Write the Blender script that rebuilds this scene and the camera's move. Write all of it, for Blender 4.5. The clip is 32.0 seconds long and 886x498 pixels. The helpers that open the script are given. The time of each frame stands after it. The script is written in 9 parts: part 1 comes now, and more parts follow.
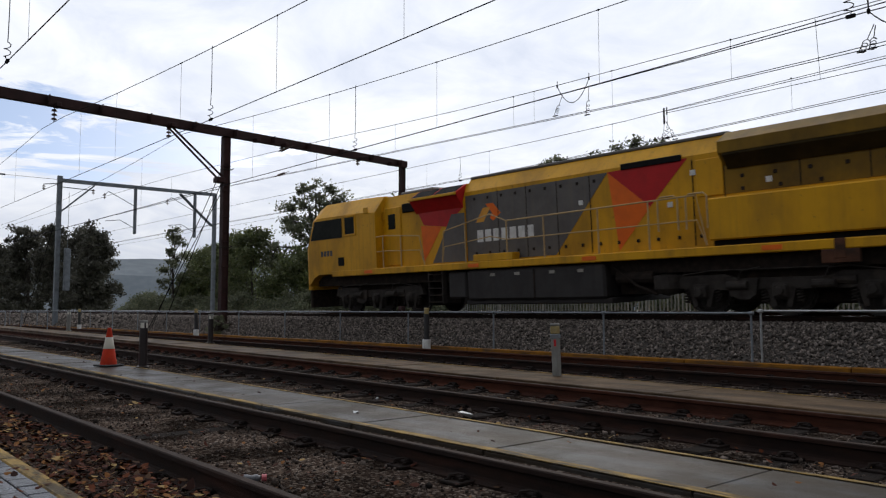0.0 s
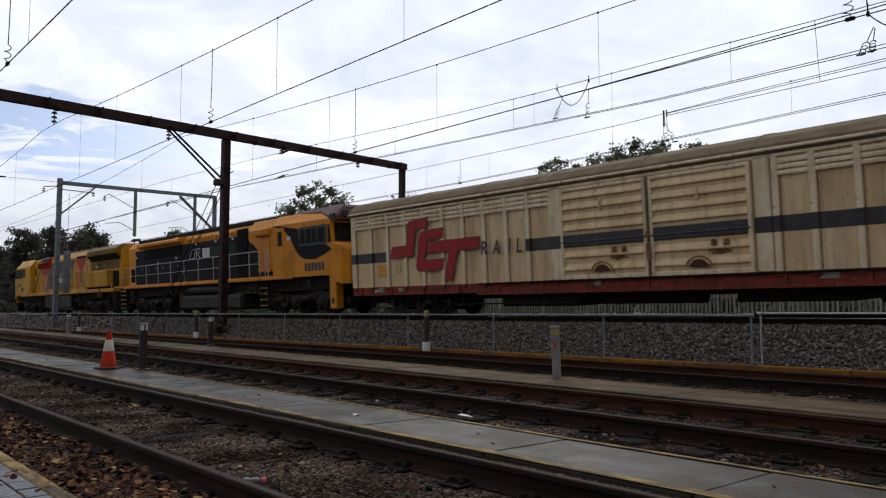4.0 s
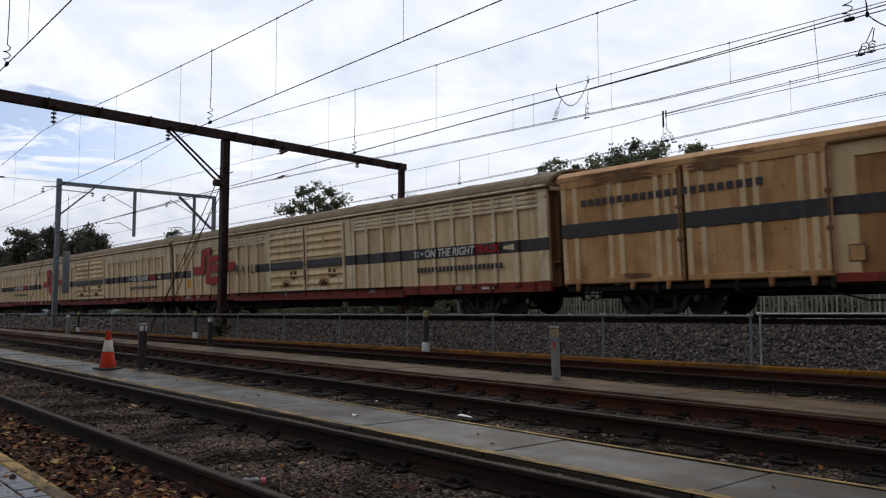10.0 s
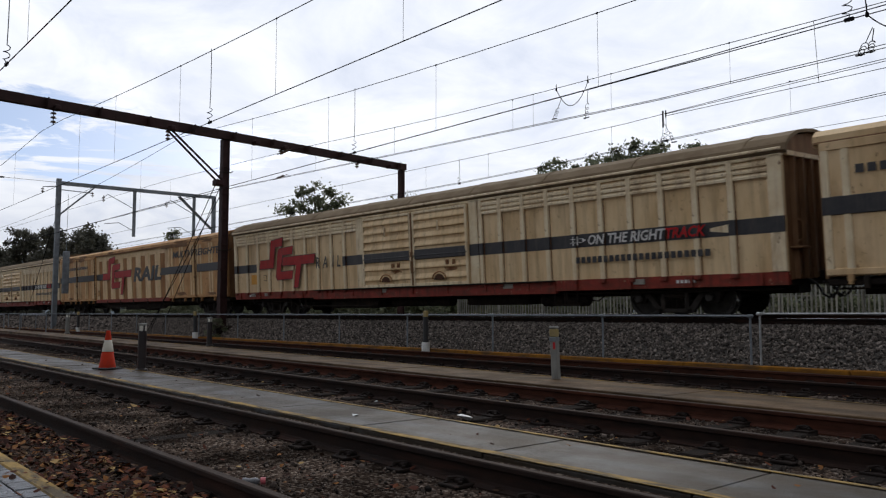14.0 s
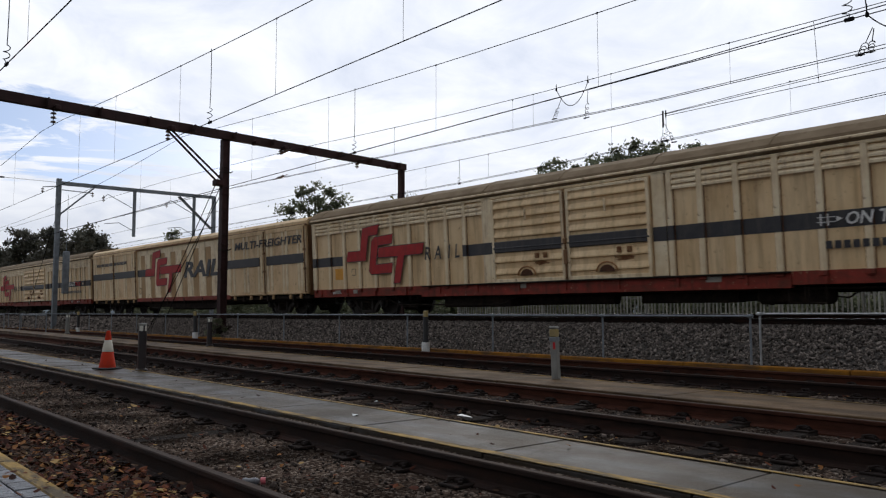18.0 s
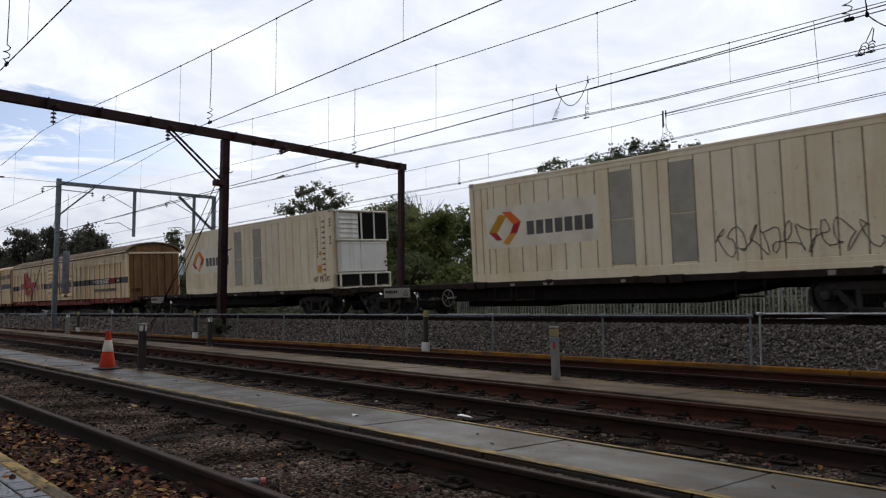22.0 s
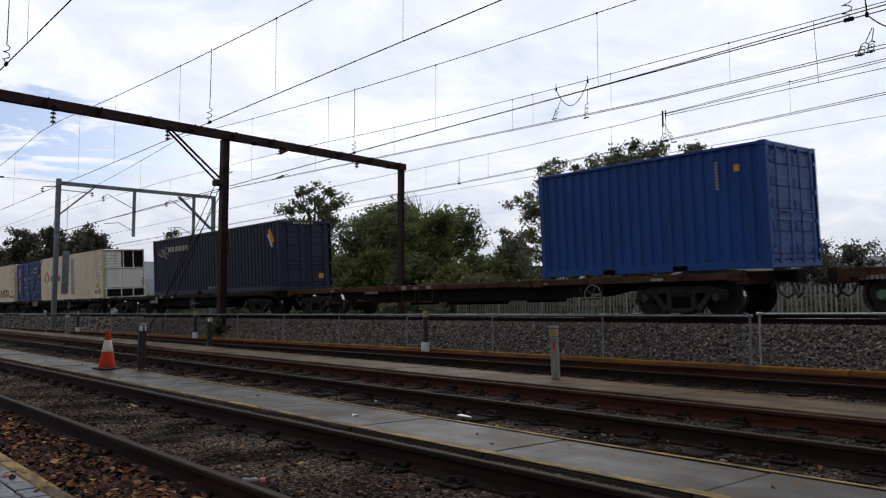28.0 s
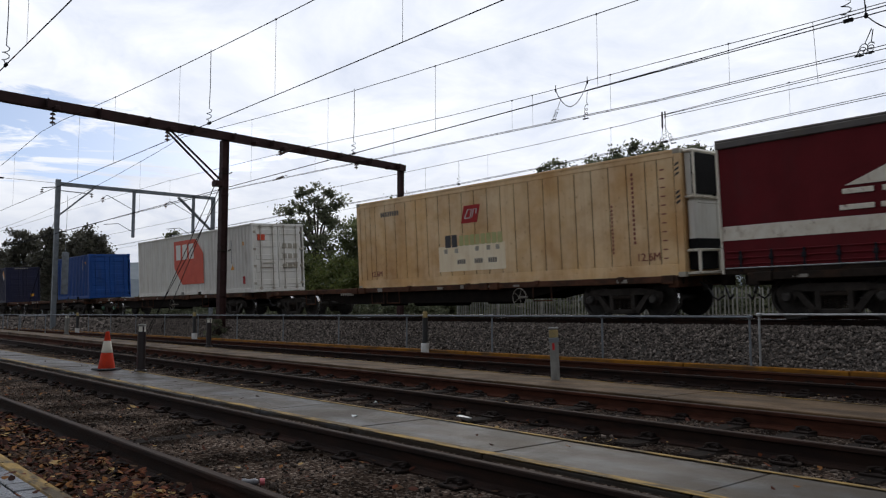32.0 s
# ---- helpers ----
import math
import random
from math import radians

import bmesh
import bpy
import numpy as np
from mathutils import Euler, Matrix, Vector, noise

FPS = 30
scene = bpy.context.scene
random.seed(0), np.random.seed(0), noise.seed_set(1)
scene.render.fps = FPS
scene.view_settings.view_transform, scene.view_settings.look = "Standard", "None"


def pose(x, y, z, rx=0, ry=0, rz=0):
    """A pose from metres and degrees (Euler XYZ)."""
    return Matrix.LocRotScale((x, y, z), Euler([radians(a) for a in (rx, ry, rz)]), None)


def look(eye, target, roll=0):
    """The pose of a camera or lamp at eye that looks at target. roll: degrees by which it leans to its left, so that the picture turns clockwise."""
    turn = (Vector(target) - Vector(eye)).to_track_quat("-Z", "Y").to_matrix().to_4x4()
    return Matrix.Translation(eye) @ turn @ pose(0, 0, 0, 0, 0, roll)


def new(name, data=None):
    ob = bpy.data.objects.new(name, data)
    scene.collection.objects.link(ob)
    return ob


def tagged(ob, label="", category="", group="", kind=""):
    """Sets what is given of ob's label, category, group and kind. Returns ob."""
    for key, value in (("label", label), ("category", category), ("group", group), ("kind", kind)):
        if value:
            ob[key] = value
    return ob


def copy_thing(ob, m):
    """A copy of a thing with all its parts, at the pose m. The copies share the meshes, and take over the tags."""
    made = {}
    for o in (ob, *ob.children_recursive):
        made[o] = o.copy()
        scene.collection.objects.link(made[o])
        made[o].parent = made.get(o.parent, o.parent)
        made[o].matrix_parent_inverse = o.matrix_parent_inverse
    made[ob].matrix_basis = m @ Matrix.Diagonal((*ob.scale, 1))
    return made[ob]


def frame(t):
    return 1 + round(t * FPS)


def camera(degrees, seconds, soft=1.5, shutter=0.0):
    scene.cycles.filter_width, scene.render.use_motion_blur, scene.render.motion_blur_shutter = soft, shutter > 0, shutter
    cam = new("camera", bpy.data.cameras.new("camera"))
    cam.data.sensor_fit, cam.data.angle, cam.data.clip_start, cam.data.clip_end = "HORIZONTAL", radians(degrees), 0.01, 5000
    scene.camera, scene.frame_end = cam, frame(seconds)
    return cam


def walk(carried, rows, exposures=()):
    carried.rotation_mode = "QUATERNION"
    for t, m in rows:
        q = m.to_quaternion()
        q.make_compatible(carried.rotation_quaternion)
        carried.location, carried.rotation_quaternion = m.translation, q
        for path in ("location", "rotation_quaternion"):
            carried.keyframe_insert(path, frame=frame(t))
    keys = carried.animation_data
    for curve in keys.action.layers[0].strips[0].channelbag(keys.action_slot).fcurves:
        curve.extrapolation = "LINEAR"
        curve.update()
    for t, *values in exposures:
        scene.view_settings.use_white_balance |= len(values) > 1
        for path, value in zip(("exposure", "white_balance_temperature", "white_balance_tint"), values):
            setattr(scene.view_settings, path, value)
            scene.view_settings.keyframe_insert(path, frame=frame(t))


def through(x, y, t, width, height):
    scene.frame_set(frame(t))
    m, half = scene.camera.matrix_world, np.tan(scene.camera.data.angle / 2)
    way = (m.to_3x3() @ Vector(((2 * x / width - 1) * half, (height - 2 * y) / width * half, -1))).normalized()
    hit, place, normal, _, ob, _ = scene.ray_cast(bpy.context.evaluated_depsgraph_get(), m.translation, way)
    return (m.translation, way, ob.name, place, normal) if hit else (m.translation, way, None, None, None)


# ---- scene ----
# ---------------------------------------------------------------- camera
EYE = Vector((0.0, 0.0, 0.9855))
YAW, TILT = 0.73505, 0.08062


def aim(turn, tilt):
    """Camera pose with small turns, in thousandths of a radian, added to the set-up."""
    a, p = YAW - turn / 1000, TILT + tilt / 1000
    way = Vector((-math.cos(a) * math.cos(p), math.sin(a) * math.cos(p), math.sin(p)))
    return look(EYE, EYE + way, -0.08)


cam = camera(59.25, 32.0, soft=1.2, shutter=0.12)
walk(cam, [(0.0, aim(1.4, -3.6)), (0.5, aim(1.4, -3.2)), (1.0, aim(1.5, -2.5)), (1.5, aim(1.6, -2.3)), (2.0, aim(1.8, -1.5)),
           (2.5, aim(1.8, -1.3)), (3.0, aim(1.7, -0.8)), (3.5, aim(1.5, -0.6)), (5.5, aim(1.0, 0.0)), (7.0, aim(0.9, 0.0)),
           (8.0, aim(0.4, 0.0)), (9.5, aim(0.6, 0.0)), (11.5, aim(0.3, 0.0)), (13.0, aim(0.5, 0.0)), (14.5, aim(0.2, 0.0)),
           (17.0, aim(0.4, 0.0)), (19.0, aim(0.1, 0.0)), (19.8, aim(0.1, -1.0)), (20.8, aim(0.2, -0.2)), (22.5, aim(0.3, 0.0)),
           (25.0, aim(-0.4, 0.0)), (28.0, aim(0.0, 0.0)), (29.2, aim(0.0, 0.8)), (30.5, aim(-0.3, 1.1)), (32.0, aim(-0.5, 1.1))],
     exposures=[(0.0, 0.0), (32.0, 0.0)])

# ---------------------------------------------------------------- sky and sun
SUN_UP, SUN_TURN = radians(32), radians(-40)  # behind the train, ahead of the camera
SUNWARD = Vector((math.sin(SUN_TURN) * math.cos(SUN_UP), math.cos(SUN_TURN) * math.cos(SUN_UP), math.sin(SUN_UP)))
world = bpy.data.worlds.new("overcast_sky")
scene.world = world
world.use_nodes = True
wn, wl = world.node_tree.nodes, world.node_tree.links
wn.clear()


def wnode(kind, **values):
    n = wn.new(kind)
    for k, v in values.items():
        n.inputs[k].default_value = v
    return n


sky = wn.new("ShaderNodeTexSky")
sky.sky_type, sky.sun_disc, sky.sun_elevation, sky.sun_rotation = "NISHITA", False, SUN_UP, SUN_TURN
blue = wnode("ShaderNodeBackground", Strength=0.15)
wl.new(sky.outputs[0], blue.inputs[0])
wco = wn.new("ShaderNodeTexCoord")
lift = wn.new("ShaderNodeVectorMath")  # the deeper blue of the upper sky, not the pale horizon, shows in the gap
lift.inputs[1].default_value = (0, 0, 0.24)
wl.new(wco.outputs["Generated"], lift.inputs[0])
wl.new(lift.outputs[0], sky.inputs[0])
wsep = wn.new("ShaderNodeSeparateXYZ")
wl.new(wco.outputs["Generated"], wsep.inputs[0])
# cloud sheet: directions are spread on a flat layer high above
wadd = wn.new("ShaderNodeMath")
wadd.operation = "ADD"
wadd.inputs[1].default_value = 0.22
wl.new(wsep.outputs[2], wadd.inputs[0])
wdx, wdy = wn.new("ShaderNodeMath"), wn.new("ShaderNodeMath")
wcomb = wn.new("ShaderNodeCombineXYZ")
for i, d in enumerate((wdx, wdy)):
    d.operation = "DIVIDE"
    wl.new(wsep.outputs[i], d.inputs[0])
    wl.new(wadd.outputs[0], d.inputs[1])
    wl.new(d.outputs[0], wcomb.inputs[i])
fine = wnode("ShaderNodeTexNoise", Scale=2.6, Detail=8.0, Roughness=0.6, Distortion=0.5)
wl.new(wcomb.outputs[0], fine.inputs["Vector"])
# blue shows through one thin, streaky gap low over the far end of the line
gap = wn.new("ShaderNodeVectorMath")
gap.operation = "SUBTRACT"
gap.inputs[1].default_value = (-0.935, 0.300, 0.198)
wl.new(wco.outputs["Generated"], gap.inputs[0])
squash = wn.new("ShaderNodeVectorMath")
squash.operation = "MULTIPLY"
squash.inputs[1].default_value = (3.4, 3.4, 15.0)
wl.new(gap.outputs[0], squash.inputs[0])
reach = wn.new("ShaderNodeVectorMath")
reach.operation = "LENGTH"
wl.new(squash.outputs[0], reach.inputs[0])
near_gap = wn.new("ShaderNodeMapRange")
near_gap.interpolation_type = "SMOOTHSTEP"
for i, v in ((1, 0.1), (2, 1.6), (3, 0.15), (4, -0.24)):
    near_gap.inputs[i].default_value = v
wl.new(reach.outputs["Value"], near_gap.inputs[0])
wsq = wn.new("ShaderNodeVectorMath")
wsq.operation = "MULTIPLY"
wsq.inputs[1].default_value = (4.0, 4.0, 30.0)
wl.new(wco.outputs["Generated"], wsq.inputs[0])
streak = wnode("ShaderNodeTexNoise", Scale=1.6, Detail=7.0, Roughness=0.6, Distortion=0.6)
wl.new(wsq.outputs[0], streak.inputs["Vector"])
thick = wn.new("ShaderNodeMath")
thick.operation = "SUBTRACT"
wl.new(streak.outputs[0], thick.inputs[0])
wl.new(near_gap.outputs[0], thick.inputs[1])
cover = wn.new("ShaderNodeMapRange")
for i, v in ((1, 0.39), (2, 0.47), (3, 0.0), (4, 1.0)):
    cover.inputs[i].default_value = v
wl.new(thick.outputs[0], cover.inputs[0])
shade = wn.new("ShaderNodeValToRGB")
shade.color_ramp.elements[0].position, shade.color_ramp.elements[1].position = 0.30, 0.62
shade.color_ramp.elements[0].color, shade.color_ramp.elements[1].color = (0.70, 0.76, 0.90, 1), (0.985, 1.015, 1.08, 1)
wl.new(fine.outputs[0], shade.inputs[0])
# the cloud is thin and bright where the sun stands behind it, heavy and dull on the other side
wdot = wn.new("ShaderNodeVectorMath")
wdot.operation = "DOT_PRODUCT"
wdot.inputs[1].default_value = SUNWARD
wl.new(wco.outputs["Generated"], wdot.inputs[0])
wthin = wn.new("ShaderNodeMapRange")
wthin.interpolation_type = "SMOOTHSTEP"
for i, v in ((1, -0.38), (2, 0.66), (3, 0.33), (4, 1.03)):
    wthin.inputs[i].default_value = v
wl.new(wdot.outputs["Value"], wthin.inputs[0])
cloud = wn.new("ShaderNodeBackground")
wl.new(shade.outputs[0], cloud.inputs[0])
# haze dulls the cloud low over the horizon
whaze = wn.new("ShaderNodeMapRange")
for i, v in ((1, 0.03), (2, 0.20), (3, 0.74), (4, 1.0)):
    whaze.inputs[i].default_value = v
wl.new(wsep.outputs[2], whaze.inputs[0])
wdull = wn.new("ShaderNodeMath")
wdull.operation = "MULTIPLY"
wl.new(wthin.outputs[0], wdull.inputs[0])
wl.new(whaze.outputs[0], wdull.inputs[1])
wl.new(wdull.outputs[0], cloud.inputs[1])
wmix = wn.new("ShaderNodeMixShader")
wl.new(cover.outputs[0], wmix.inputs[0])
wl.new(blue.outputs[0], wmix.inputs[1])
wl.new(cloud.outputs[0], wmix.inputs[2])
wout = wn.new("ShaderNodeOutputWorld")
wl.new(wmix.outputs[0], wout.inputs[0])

sun = new("sun", bpy.data.lights.new("sun", "SUN"))
sun.data.energy, sun.data.angle, sun.data.color = 0.5, radians(25), (1.0, 0.95, 0.88)
sun.matrix_world = look(SUNWARD * 60, (0, 0, 0))
# ---------------------------------------------------------------- mesh helpers
class Build:
    """Collects corners and faces of one mesh."""

    def __init__(self):
        self.v, self.f = [], []

    def add(self, verts, faces):
        n = len(self.v)
        self.v += [tuple(p) for p in verts]
        self.f += [tuple(i + n for i in f) for f in faces]
        return self

    def box(self, x0, x1, y0, y1, z0, z1, m=None):
        p = [(x, y, z) for x in (x0, x1) for y in (y0, y1) for z in (z0, z1)]
        if m is not None:
            p = [m @ Vector(q) for q in p]
        return self.add(p, [(0, 1, 3, 2), (4, 6, 7, 5), (0, 4, 5, 1), (2, 3, 7, 6), (0, 2, 6, 4), (1, 5, 7, 3)])

    def cbox(self, x0, x1, y0, y1, z0, z1, c=0.01, m=None):
        """A box with chamfered edges."""
        c = min(c, (x1 - x0) / 2.01, (y1 - y0) / 2.01, (z1 - z0) / 2.01)
        cx, h = ((x0 + x1) / 2, (y0 + y1) / 2, (z0 + z1) / 2), ((x1 - x0) / 2, (y1 - y0) / 2, (z1 - z0) / 2)
        verts, idx = [], {}
        for sx in (-1, 1):
            for sy in (-1, 1):
                for sz in (-1, 1):
                    for a in range(3):
                        s = (sx, sy, sz)
                        idx[s, a] = len(verts)
                        verts.append([cx[k] + s[k] * (h[k] - (0 if k == a else c)) for k in range(3)])
        faces = []
        for a in range(3):
            b, d = [k for k in range(3) if k != a]
            for s in (-1, 1):
                loop = []
                for sb, sd in ((-1, -1), (1, -1), (1, 1), (-1, 1)):
                    t = [0, 0, 0]
                    t[a], t[b], t[d] = s, sb, sd
                    loop.append(idx[tuple(t), a])
                faces.append(loop)
            for sb in (-1, 1):
                for sd in (-1, 1):
                    t0, t1 = [0, 0, 0], [0, 0, 0]
                    t0[a], t1[a] = -1, 1
                    t0[b] = t1[b] = sb
                    t0[d] = t1[d] = sd
                    t0, t1 = tuple(t0), tuple(t1)
                    faces.append((idx[t0, b], idx[t1, b], idx[t1, d], idx[t0, d]))
        for k in {key[0] for key in idx}:
            faces.append((idx[k, 0], idx[k, 1], idx[k, 2]))
        if m is not None:
            verts = [m @ Vector(q) for q in verts]
        return self.add(verts, faces)

    def prism(self, outline, x0, x1, axis=0, m=None):
        """An outline drawn out along an axis; the outline is in the other two axes, in order."""
        n = len(outline)
        p = []
        for x in (x0, x1):
            for a, b in outline:
                q = [a, b]
                q.insert(axis, x)
                p.append(q)
        if m is not None:
            p = [m @ Vector(q) for q in p]
        faces = [(i, (i + 1) % n, n + (i + 1) % n, n + i) for i in range(n)]
        return self.add(p, faces + [tuple(range(n))[::-1], tuple(range(n, 2 * n))])

    def rod(self, a, b, r, n=8, r2=None):
        a, b = Vector(a), Vector(b)
        d = (b - a).normalized()
        u = d.orthogonal().normalized()
        w = d.cross(u)
        r2 = r if r2 is None else r2
        p = [c + (u * math.cos(k * math.tau / n) + w * math.sin(k * math.tau / n)) * q for c, q in ((a, r), (b, r2)) for k in range(n)]
        return self.add(p, [(i, (i + 1) % n, n + (i + 1) % n, n + i) for i in range(n)] + [tuple(range(n))[::-1], tuple(range(n, 2 * n))])

    def tube(self, pts, r, n=6):
        pts = [Vector(p) for p in pts]
        ring, faces = [], []
        u = (pts[1] - pts[0]).orthogonal().normalized()
        for i, p in enumerate(pts):
            d = (pts[min(i + 1, len(pts) - 1)] - pts[max(i - 1, 0)]).normalized()
            u = (u - d * u.dot(d)).normalized()
            w = d.cross(u)
            ring += [p + (u * math.cos(k * math.tau / n) + w * math.sin(k * math.tau / n)) * r for k in range(n)]
        for i in range(len(pts) - 1):
            for k in range(n):
                faces.append((i * n + k, i * n + (k + 1) % n, (i + 1) * n + (k + 1) % n, (i + 1) * n + k))
        m = (len(pts) - 1) * n
        return self.add(ring, faces + [tuple(range(n))[::-1], tuple(range(m, m + n))])

    def lathe(self, outline, centre, axis=2, n=20):
        """An outline of (radius, height) turned round an axis."""
        verts = []
        for k in range(n):
            c, s = math.cos(k * math.tau / n), math.sin(k * math.tau / n)
            for r, h in outline:
                q = [r * c, r * s]
                q.insert(axis, h)
                verts.append([q[i] + centre[i] for i in range(3)])
        m = len(outline)
        faces = [(k * m + j, ((k + 1) % n) * m + j, ((k + 1) % n) * m + j + 1, k * m + j + 1) for k in range(n) for j in range(m - 1)]
        return self.add(verts, faces)

    def mesh(self, name, material, smooth=False):
        me = bpy.data.meshes.new(name)
        me.from_pydata(self.v, [], self.f)
        if material is not None:
            me.materials.append(material)
        bm = bmesh.new()
        bm.from_mesh(me)
        bmesh.ops.recalc_face_normals(bm, faces=bm.faces)
        bm.to_mesh(me)
        bm.free()
        if smooth:
            me.shade_smooth()
        return me


def part(name, b, material, parent, label="", smooth=False):
    """Links what was built as one mesh under a thing or a part."""
    ob = new(name, b.mesh(name, material, smooth))
    ob.parent = parent
    if label:
        ob["label"] = label
    return ob


def thing(name, m, label, category, group="", kind=""):
    ob = new(name)
    ob.empty_display_size = 0.2
    ob.matrix_basis = m
    return tagged(ob, label, category, group, kind)


def solid(name, b, material, label, category="", group="", kind="", m=None, smooth=False):
    ob = new(name, b.mesh(name, material, smooth))
    if m is not None:
        ob.matrix_basis = m
    return tagged(ob, label, category, group, kind)


def letters(name, text, size, material, parent, m, label="", depth=0.004, wide=1.0, shear=0.0, bold=0.0):
    """Raised lettering as a mesh, in the built-in font; m sets the lower left corner, reading along x, facing z."""
    cu = bpy.data.curves.new(name, "FONT")
    cu.body, cu.size, cu.extrude, cu.shear, cu.offset = text, size * 1.38, depth, shear, bold
    cu.resolution_u = 2
    tmp = new(name, cu)
    me = bpy.data.meshes.new_from_object(tmp.evaluated_get(bpy.context.evaluated_depsgraph_get()))
    bpy.data.objects.remove(tmp)
    me.transform(m @ Matrix.Diagonal((wide, 1, 1, 1)))
    me.materials.clear()
    me.materials.append(material)
    ob = new(name, me)
    ob.parent = parent
    if label:
        ob["label"] = label
    return ob


# ---------------------------------------------------------------- materials
def material(name, base, second=None, rough=0.7, metal=0.0, scale=6.0, mix=(0.4, 0.65), bump=0.2, bump_scale=40.0, dirt=None,
             dirt_scale=(1.0, 1.0, 1.0), dirt_range=(0.5, 0.7), dirt_amount=0.8, stretch=(1, 1, 1), random_tone=0.0, spec=0.5, island=0.0, gloss_var=0.15, fixed=False, streak=None, spots=None):
    """Base colour broken by a second one, with dirt of its own pattern, relief and uneven gloss."""
    ma = bpy.data.materials.new(name)
    ma.use_nodes = True
    n, l = ma.node_tree.nodes, ma.node_tree.links
    bs = n["Principled BSDF"]
    co = n.new("ShaderNodeTexCoord")

    def mapped(sc):
        mp = n.new("ShaderNodeMapping")
        mp.inputs["Scale"].default_value = sc
        l.new(n.new("ShaderNodeNewGeometry").outputs["Position"] if fixed else co.outputs["Object"], mp.inputs[0])
        return mp.outputs[0]

    def noise_tex(sc, size, detail=5.0):
        t = n.new("ShaderNodeTexNoise")
        t.inputs["Scale"].default_value, t.inputs["Detail"].default_value, t.inputs["Roughness"].default_value = size, detail, 0.62
        l.new(mapped(sc), t.inputs["Vector"])
        return t.outputs[0]

    def ramp(value, lo, hi):
        r = n.new("ShaderNodeMapRange")
        r.inputs[1].default_value, r.inputs[2].default_value = lo, hi
        l.new(value, r.inputs[0])
        return r.outputs[0]

    def blend(fac, a, b, kind="MIX"):
        x = n.new("ShaderNodeMix")
        x.data_type, x.blend_type = "RGBA", kind
        for s, v in ((0, fac), (6, a), (7, b)):
            if isinstance(v, (int, float)):
                x.inputs[s].default_value = v
            elif isinstance(v, tuple):
                x.inputs[s].default_value = (*v[:3], 1)
            else:
                l.new(v, x.inputs[s])
        return x.outputs[2]

    first = noise_tex(stretch, scale)
    second = second or tuple(c * 0.75 for c in base)
    col = blend(ramp(first, *mix), tuple(base), tuple(second))
    if dirt:
        d = ramp(noise_tex(dirt_scale, 1.0, 6.0), *dirt_range)
        k = n.new("ShaderNodeMath")
        k.operation = "MULTIPLY"
        k.inputs[1].default_value = dirt_amount
        l.new(d, k.inputs[0])
        col = blend(k.outputs[0], col, tuple(dirt))
    for coat, sc, rng_ in ((streak, (7.0, 7.0, 0.28), (0.50, 0.72)), (spots, (9.0, 9.0, 7.0), (0.62, 0.70))):
        if coat:
            k = n.new("ShaderNodeMath")
            k.operation = "MULTIPLY"
            k.inputs[1].default_value = coat[3]
            l.new(ramp(noise_tex(sc, 1.0, 7.0), *rng_), k.inputs[0])
            col = blend(k.outputs[0], col, tuple(coat[:3]))
    if random_tone or island:
        src = n.new("ShaderNodeObjectInfo").outputs["Random"] if random_tone else n.new("ShaderNodeNewGeometry").outputs["Random Per Island"]
        amount = random_tone or island
        hv = n.new("ShaderNodeHueSaturation")
        l.new(col, hv.inputs["Color"])
        r = n.new("ShaderNodeMapRange")
        r.inputs[3].default_value, r.inputs[4].default_value = 1 - amount, 1 + amount
        l.new(src, r.inputs[0])
        l.new(r.outputs[0], hv.inputs["Value"])
        col = hv.outputs[0]
    l.new(col, bs.inputs["Base Color"])
    bs.inputs["Metallic"].default_value = metal
    bs.inputs["Specular IOR Level"].default_value = spec
    rr = n.new("ShaderNodeMapRange")
    rr.inputs[3].default_value, rr.inputs[4].default_value = max(0.03, rough - gloss_var), min(1, rough + gloss_var)
    l.new(first, rr.inputs[0])
    l.new(rr.outputs[0], bs.inputs["Roughness"])
    if bump:
        bp = n.new("ShaderNodeBump")
        bp.inputs["Strength"].default_value, bp.inputs["Distance"].default_value = bump, 0.02
        l.new(noise_tex((1, 1, 1), bump_scale, 4.0), bp.inputs["Height"])
        l.new(bp.outputs[0], bs.inputs["Normal"])
    return ma


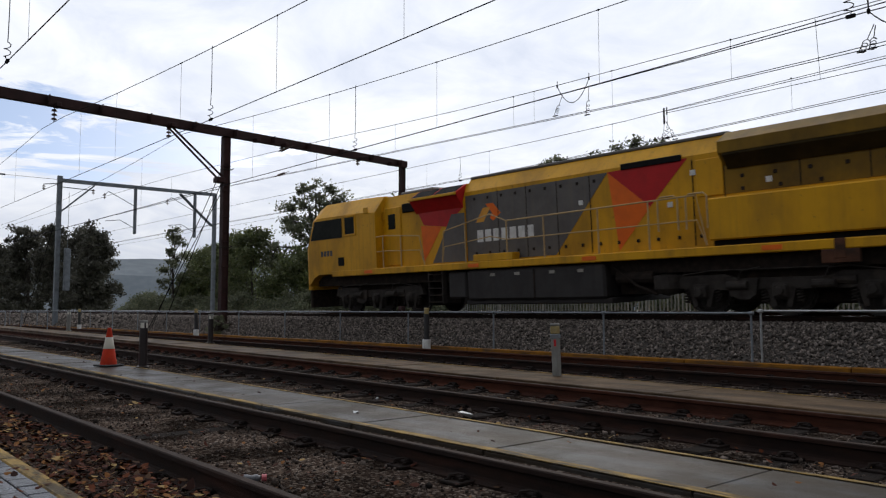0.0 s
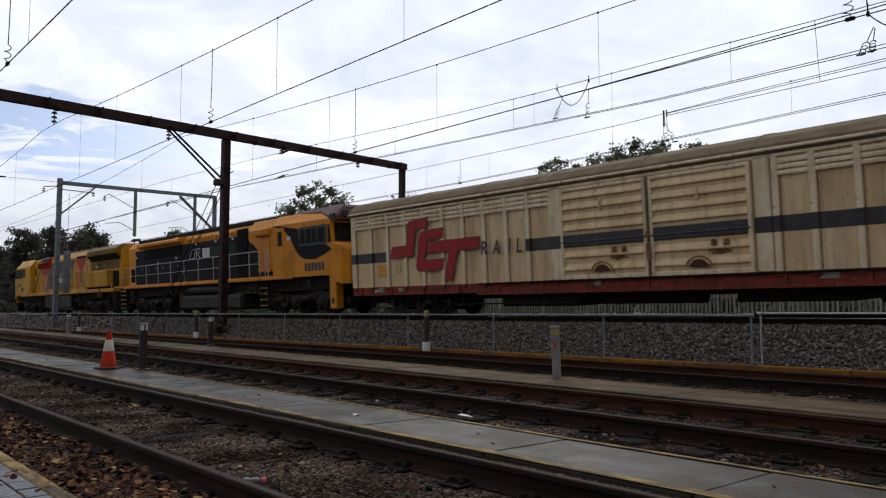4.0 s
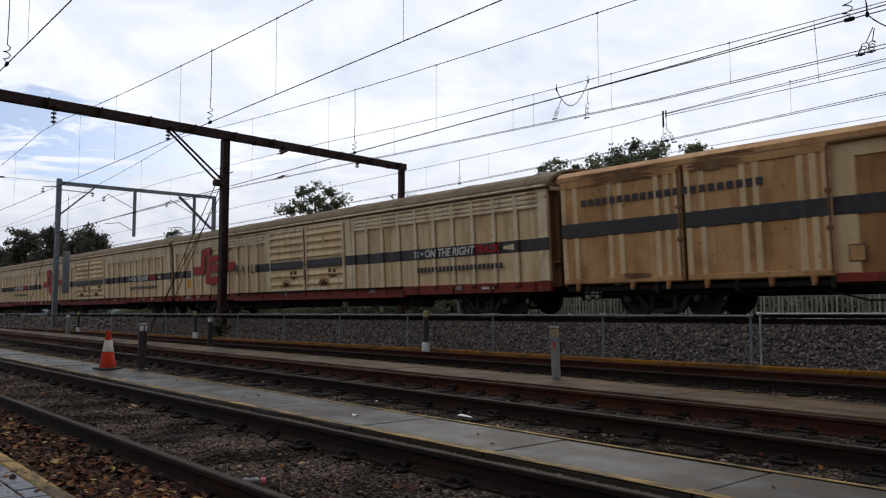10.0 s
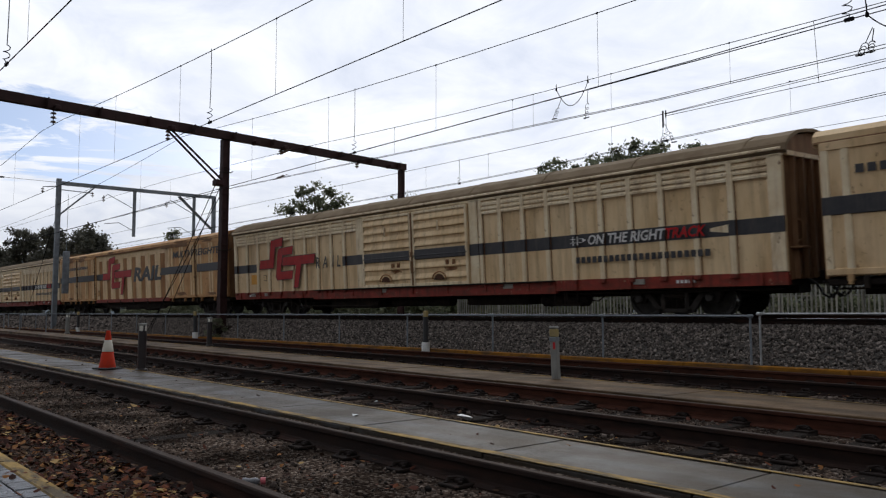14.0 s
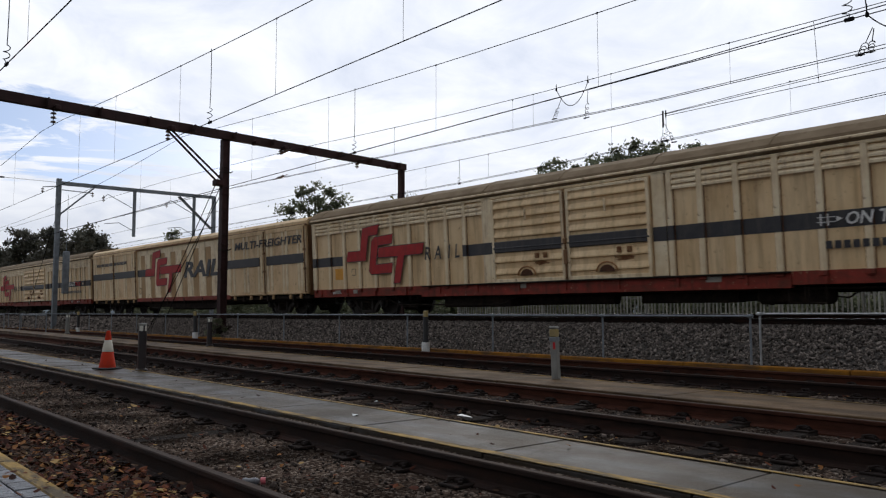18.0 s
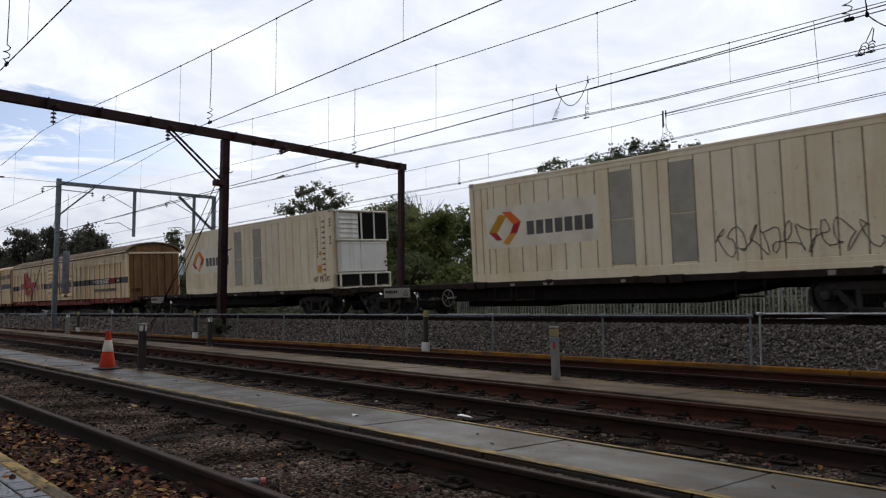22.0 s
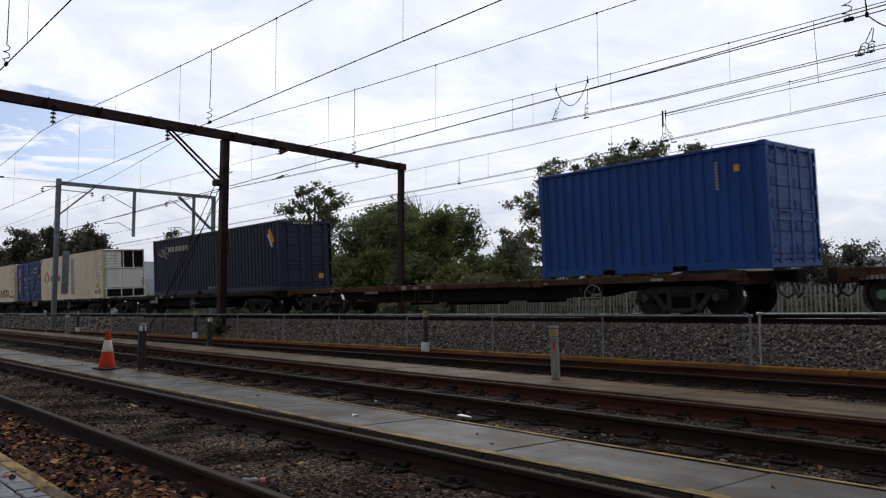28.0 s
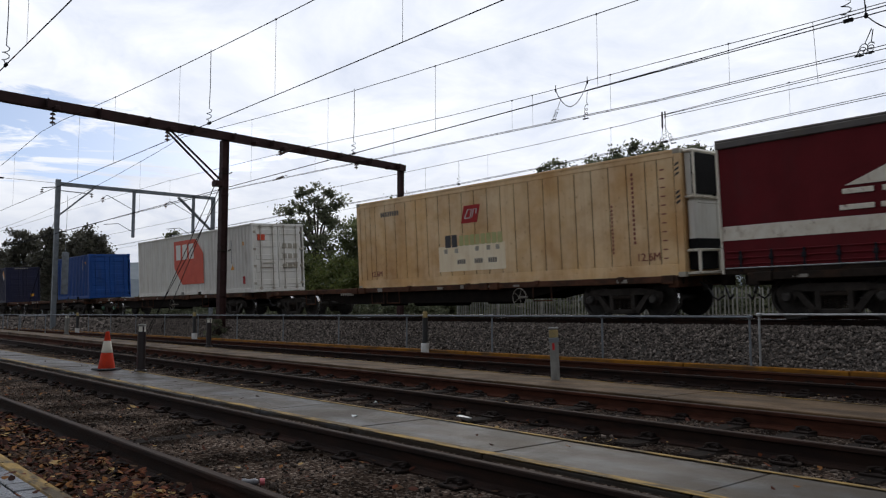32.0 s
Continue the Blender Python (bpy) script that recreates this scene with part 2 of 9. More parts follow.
def pebbles(name, tones, size, spec=0.12, bump=1.0):
    """Fine grit: each grain of its own tone, with damp patches over it."""
    ma = bpy.data.materials.new(name)
    ma.use_nodes = True
    n, l = ma.node_tree.nodes, ma.node_tree.links
    bs = n["Principled BSDF"]
    co = n.new("ShaderNodeTexCoord")
    cell = n.new("ShaderNodeTexVoronoi")
    cell.inputs["Scale"].default_value = size
    l.new(co.outputs["Object"], cell.inputs["Vector"])
    sep = n.new("ShaderNodeSeparateColor")
    l.new(cell.outputs["Color"], sep.inputs[0])
    r = n.new("ShaderNodeValToRGB")
    for k, (p, c) in enumerate(tones):
        e = r.color_ramp.elements[k] if k < 2 else r.color_ramp.elements.new(p)
        e.position, e.color = p, (*c, 1)
    l.new(sep.outputs[0], r.inputs[0])
    damp = n.new("ShaderNodeTexNoise")
    damp.inputs["Scale"].default_value, damp.inputs["Detail"].default_value = 1.3, 6.0
    l.new(co.outputs["Object"], damp.inputs["Vector"])
    wet = n.new("ShaderNodeMapRange")
    for i, v in ((1, 0.40), (2, 0.60), (3, 0.30), (4, 1.45)):
        wet.inputs[i].default_value = v
    l.new(damp.outputs[0], wet.inputs[0])
    hv = n.new("ShaderNodeHueSaturation")
    l.new(r.outputs[0], hv.inputs["Color"])
    l.new(wet.outputs[0], hv.inputs["Value"])
    l.new(hv.outputs[0], bs.inputs["Base Color"])
    bs.inputs["Roughness"].default_value, bs.inputs["Specular IOR Level"].default_value = 0.8, spec
    bp = n.new("ShaderNodeBump")
    bp.invert = True
    bp.inputs["Strength"].default_value, bp.inputs["Distance"].default_value = bump, 0.012
    l.new(cell.outputs["Distance"], bp.inputs["Height"])
    l.new(bp.outputs[0], bs.inputs["Normal"])
    return ma


def leafy(name, a, b, through=0.35):
    """Leaves of mixed tone that let some light through."""
    ma = bpy.data.materials.new(name)
    ma.use_nodes = True
    n, l = ma.node_tree.nodes, ma.node_tree.links
    bs = n["Principled BSDF"]
    g = n.new("ShaderNodeNewGeometry")
    r = n.new("ShaderNodeValToRGB")
    r.color_ramp.elements[0].color, r.color_ramp.elements[1].color = (*a, 1), (*b, 1)
    l.new(g.outputs["Random Per Island"], r.inputs[0])
    co = n.new("ShaderNodeTexCoord")
    t = n.new("ShaderNodeTexNoise")
    t.inputs["Scale"].default_value, t.inputs["Detail"].default_value = 0.7, 3.0
    l.new(co.outputs["Object"], t.inputs["Vector"])
    m = n.new("ShaderNodeMapRange")
    for i, v in ((1, 0.35), (2, 0.65), (3, 0.65), (4, 1.3)):
        m.inputs[i].default_value = v
    l.new(t.outputs[0], m.inputs[0])
    hv = n.new("ShaderNodeHueSaturation")
    l.new(r.outputs[0], hv.inputs["Color"])
    l.new(m.outputs[0], hv.inputs["Value"])
    l.new(hv.outputs[0], bs.inputs["Base Color"])
    bs.inputs["Roughness"].default_value, bs.inputs["Specular IOR Level"].default_value = 0.5, 0.45
    tr_ = n.new("ShaderNodeBsdfTranslucent")
    l.new(hv.outputs[0], tr_.inputs["Color"])
    mx = n.new("ShaderNodeMixShader")
    mx.inputs[0].default_value = through
    l.new(bs.outputs[0], mx.inputs[1])
    l.new(tr_.outputs[0], mx.inputs[2])
    l.new(mx.outputs[0], n["Material Output"].inputs["Surface"])
    return ma


M = {}
M["dirt"] = pebbles("yard_dirt", ((0.0, (0.017, 0.012, 0.010)), (0.45, (0.038, 0.027, 0.021)), (0.75, (0.070, 0.051, 0.039)), (0.93, (0.150, 0.122, 0.100))), 46.0, spec=0.0)
M["field"] = material("field_grass", (0.06, 0.075, 0.03), (0.10, 0.095, 0.05), 0.9, scale=0.3, bump=0.5, bump_scale=8)
M["ballast_bed"] = material("ballast_bed", (0.05, 0.045, 0.041), (0.085, 0.077, 0.07), 0.9, scale=9, bump=1.0, bump_scale=25, spec=0.0)
M["stone"] = material("ballast_stone", (0.180, 0.153, 0.134), (0.066, 0.056, 0.049), 0.9, scale=9, bump=0.3, bump_scale=60, island=0.8, spec=0.05)
M["rail_top"] = material("rail_worn_top", (0.030, 0.019, 0.014), (0.052, 0.037, 0.030), 0.7, 0.0, scale=9, bump=0.2, spec=0.07, gloss_var=0.12)
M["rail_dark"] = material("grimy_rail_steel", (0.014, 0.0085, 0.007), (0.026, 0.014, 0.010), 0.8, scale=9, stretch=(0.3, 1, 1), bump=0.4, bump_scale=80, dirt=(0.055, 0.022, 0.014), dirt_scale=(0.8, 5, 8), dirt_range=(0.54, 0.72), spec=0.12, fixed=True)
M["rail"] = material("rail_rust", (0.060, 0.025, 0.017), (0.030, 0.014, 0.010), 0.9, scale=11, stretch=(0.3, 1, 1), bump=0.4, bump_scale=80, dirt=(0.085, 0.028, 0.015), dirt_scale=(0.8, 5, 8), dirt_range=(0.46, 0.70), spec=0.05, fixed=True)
M["clip"] = material("wet_black_fastening", (0.012, 0.009, 0.008), (0.022, 0.015, 0.012), 0.7, scale=14, bump=0.3, spec=0.05)
M["rail_shiny"] = material("rail_polished_top", (0.55, 0.55, 0.56), (0.40, 0.39, 0.38), 0.25, 1.0, scale=10, bump=0.02)
M["sleeper"] = material("timber_sleeper", (0.009, 0.0068, 0.0058), (0.021, 0.0152, 0.012), 0.85, scale=8, stretch=(6, 1, 6), bump=0.6, bump_scale=50, spec=0.05)
M["concrete"] = material("walkway_concrete", (0.064, 0.065, 0.067), (0.036, 0.031, 0.026), 0.45, scale=1.3, mix=(0.44, 0.56), bump=0.2, bump_scale=90, dirt=(0.034, 0.0235, 0.0135), dirt_scale=(0.8, 3.4, 1), dirt_range=(0.40, 0.55), dirt_amount=0.85, random_tone=0.25, gloss_var=0.30, spec=0.09, fixed=True)
M["old_concrete"] = material("stained_concrete", (0.122, 0.078, 0.043), (0.082, 0.053, 0.030), 0.6, scale=1.4, bump=0.2, bump_scale=90, dirt=(0.026, 0.018, 0.0115), dirt_scale=(0.7, 2.4, 1), dirt_range=(0.42, 0.62), random_tone=0.15, gloss_var=0.3, spec=0.06, fixed=True)
M["yellow_line"] = material("worn_yellow_paint", (0.34, 0.21, 0.045), (0.22, 0.145, 0.05), 0.7, scale=8, mix=(0.35, 0.7), bump=0.25, dirt=(0.036, 0.029, 0.020), dirt_scale=(2.5, 10, 5), dirt_range=(0.42, 0.58), dirt_amount=0.88, spec=0.15)
M["yellow_kerb"] = material("yellow_kerb_paint", (0.27, 0.115, 0.012), (0.19, 0.08, 0.013), 0.7, scale=4, bump=0.2, dirt=(0.07, 0.045, 0.026), dirt_scale=(1.6, 6, 9), dirt_range=(0.46, 0.62), spec=0.1, fixed=True)
M["galv"] = material("galvanised_steel", (0.42, 0.43, 0.43), (0.30, 0.31, 0.31), 0.45, 0.6, scale=9, bump=0.08)
M["galv_mast"] = material("weathered_galvanised_mast", (0.21, 0.235, 0.255), (0.15, 0.165, 0.18), 0.65, 0.2, scale=4, bump=0.1, spec=0.3)
M["portal"] = material("brown_portal_paint", (0.042, 0.017, 0.016), (0.028, 0.0125, 0.012), 0.7, scale=5, bump=0.2, dirt=(0.024, 0.013, 0.011), dirt_scale=(2, 2, 1), dirt_range=(0.45, 0.65), spec=0.2)
M["black"] = material("black_paint", (0.018, 0.018, 0.02), (0.03, 0.028, 0.027), 0.5, scale=10, bump=0.08)
M["grime"] = material("underframe_grime", (0.022, 0.0175, 0.0150), (0.038, 0.029, 0.023), 0.85, scale=6, bump=0.35, bump_scale=40, dirt=(0.05, 0.034, 0.025), dirt_scale=(3, 3, 3), dirt_range=(0.54, 0.74), spec=0.1)
M["steel_wheel"] = material("wheel_steel", (0.05, 0.045, 0.04), (0.03, 0.026, 0.023), 0.6, 0.4, scale=8, bump=0.2)
M["tread"] = material("wheel_tread", (0.6, 0.6, 0.6), (0.45, 0.44, 0.43), 0.25, 1.0, scale=8, bump=0.02)
M["wire"] = material("copper_wire", (0.010, 0.010, 0.012), (0.018, 0.016, 0.017), 0.8, scale=3, bump=0, spec=0.05)
M["insulator"] = material("insulator_glaze", (0.10, 0.055, 0.04), (0.07, 0.04, 0.03), 0.3, scale=5, bump=0)
M["white"] = material("white_paint", (0.72, 0.72, 0.70), (0.6, 0.59, 0.56), 0.5, scale=6, bump=0.06, dirt=(0.3, 0.28, 0.24), dirt_scale=(6, 6, 3), dirt_range=(0.55, 0.75), dirt_amount=0.6)
RUST = (0.16, 0.065, 0.028)
M["cream"] = material("weathered_cream_paint", (0.80, 0.60, 0.35), (0.68, 0.475, 0.25), 0.6, scale=1.2, stretch=(1, 1, 0.5), bump=0.08, bump_scale=30, dirt=(0.27, 0.165, 0.08), dirt_scale=(3.0, 3.0, 0.45), dirt_range=(0.50, 0.80), dirt_amount=0.75, spec=0.3, streak=(0.24, 0.13, 0.06, 0.38), spots=(0.20, 0.085, 0.04, 0.5))
M["cream_bar"] = material("cream_rib_paint", (0.84, 0.71, 0.49), (0.75, 0.59, 0.37), 0.6, scale=3, bump=0.06, dirt=(0.28, 0.16, 0.08), dirt_scale=(4, 4, 0.8), dirt_range=(0.54, 0.76), dirt_amount=0.85, spec=0.3, streak=(0.30, 0.18, 0.09, 0.5), spots=(0.17, 0.07, 0.03, 0.8))
M["cream_rusty"] = material("rust_stained_cream_paint", (0.62, 0.36, 0.155), (0.50, 0.255, 0.10), 0.65, scale=1.4, stretch=(0.9, 1, 0.6), bump=0.1, bump_scale=30, dirt=(0.22, 0.095, 0.035), dirt_scale=(1.3, 1.3, 0.7), dirt_range=(0.48, 0.74), dirt_amount=0.85, spec=0.25, streak=(0.17, 0.07, 0.03, 0.35), spots=(0.12, 0.045, 0.02, 0.8))
M["cream_pale"] = material("clean_cream_paint", (0.76, 0.56, 0.33), (0.66, 0.46, 0.245), 0.6, scale=1.4, stretch=(0.9, 1, 0.6), bump=0.06, dirt=(0.32, 0.17, 0.075), dirt_scale=(1.2, 1.2, 0.7), dirt_range=(0.52, 0.78), dirt_amount=0.8, spec=0.25, streak=(0.26, 0.14, 0.06, 0.3), spots=(0.15, 0.06, 0.028, 0.7))
# panels set back between the ribs take a darker base than the ribs
M["recess_brown"] = material("brown_recess_paint", (0.40, 0.205, 0.082), (0.30, 0.145, 0.058), 0.7, scale=1.2, stretch=(1, 1, 0.6), bump=0.1, dirt=(0.17, 0.07, 0.03), dirt_scale=(1.5, 1.5, 0.7), dirt_range=(0.5, 0.72), spec=0.2, streak=(0.15, 0.06, 0.03, 0.4))
M["recess_pale"] = material("tan_recess_paint", (0.50, 0.335, 0.175), (0.40, 0.255, 0.125), 0.7, scale=1.2, stretch=(1, 1, 0.6), bump=0.1, dirt=(0.26, 0.14, 0.065), dirt_scale=(1.5, 1.5, 0.7), dirt_range=(0.5, 0.74), spec=0.2, streak=(0.24, 0.13, 0.06, 0.35))
M["roof"] = material("grimy_roof_paint", (0.22, 0.165, 0.105), (0.165, 0.122, 0.076), 0.8, scale=1.5, bump=0.15, dirt=(0.15, 0.105, 0.065), dirt_scale=(1.2, 2.5, 2), dirt_range=(0.48, 0.7), spec=0.08, spots=(0.10, 0.05, 0.028, 0.6))
M["sill_red"] = material("faded_red_sill", (0.27, 0.040, 0.026), (0.20, 0.034, 0.022), 0.6, scale=3, bump=0.1, dirt=(0.11, 0.04, 0.025), dirt_scale=(2.0, 2, 5), dirt_range=(0.46, 0.66), spec=0.2, streak=(0.06, 0.03, 0.02, 0.7), spots=(0.42, 0.30, 0.19, 0.6))
M["logo_red"] = material("logo_red_paint", (0.42, 0.022, 0.022), (0.34, 0.022, 0.022), 0.55, scale=5, bump=0.05, dirt=(0.2, 0.05, 0.035), dirt_scale=(3, 3, 1), dirt_range=(0.58, 0.78), dirt_amount=0.6, spec=0.25, streak=(0.13, 0.03, 0.022, 0.5))
M["stripe"] = material("black_stripe_paint", (0.025, 0.025, 0.03), (0.04, 0.038, 0.04), 0.5, scale=6, bump=0.05, dirt=(0.09, 0.075, 0.06), dirt_scale=(4, 4, 2), dirt_range=(0.6, 0.8), dirt_amount=0.6, streak=(0.10, 0.085, 0.07, 0.4))
M["end_brown"] = material("rusty_end_wall", (0.24, 0.135, 0.068), (0.155, 0.082, 0.04), 0.75, scale=2, stretch=(1, 1.5, 0.4), bump=0.2, dirt=RUST, dirt_scale=(2, 2, 0.6), dirt_range=(0.50, 0.70), spec=0.2)
M["reefer"] = material("dusty_white_panel", (0.90, 0.79, 0.58), (0.84, 0.69, 0.45), 0.5, scale=1.0, stretch=(1, 1, 0.5), bump=0.05, dirt=(0.62, 0.44, 0.22), dirt_scale=(0.9, 0.9, 0.6), dirt_range=(0.52, 0.80), dirt_amount=0.7, random_tone=0.03, streak=(0.58, 0.40, 0.20, 0.3), spots=(0.40, 0.26, 0.13, 0.4))
M["reefer_old"] = material("yellowed_rusty_panel", (0.80, 0.61, 0.37), (0.74, 0.47, 0.21), 0.6, scale=0.8, stretch=(0.7, 1, 0.7), bump=0.06, dirt=(0.46, 0.225, 0.07), dirt_scale=(0.8, 0.8, 0.8), dirt_range=(0.42, 0.70), dirt_amount=0.75, random_tone=0.05, spec=0.3, streak=(0.38, 0.17, 0.055, 0.25), spots=(0.3, 0.12, 0.04, 0.5))
M["decal"] = material("pale_decal_film", (0.86, 0.79, 0.64), (0.80, 0.71, 0.55), 0.45, scale=1.2, bump=0.03, dirt=(0.55, 0.45, 0.31), dirt_scale=(1.2, 1.2, 0.8), dirt_range=(0.5, 0.78), dirt_amount=0.7)
M["panel_grey"] = material("grey_repair_panel", (0.40, 0.37, 0.30), (0.33, 0.30, 0.24), 0.6, scale=2, bump=0.06)
M["frame_white"] = material("worn_white_frame", (0.74, 0.70, 0.60), (0.64, 0.58, 0.47), 0.55, scale=4, bump=0.08, dirt=(0.24, 0.15, 0.08), dirt_scale=(4, 4, 2), dirt_range=(0.56, 0.74), spots=(0.16, 0.07, 0.03, 0.8))
M["box_white"] = material("white_container_paint", (0.76, 0.75, 0.70), (0.70, 0.68, 0.62), 0.5, scale=1.5, bump=0.05, dirt=(0.40, 0.36, 0.28), dirt_scale=(2, 2, 0.5), dirt_range=(0.56, 0.8), dirt_amount=0.6, streak=(0.42, 0.38, 0.31, 0.4))
M["box_blue"] = material("blue_container_paint", (0.008, 0.070, 0.29), (0.009, 0.056, 0.235), 0.5, scale=1.2, stretch=(1, 1, 0.3), bump=0.05, dirt=(0.022, 0.045, 0.125), dirt_scale=(2.5, 2.5, 0.5), dirt_range=(0.52, 0.76), dirt_amount=0.75, spec=0.3, streak=(0.020, 0.050, 0.15, 0.5), spots=(0.05, 0.08, 0.16, 0.5))
M["box_royal"] = material("royal_blue_paint", (0.007, 0.048, 0.205), (0.008, 0.038, 0.155), 0.5, scale=1.5, bump=0.05, dirt=(0.024, 0.036, 0.095), dirt_scale=(3, 3, 1), dirt_range=(0.54, 0.76), dirt_amount=0.8, spec=0.3, streak=(0.02, 0.035, 0.10, 0.5))
M["box_navy"] = material("navy_container_paint", (0.014, 0.016, 0.050), (0.018, 0.018, 0.044), 0.5, scale=1.5, stretch=(1, 1, 0.4), bump=0.05, dirt=(0.032, 0.030, 0.052), dirt_scale=(3, 3, 0.8), dirt_range=(0.58, 0.8), dirt_amount=0.7, spec=0.35)
M["curtain"] = material("maroon_curtain", (0.125, 0.012, 0.016), (0.10, 0.011, 0.014), 0.65, scale=1.2, bump=0.12, bump_scale=3, dirt=(0.08, 0.018, 0.02), dirt_scale=(1, 1, 0.5), dirt_range=(0.55, 0.8), spec=0.12)
M["orange_red"] = material("orange_red_paint", (0.62, 0.065, 0.018), (0.55, 0.055, 0.018), 0.5, scale=3, bump=0.04)
M["amber"] = material("amber_paint", (0.72, 0.33, 0.02), (0.62, 0.27, 0.02), 0.5, scale=5, bump=0.04)
M["loco_yellow"] = material("grimy_yellow_paint", (0.68, 0.345, 0.006), (0.52, 0.26, 0.008), 0.5, scale=0.8, stretch=(1, 1, 0.6), bump=0.05, dirt=(0.17, 0.105, 0.02), dirt_scale=(0.8, 0.8, 0.5), dirt_range=(0.52, 0.80), dirt_amount=0.65, spec=0.25, streak=(0.22, 0.125, 0.018, 0.3), spots=(0.16, 0.09, 0.02, 0.5))
M["loco_amber"] = material("grimy_orange_yellow_paint", (0.80, 0.305, 0.006), (0.68, 0.245, 0.008), 0.5, scale=0.9, bump=0.05, dirt=(0.22, 0.095, 0.02), dirt_scale=(1.1, 1.1, 0.8), dirt_range=(0.54, 0.80), dirt_amount=0.7, spec=0.25, streak=(0.25, 0.10, 0.018, 0.3), spots=(0.16, 0.07, 0.02, 0.5))
M["loco_grey"] = material("dark_grey_paint", (0.125, 0.115, 0.108), (0.098, 0.09, 0.084), 0.5, scale=2, bump=0.05, dirt=(0.15, 0.125, 0.095), dirt_scale=(2, 2, 1), dirt_range=(0.55, 0.75), dirt_amount=0.5, spec=0.25, streak=(0.17, 0.14, 0.10, 0.35))
M["loco_black"] = material("charcoal_paint", (0.0155, 0.0160, 0.022), (0.022, 0.0215, 0.026), 0.65, scale=2, bump=0.05, dirt=(0.032, 0.027, 0.024), dirt_scale=(2, 2, 1), dirt_range=(0.58, 0.80), dirt_amount=0.5, spec=0.08)
# near-black for the sills and gear below the wagon decks
M["sill_black"] = material("black_sill_steel", (0.0105, 0.0085, 0.0075), (0.018, 0.0135, 0.011), 0.85, scale=5, bump=0.3, bump_scale=40, dirt=(0.034, 0.022, 0.016), dirt_scale=(2.5, 2.5, 2.5), dirt_range=(0.60, 0.78), spec=0.08)
M["tank_grey"] = material("grimy_tank_paint", (0.040, 0.037, 0.036), (0.030, 0.027, 0.026), 0.6, scale=2, bump=0.06, dirt=(0.055, 0.045, 0.037), dirt_scale=(1.5, 1.5, 1.0), dirt_range=(0.55, 0.78), dirt_amount=0.6, spec=0.2, streak=(0.022, 0.019, 0.018, 0.5))
M["bogie_grey"] = material("dusty_bogie_steel", (0.048, 0.042, 0.037), (0.030, 0.026, 0.023), 0.75, scale=4, bump=0.25, bump_scale=40, dirt=(0.080, 0.062, 0.048), dirt_scale=(3, 3, 3), dirt_range=(0.54, 0.74), spec=0.12)
# dark brown that paints the shade below the radiator overhang
M["hood_shade"] = material("hood_shade_paint", (0.030, 0.022, 0.010), (0.052, 0.036, 0.012), 0.8, scale=1.6, bump=0.1, spec=0.06)
M["loco_red"] = material("red_paint", (0.50, 0.014, 0.016), (0.41, 0.014, 0.015), 0.5, scale=3, bump=0.04, spec=0.25)
M["loco_orange"] = material("bright_orange_paint", (0.82, 0.155, 0.010), (0.72, 0.135, 0.012), 0.5, scale=3, bump=0.04, spec=0.25)
M["loco_maroon"] = material("maroon_roof_paint", (0.10, 0.028, 0.025), (0.075, 0.024, 0.022), 0.5, scale=3, bump=0.05)
# sooty yellow of the radiator hood, also painted shade on the wall beneath
M["loco_sooty_shaded"] = material("soot_and_shade_yellow_paint", (0.24, 0.135, 0.010), (0.14, 0.082, 0.011), 0.6, scale=0.9, stretch=(1, 1, 0.5), bump=0.06, dirt=(0.045, 0.030, 0.014), dirt_scale=(0.7, 0.7, 0.6), dirt_range=(0.44, 0.70), dirt_amount=0.75, spec=0.2)
M["shed_wall"] = material("dark_shed_wall", (0.05, 0.052, 0.045), (0.035, 0.035, 0.03), 0.8, scale=2, bump=0.1)
M["axle_green"] = material("faded_green_cap", (0.10, 0.22, 0.14), (0.07, 0.15, 0.10), 0.6, scale=9, bump=0.1)
M["rust_patch"] = material("rust_smear", (0.15, 0.062, 0.028), (0.34, 0.20, 0.10), 0.8, scale=7, bump=0.2, bump_scale=60, spec=0.1)
M["handrail"] = material("grimy_handrail", (0.52, 0.35, 0.14), (0.40, 0.27, 0.12), 0.5, scale=6, bump=0.05)
M["handrail_grey"] = material("grey_handrail", (0.50, 0.48, 0.44), (0.4, 0.38, 0.34), 0.5, scale=6, bump=0.05)
M["dark_glass"] = material("dark_cab_glass", (0.018, 0.020, 0.018), (0.028, 0.03, 0.026), 0.30, scale=2, bump=0, gloss_var=0.04, spec=0.02)
M["mesh_dark"] = material("dark_grille", (0.010, 0.010, 0.011), (0.018, 0.017, 0.017), 0.8, scale=30, bump=0.5, bump_scale=90, spec=0.06)
M["deck_brown"] = material("rusty_brown_sill", (0.110, 0.050, 0.030), (0.070, 0.033, 0.021), 0.8, scale=2.0, bump=0.15, dirt=(0.038, 0.026, 0.02), dirt_scale=(1.6, 2, 4), dirt_range=(0.46, 0.62), spec=0.1)
M["deck_dark"] = material("grimy_dark_sill", (0.032, 0.024, 0.019), (0.021, 0.017, 0.014), 0.8, scale=2.5, bump=0.15, dirt=(0.060, 0.034, 0.022), dirt_scale=(2, 2, 3), dirt_range=(0.54, 0.72), spec=0.1)
M["plate_grey"] = material("weathered_grey_plate", (0.30, 0.28, 0.24), (0.22, 0.2, 0.17), 0.65, scale=5, bump=0.08)
M["green_text"] = material("dull_green_paint", (0.018, 0.055, 0.026), (0.014, 0.044, 0.02), 0.6, scale=5, bump=0.03, spec=0.12)
M["text_brown"] = material("faded_maroon_paint", (0.22, 0.05, 0.035), (0.26, 0.09, 0.06), 0.6, scale=6, bump=0.03)
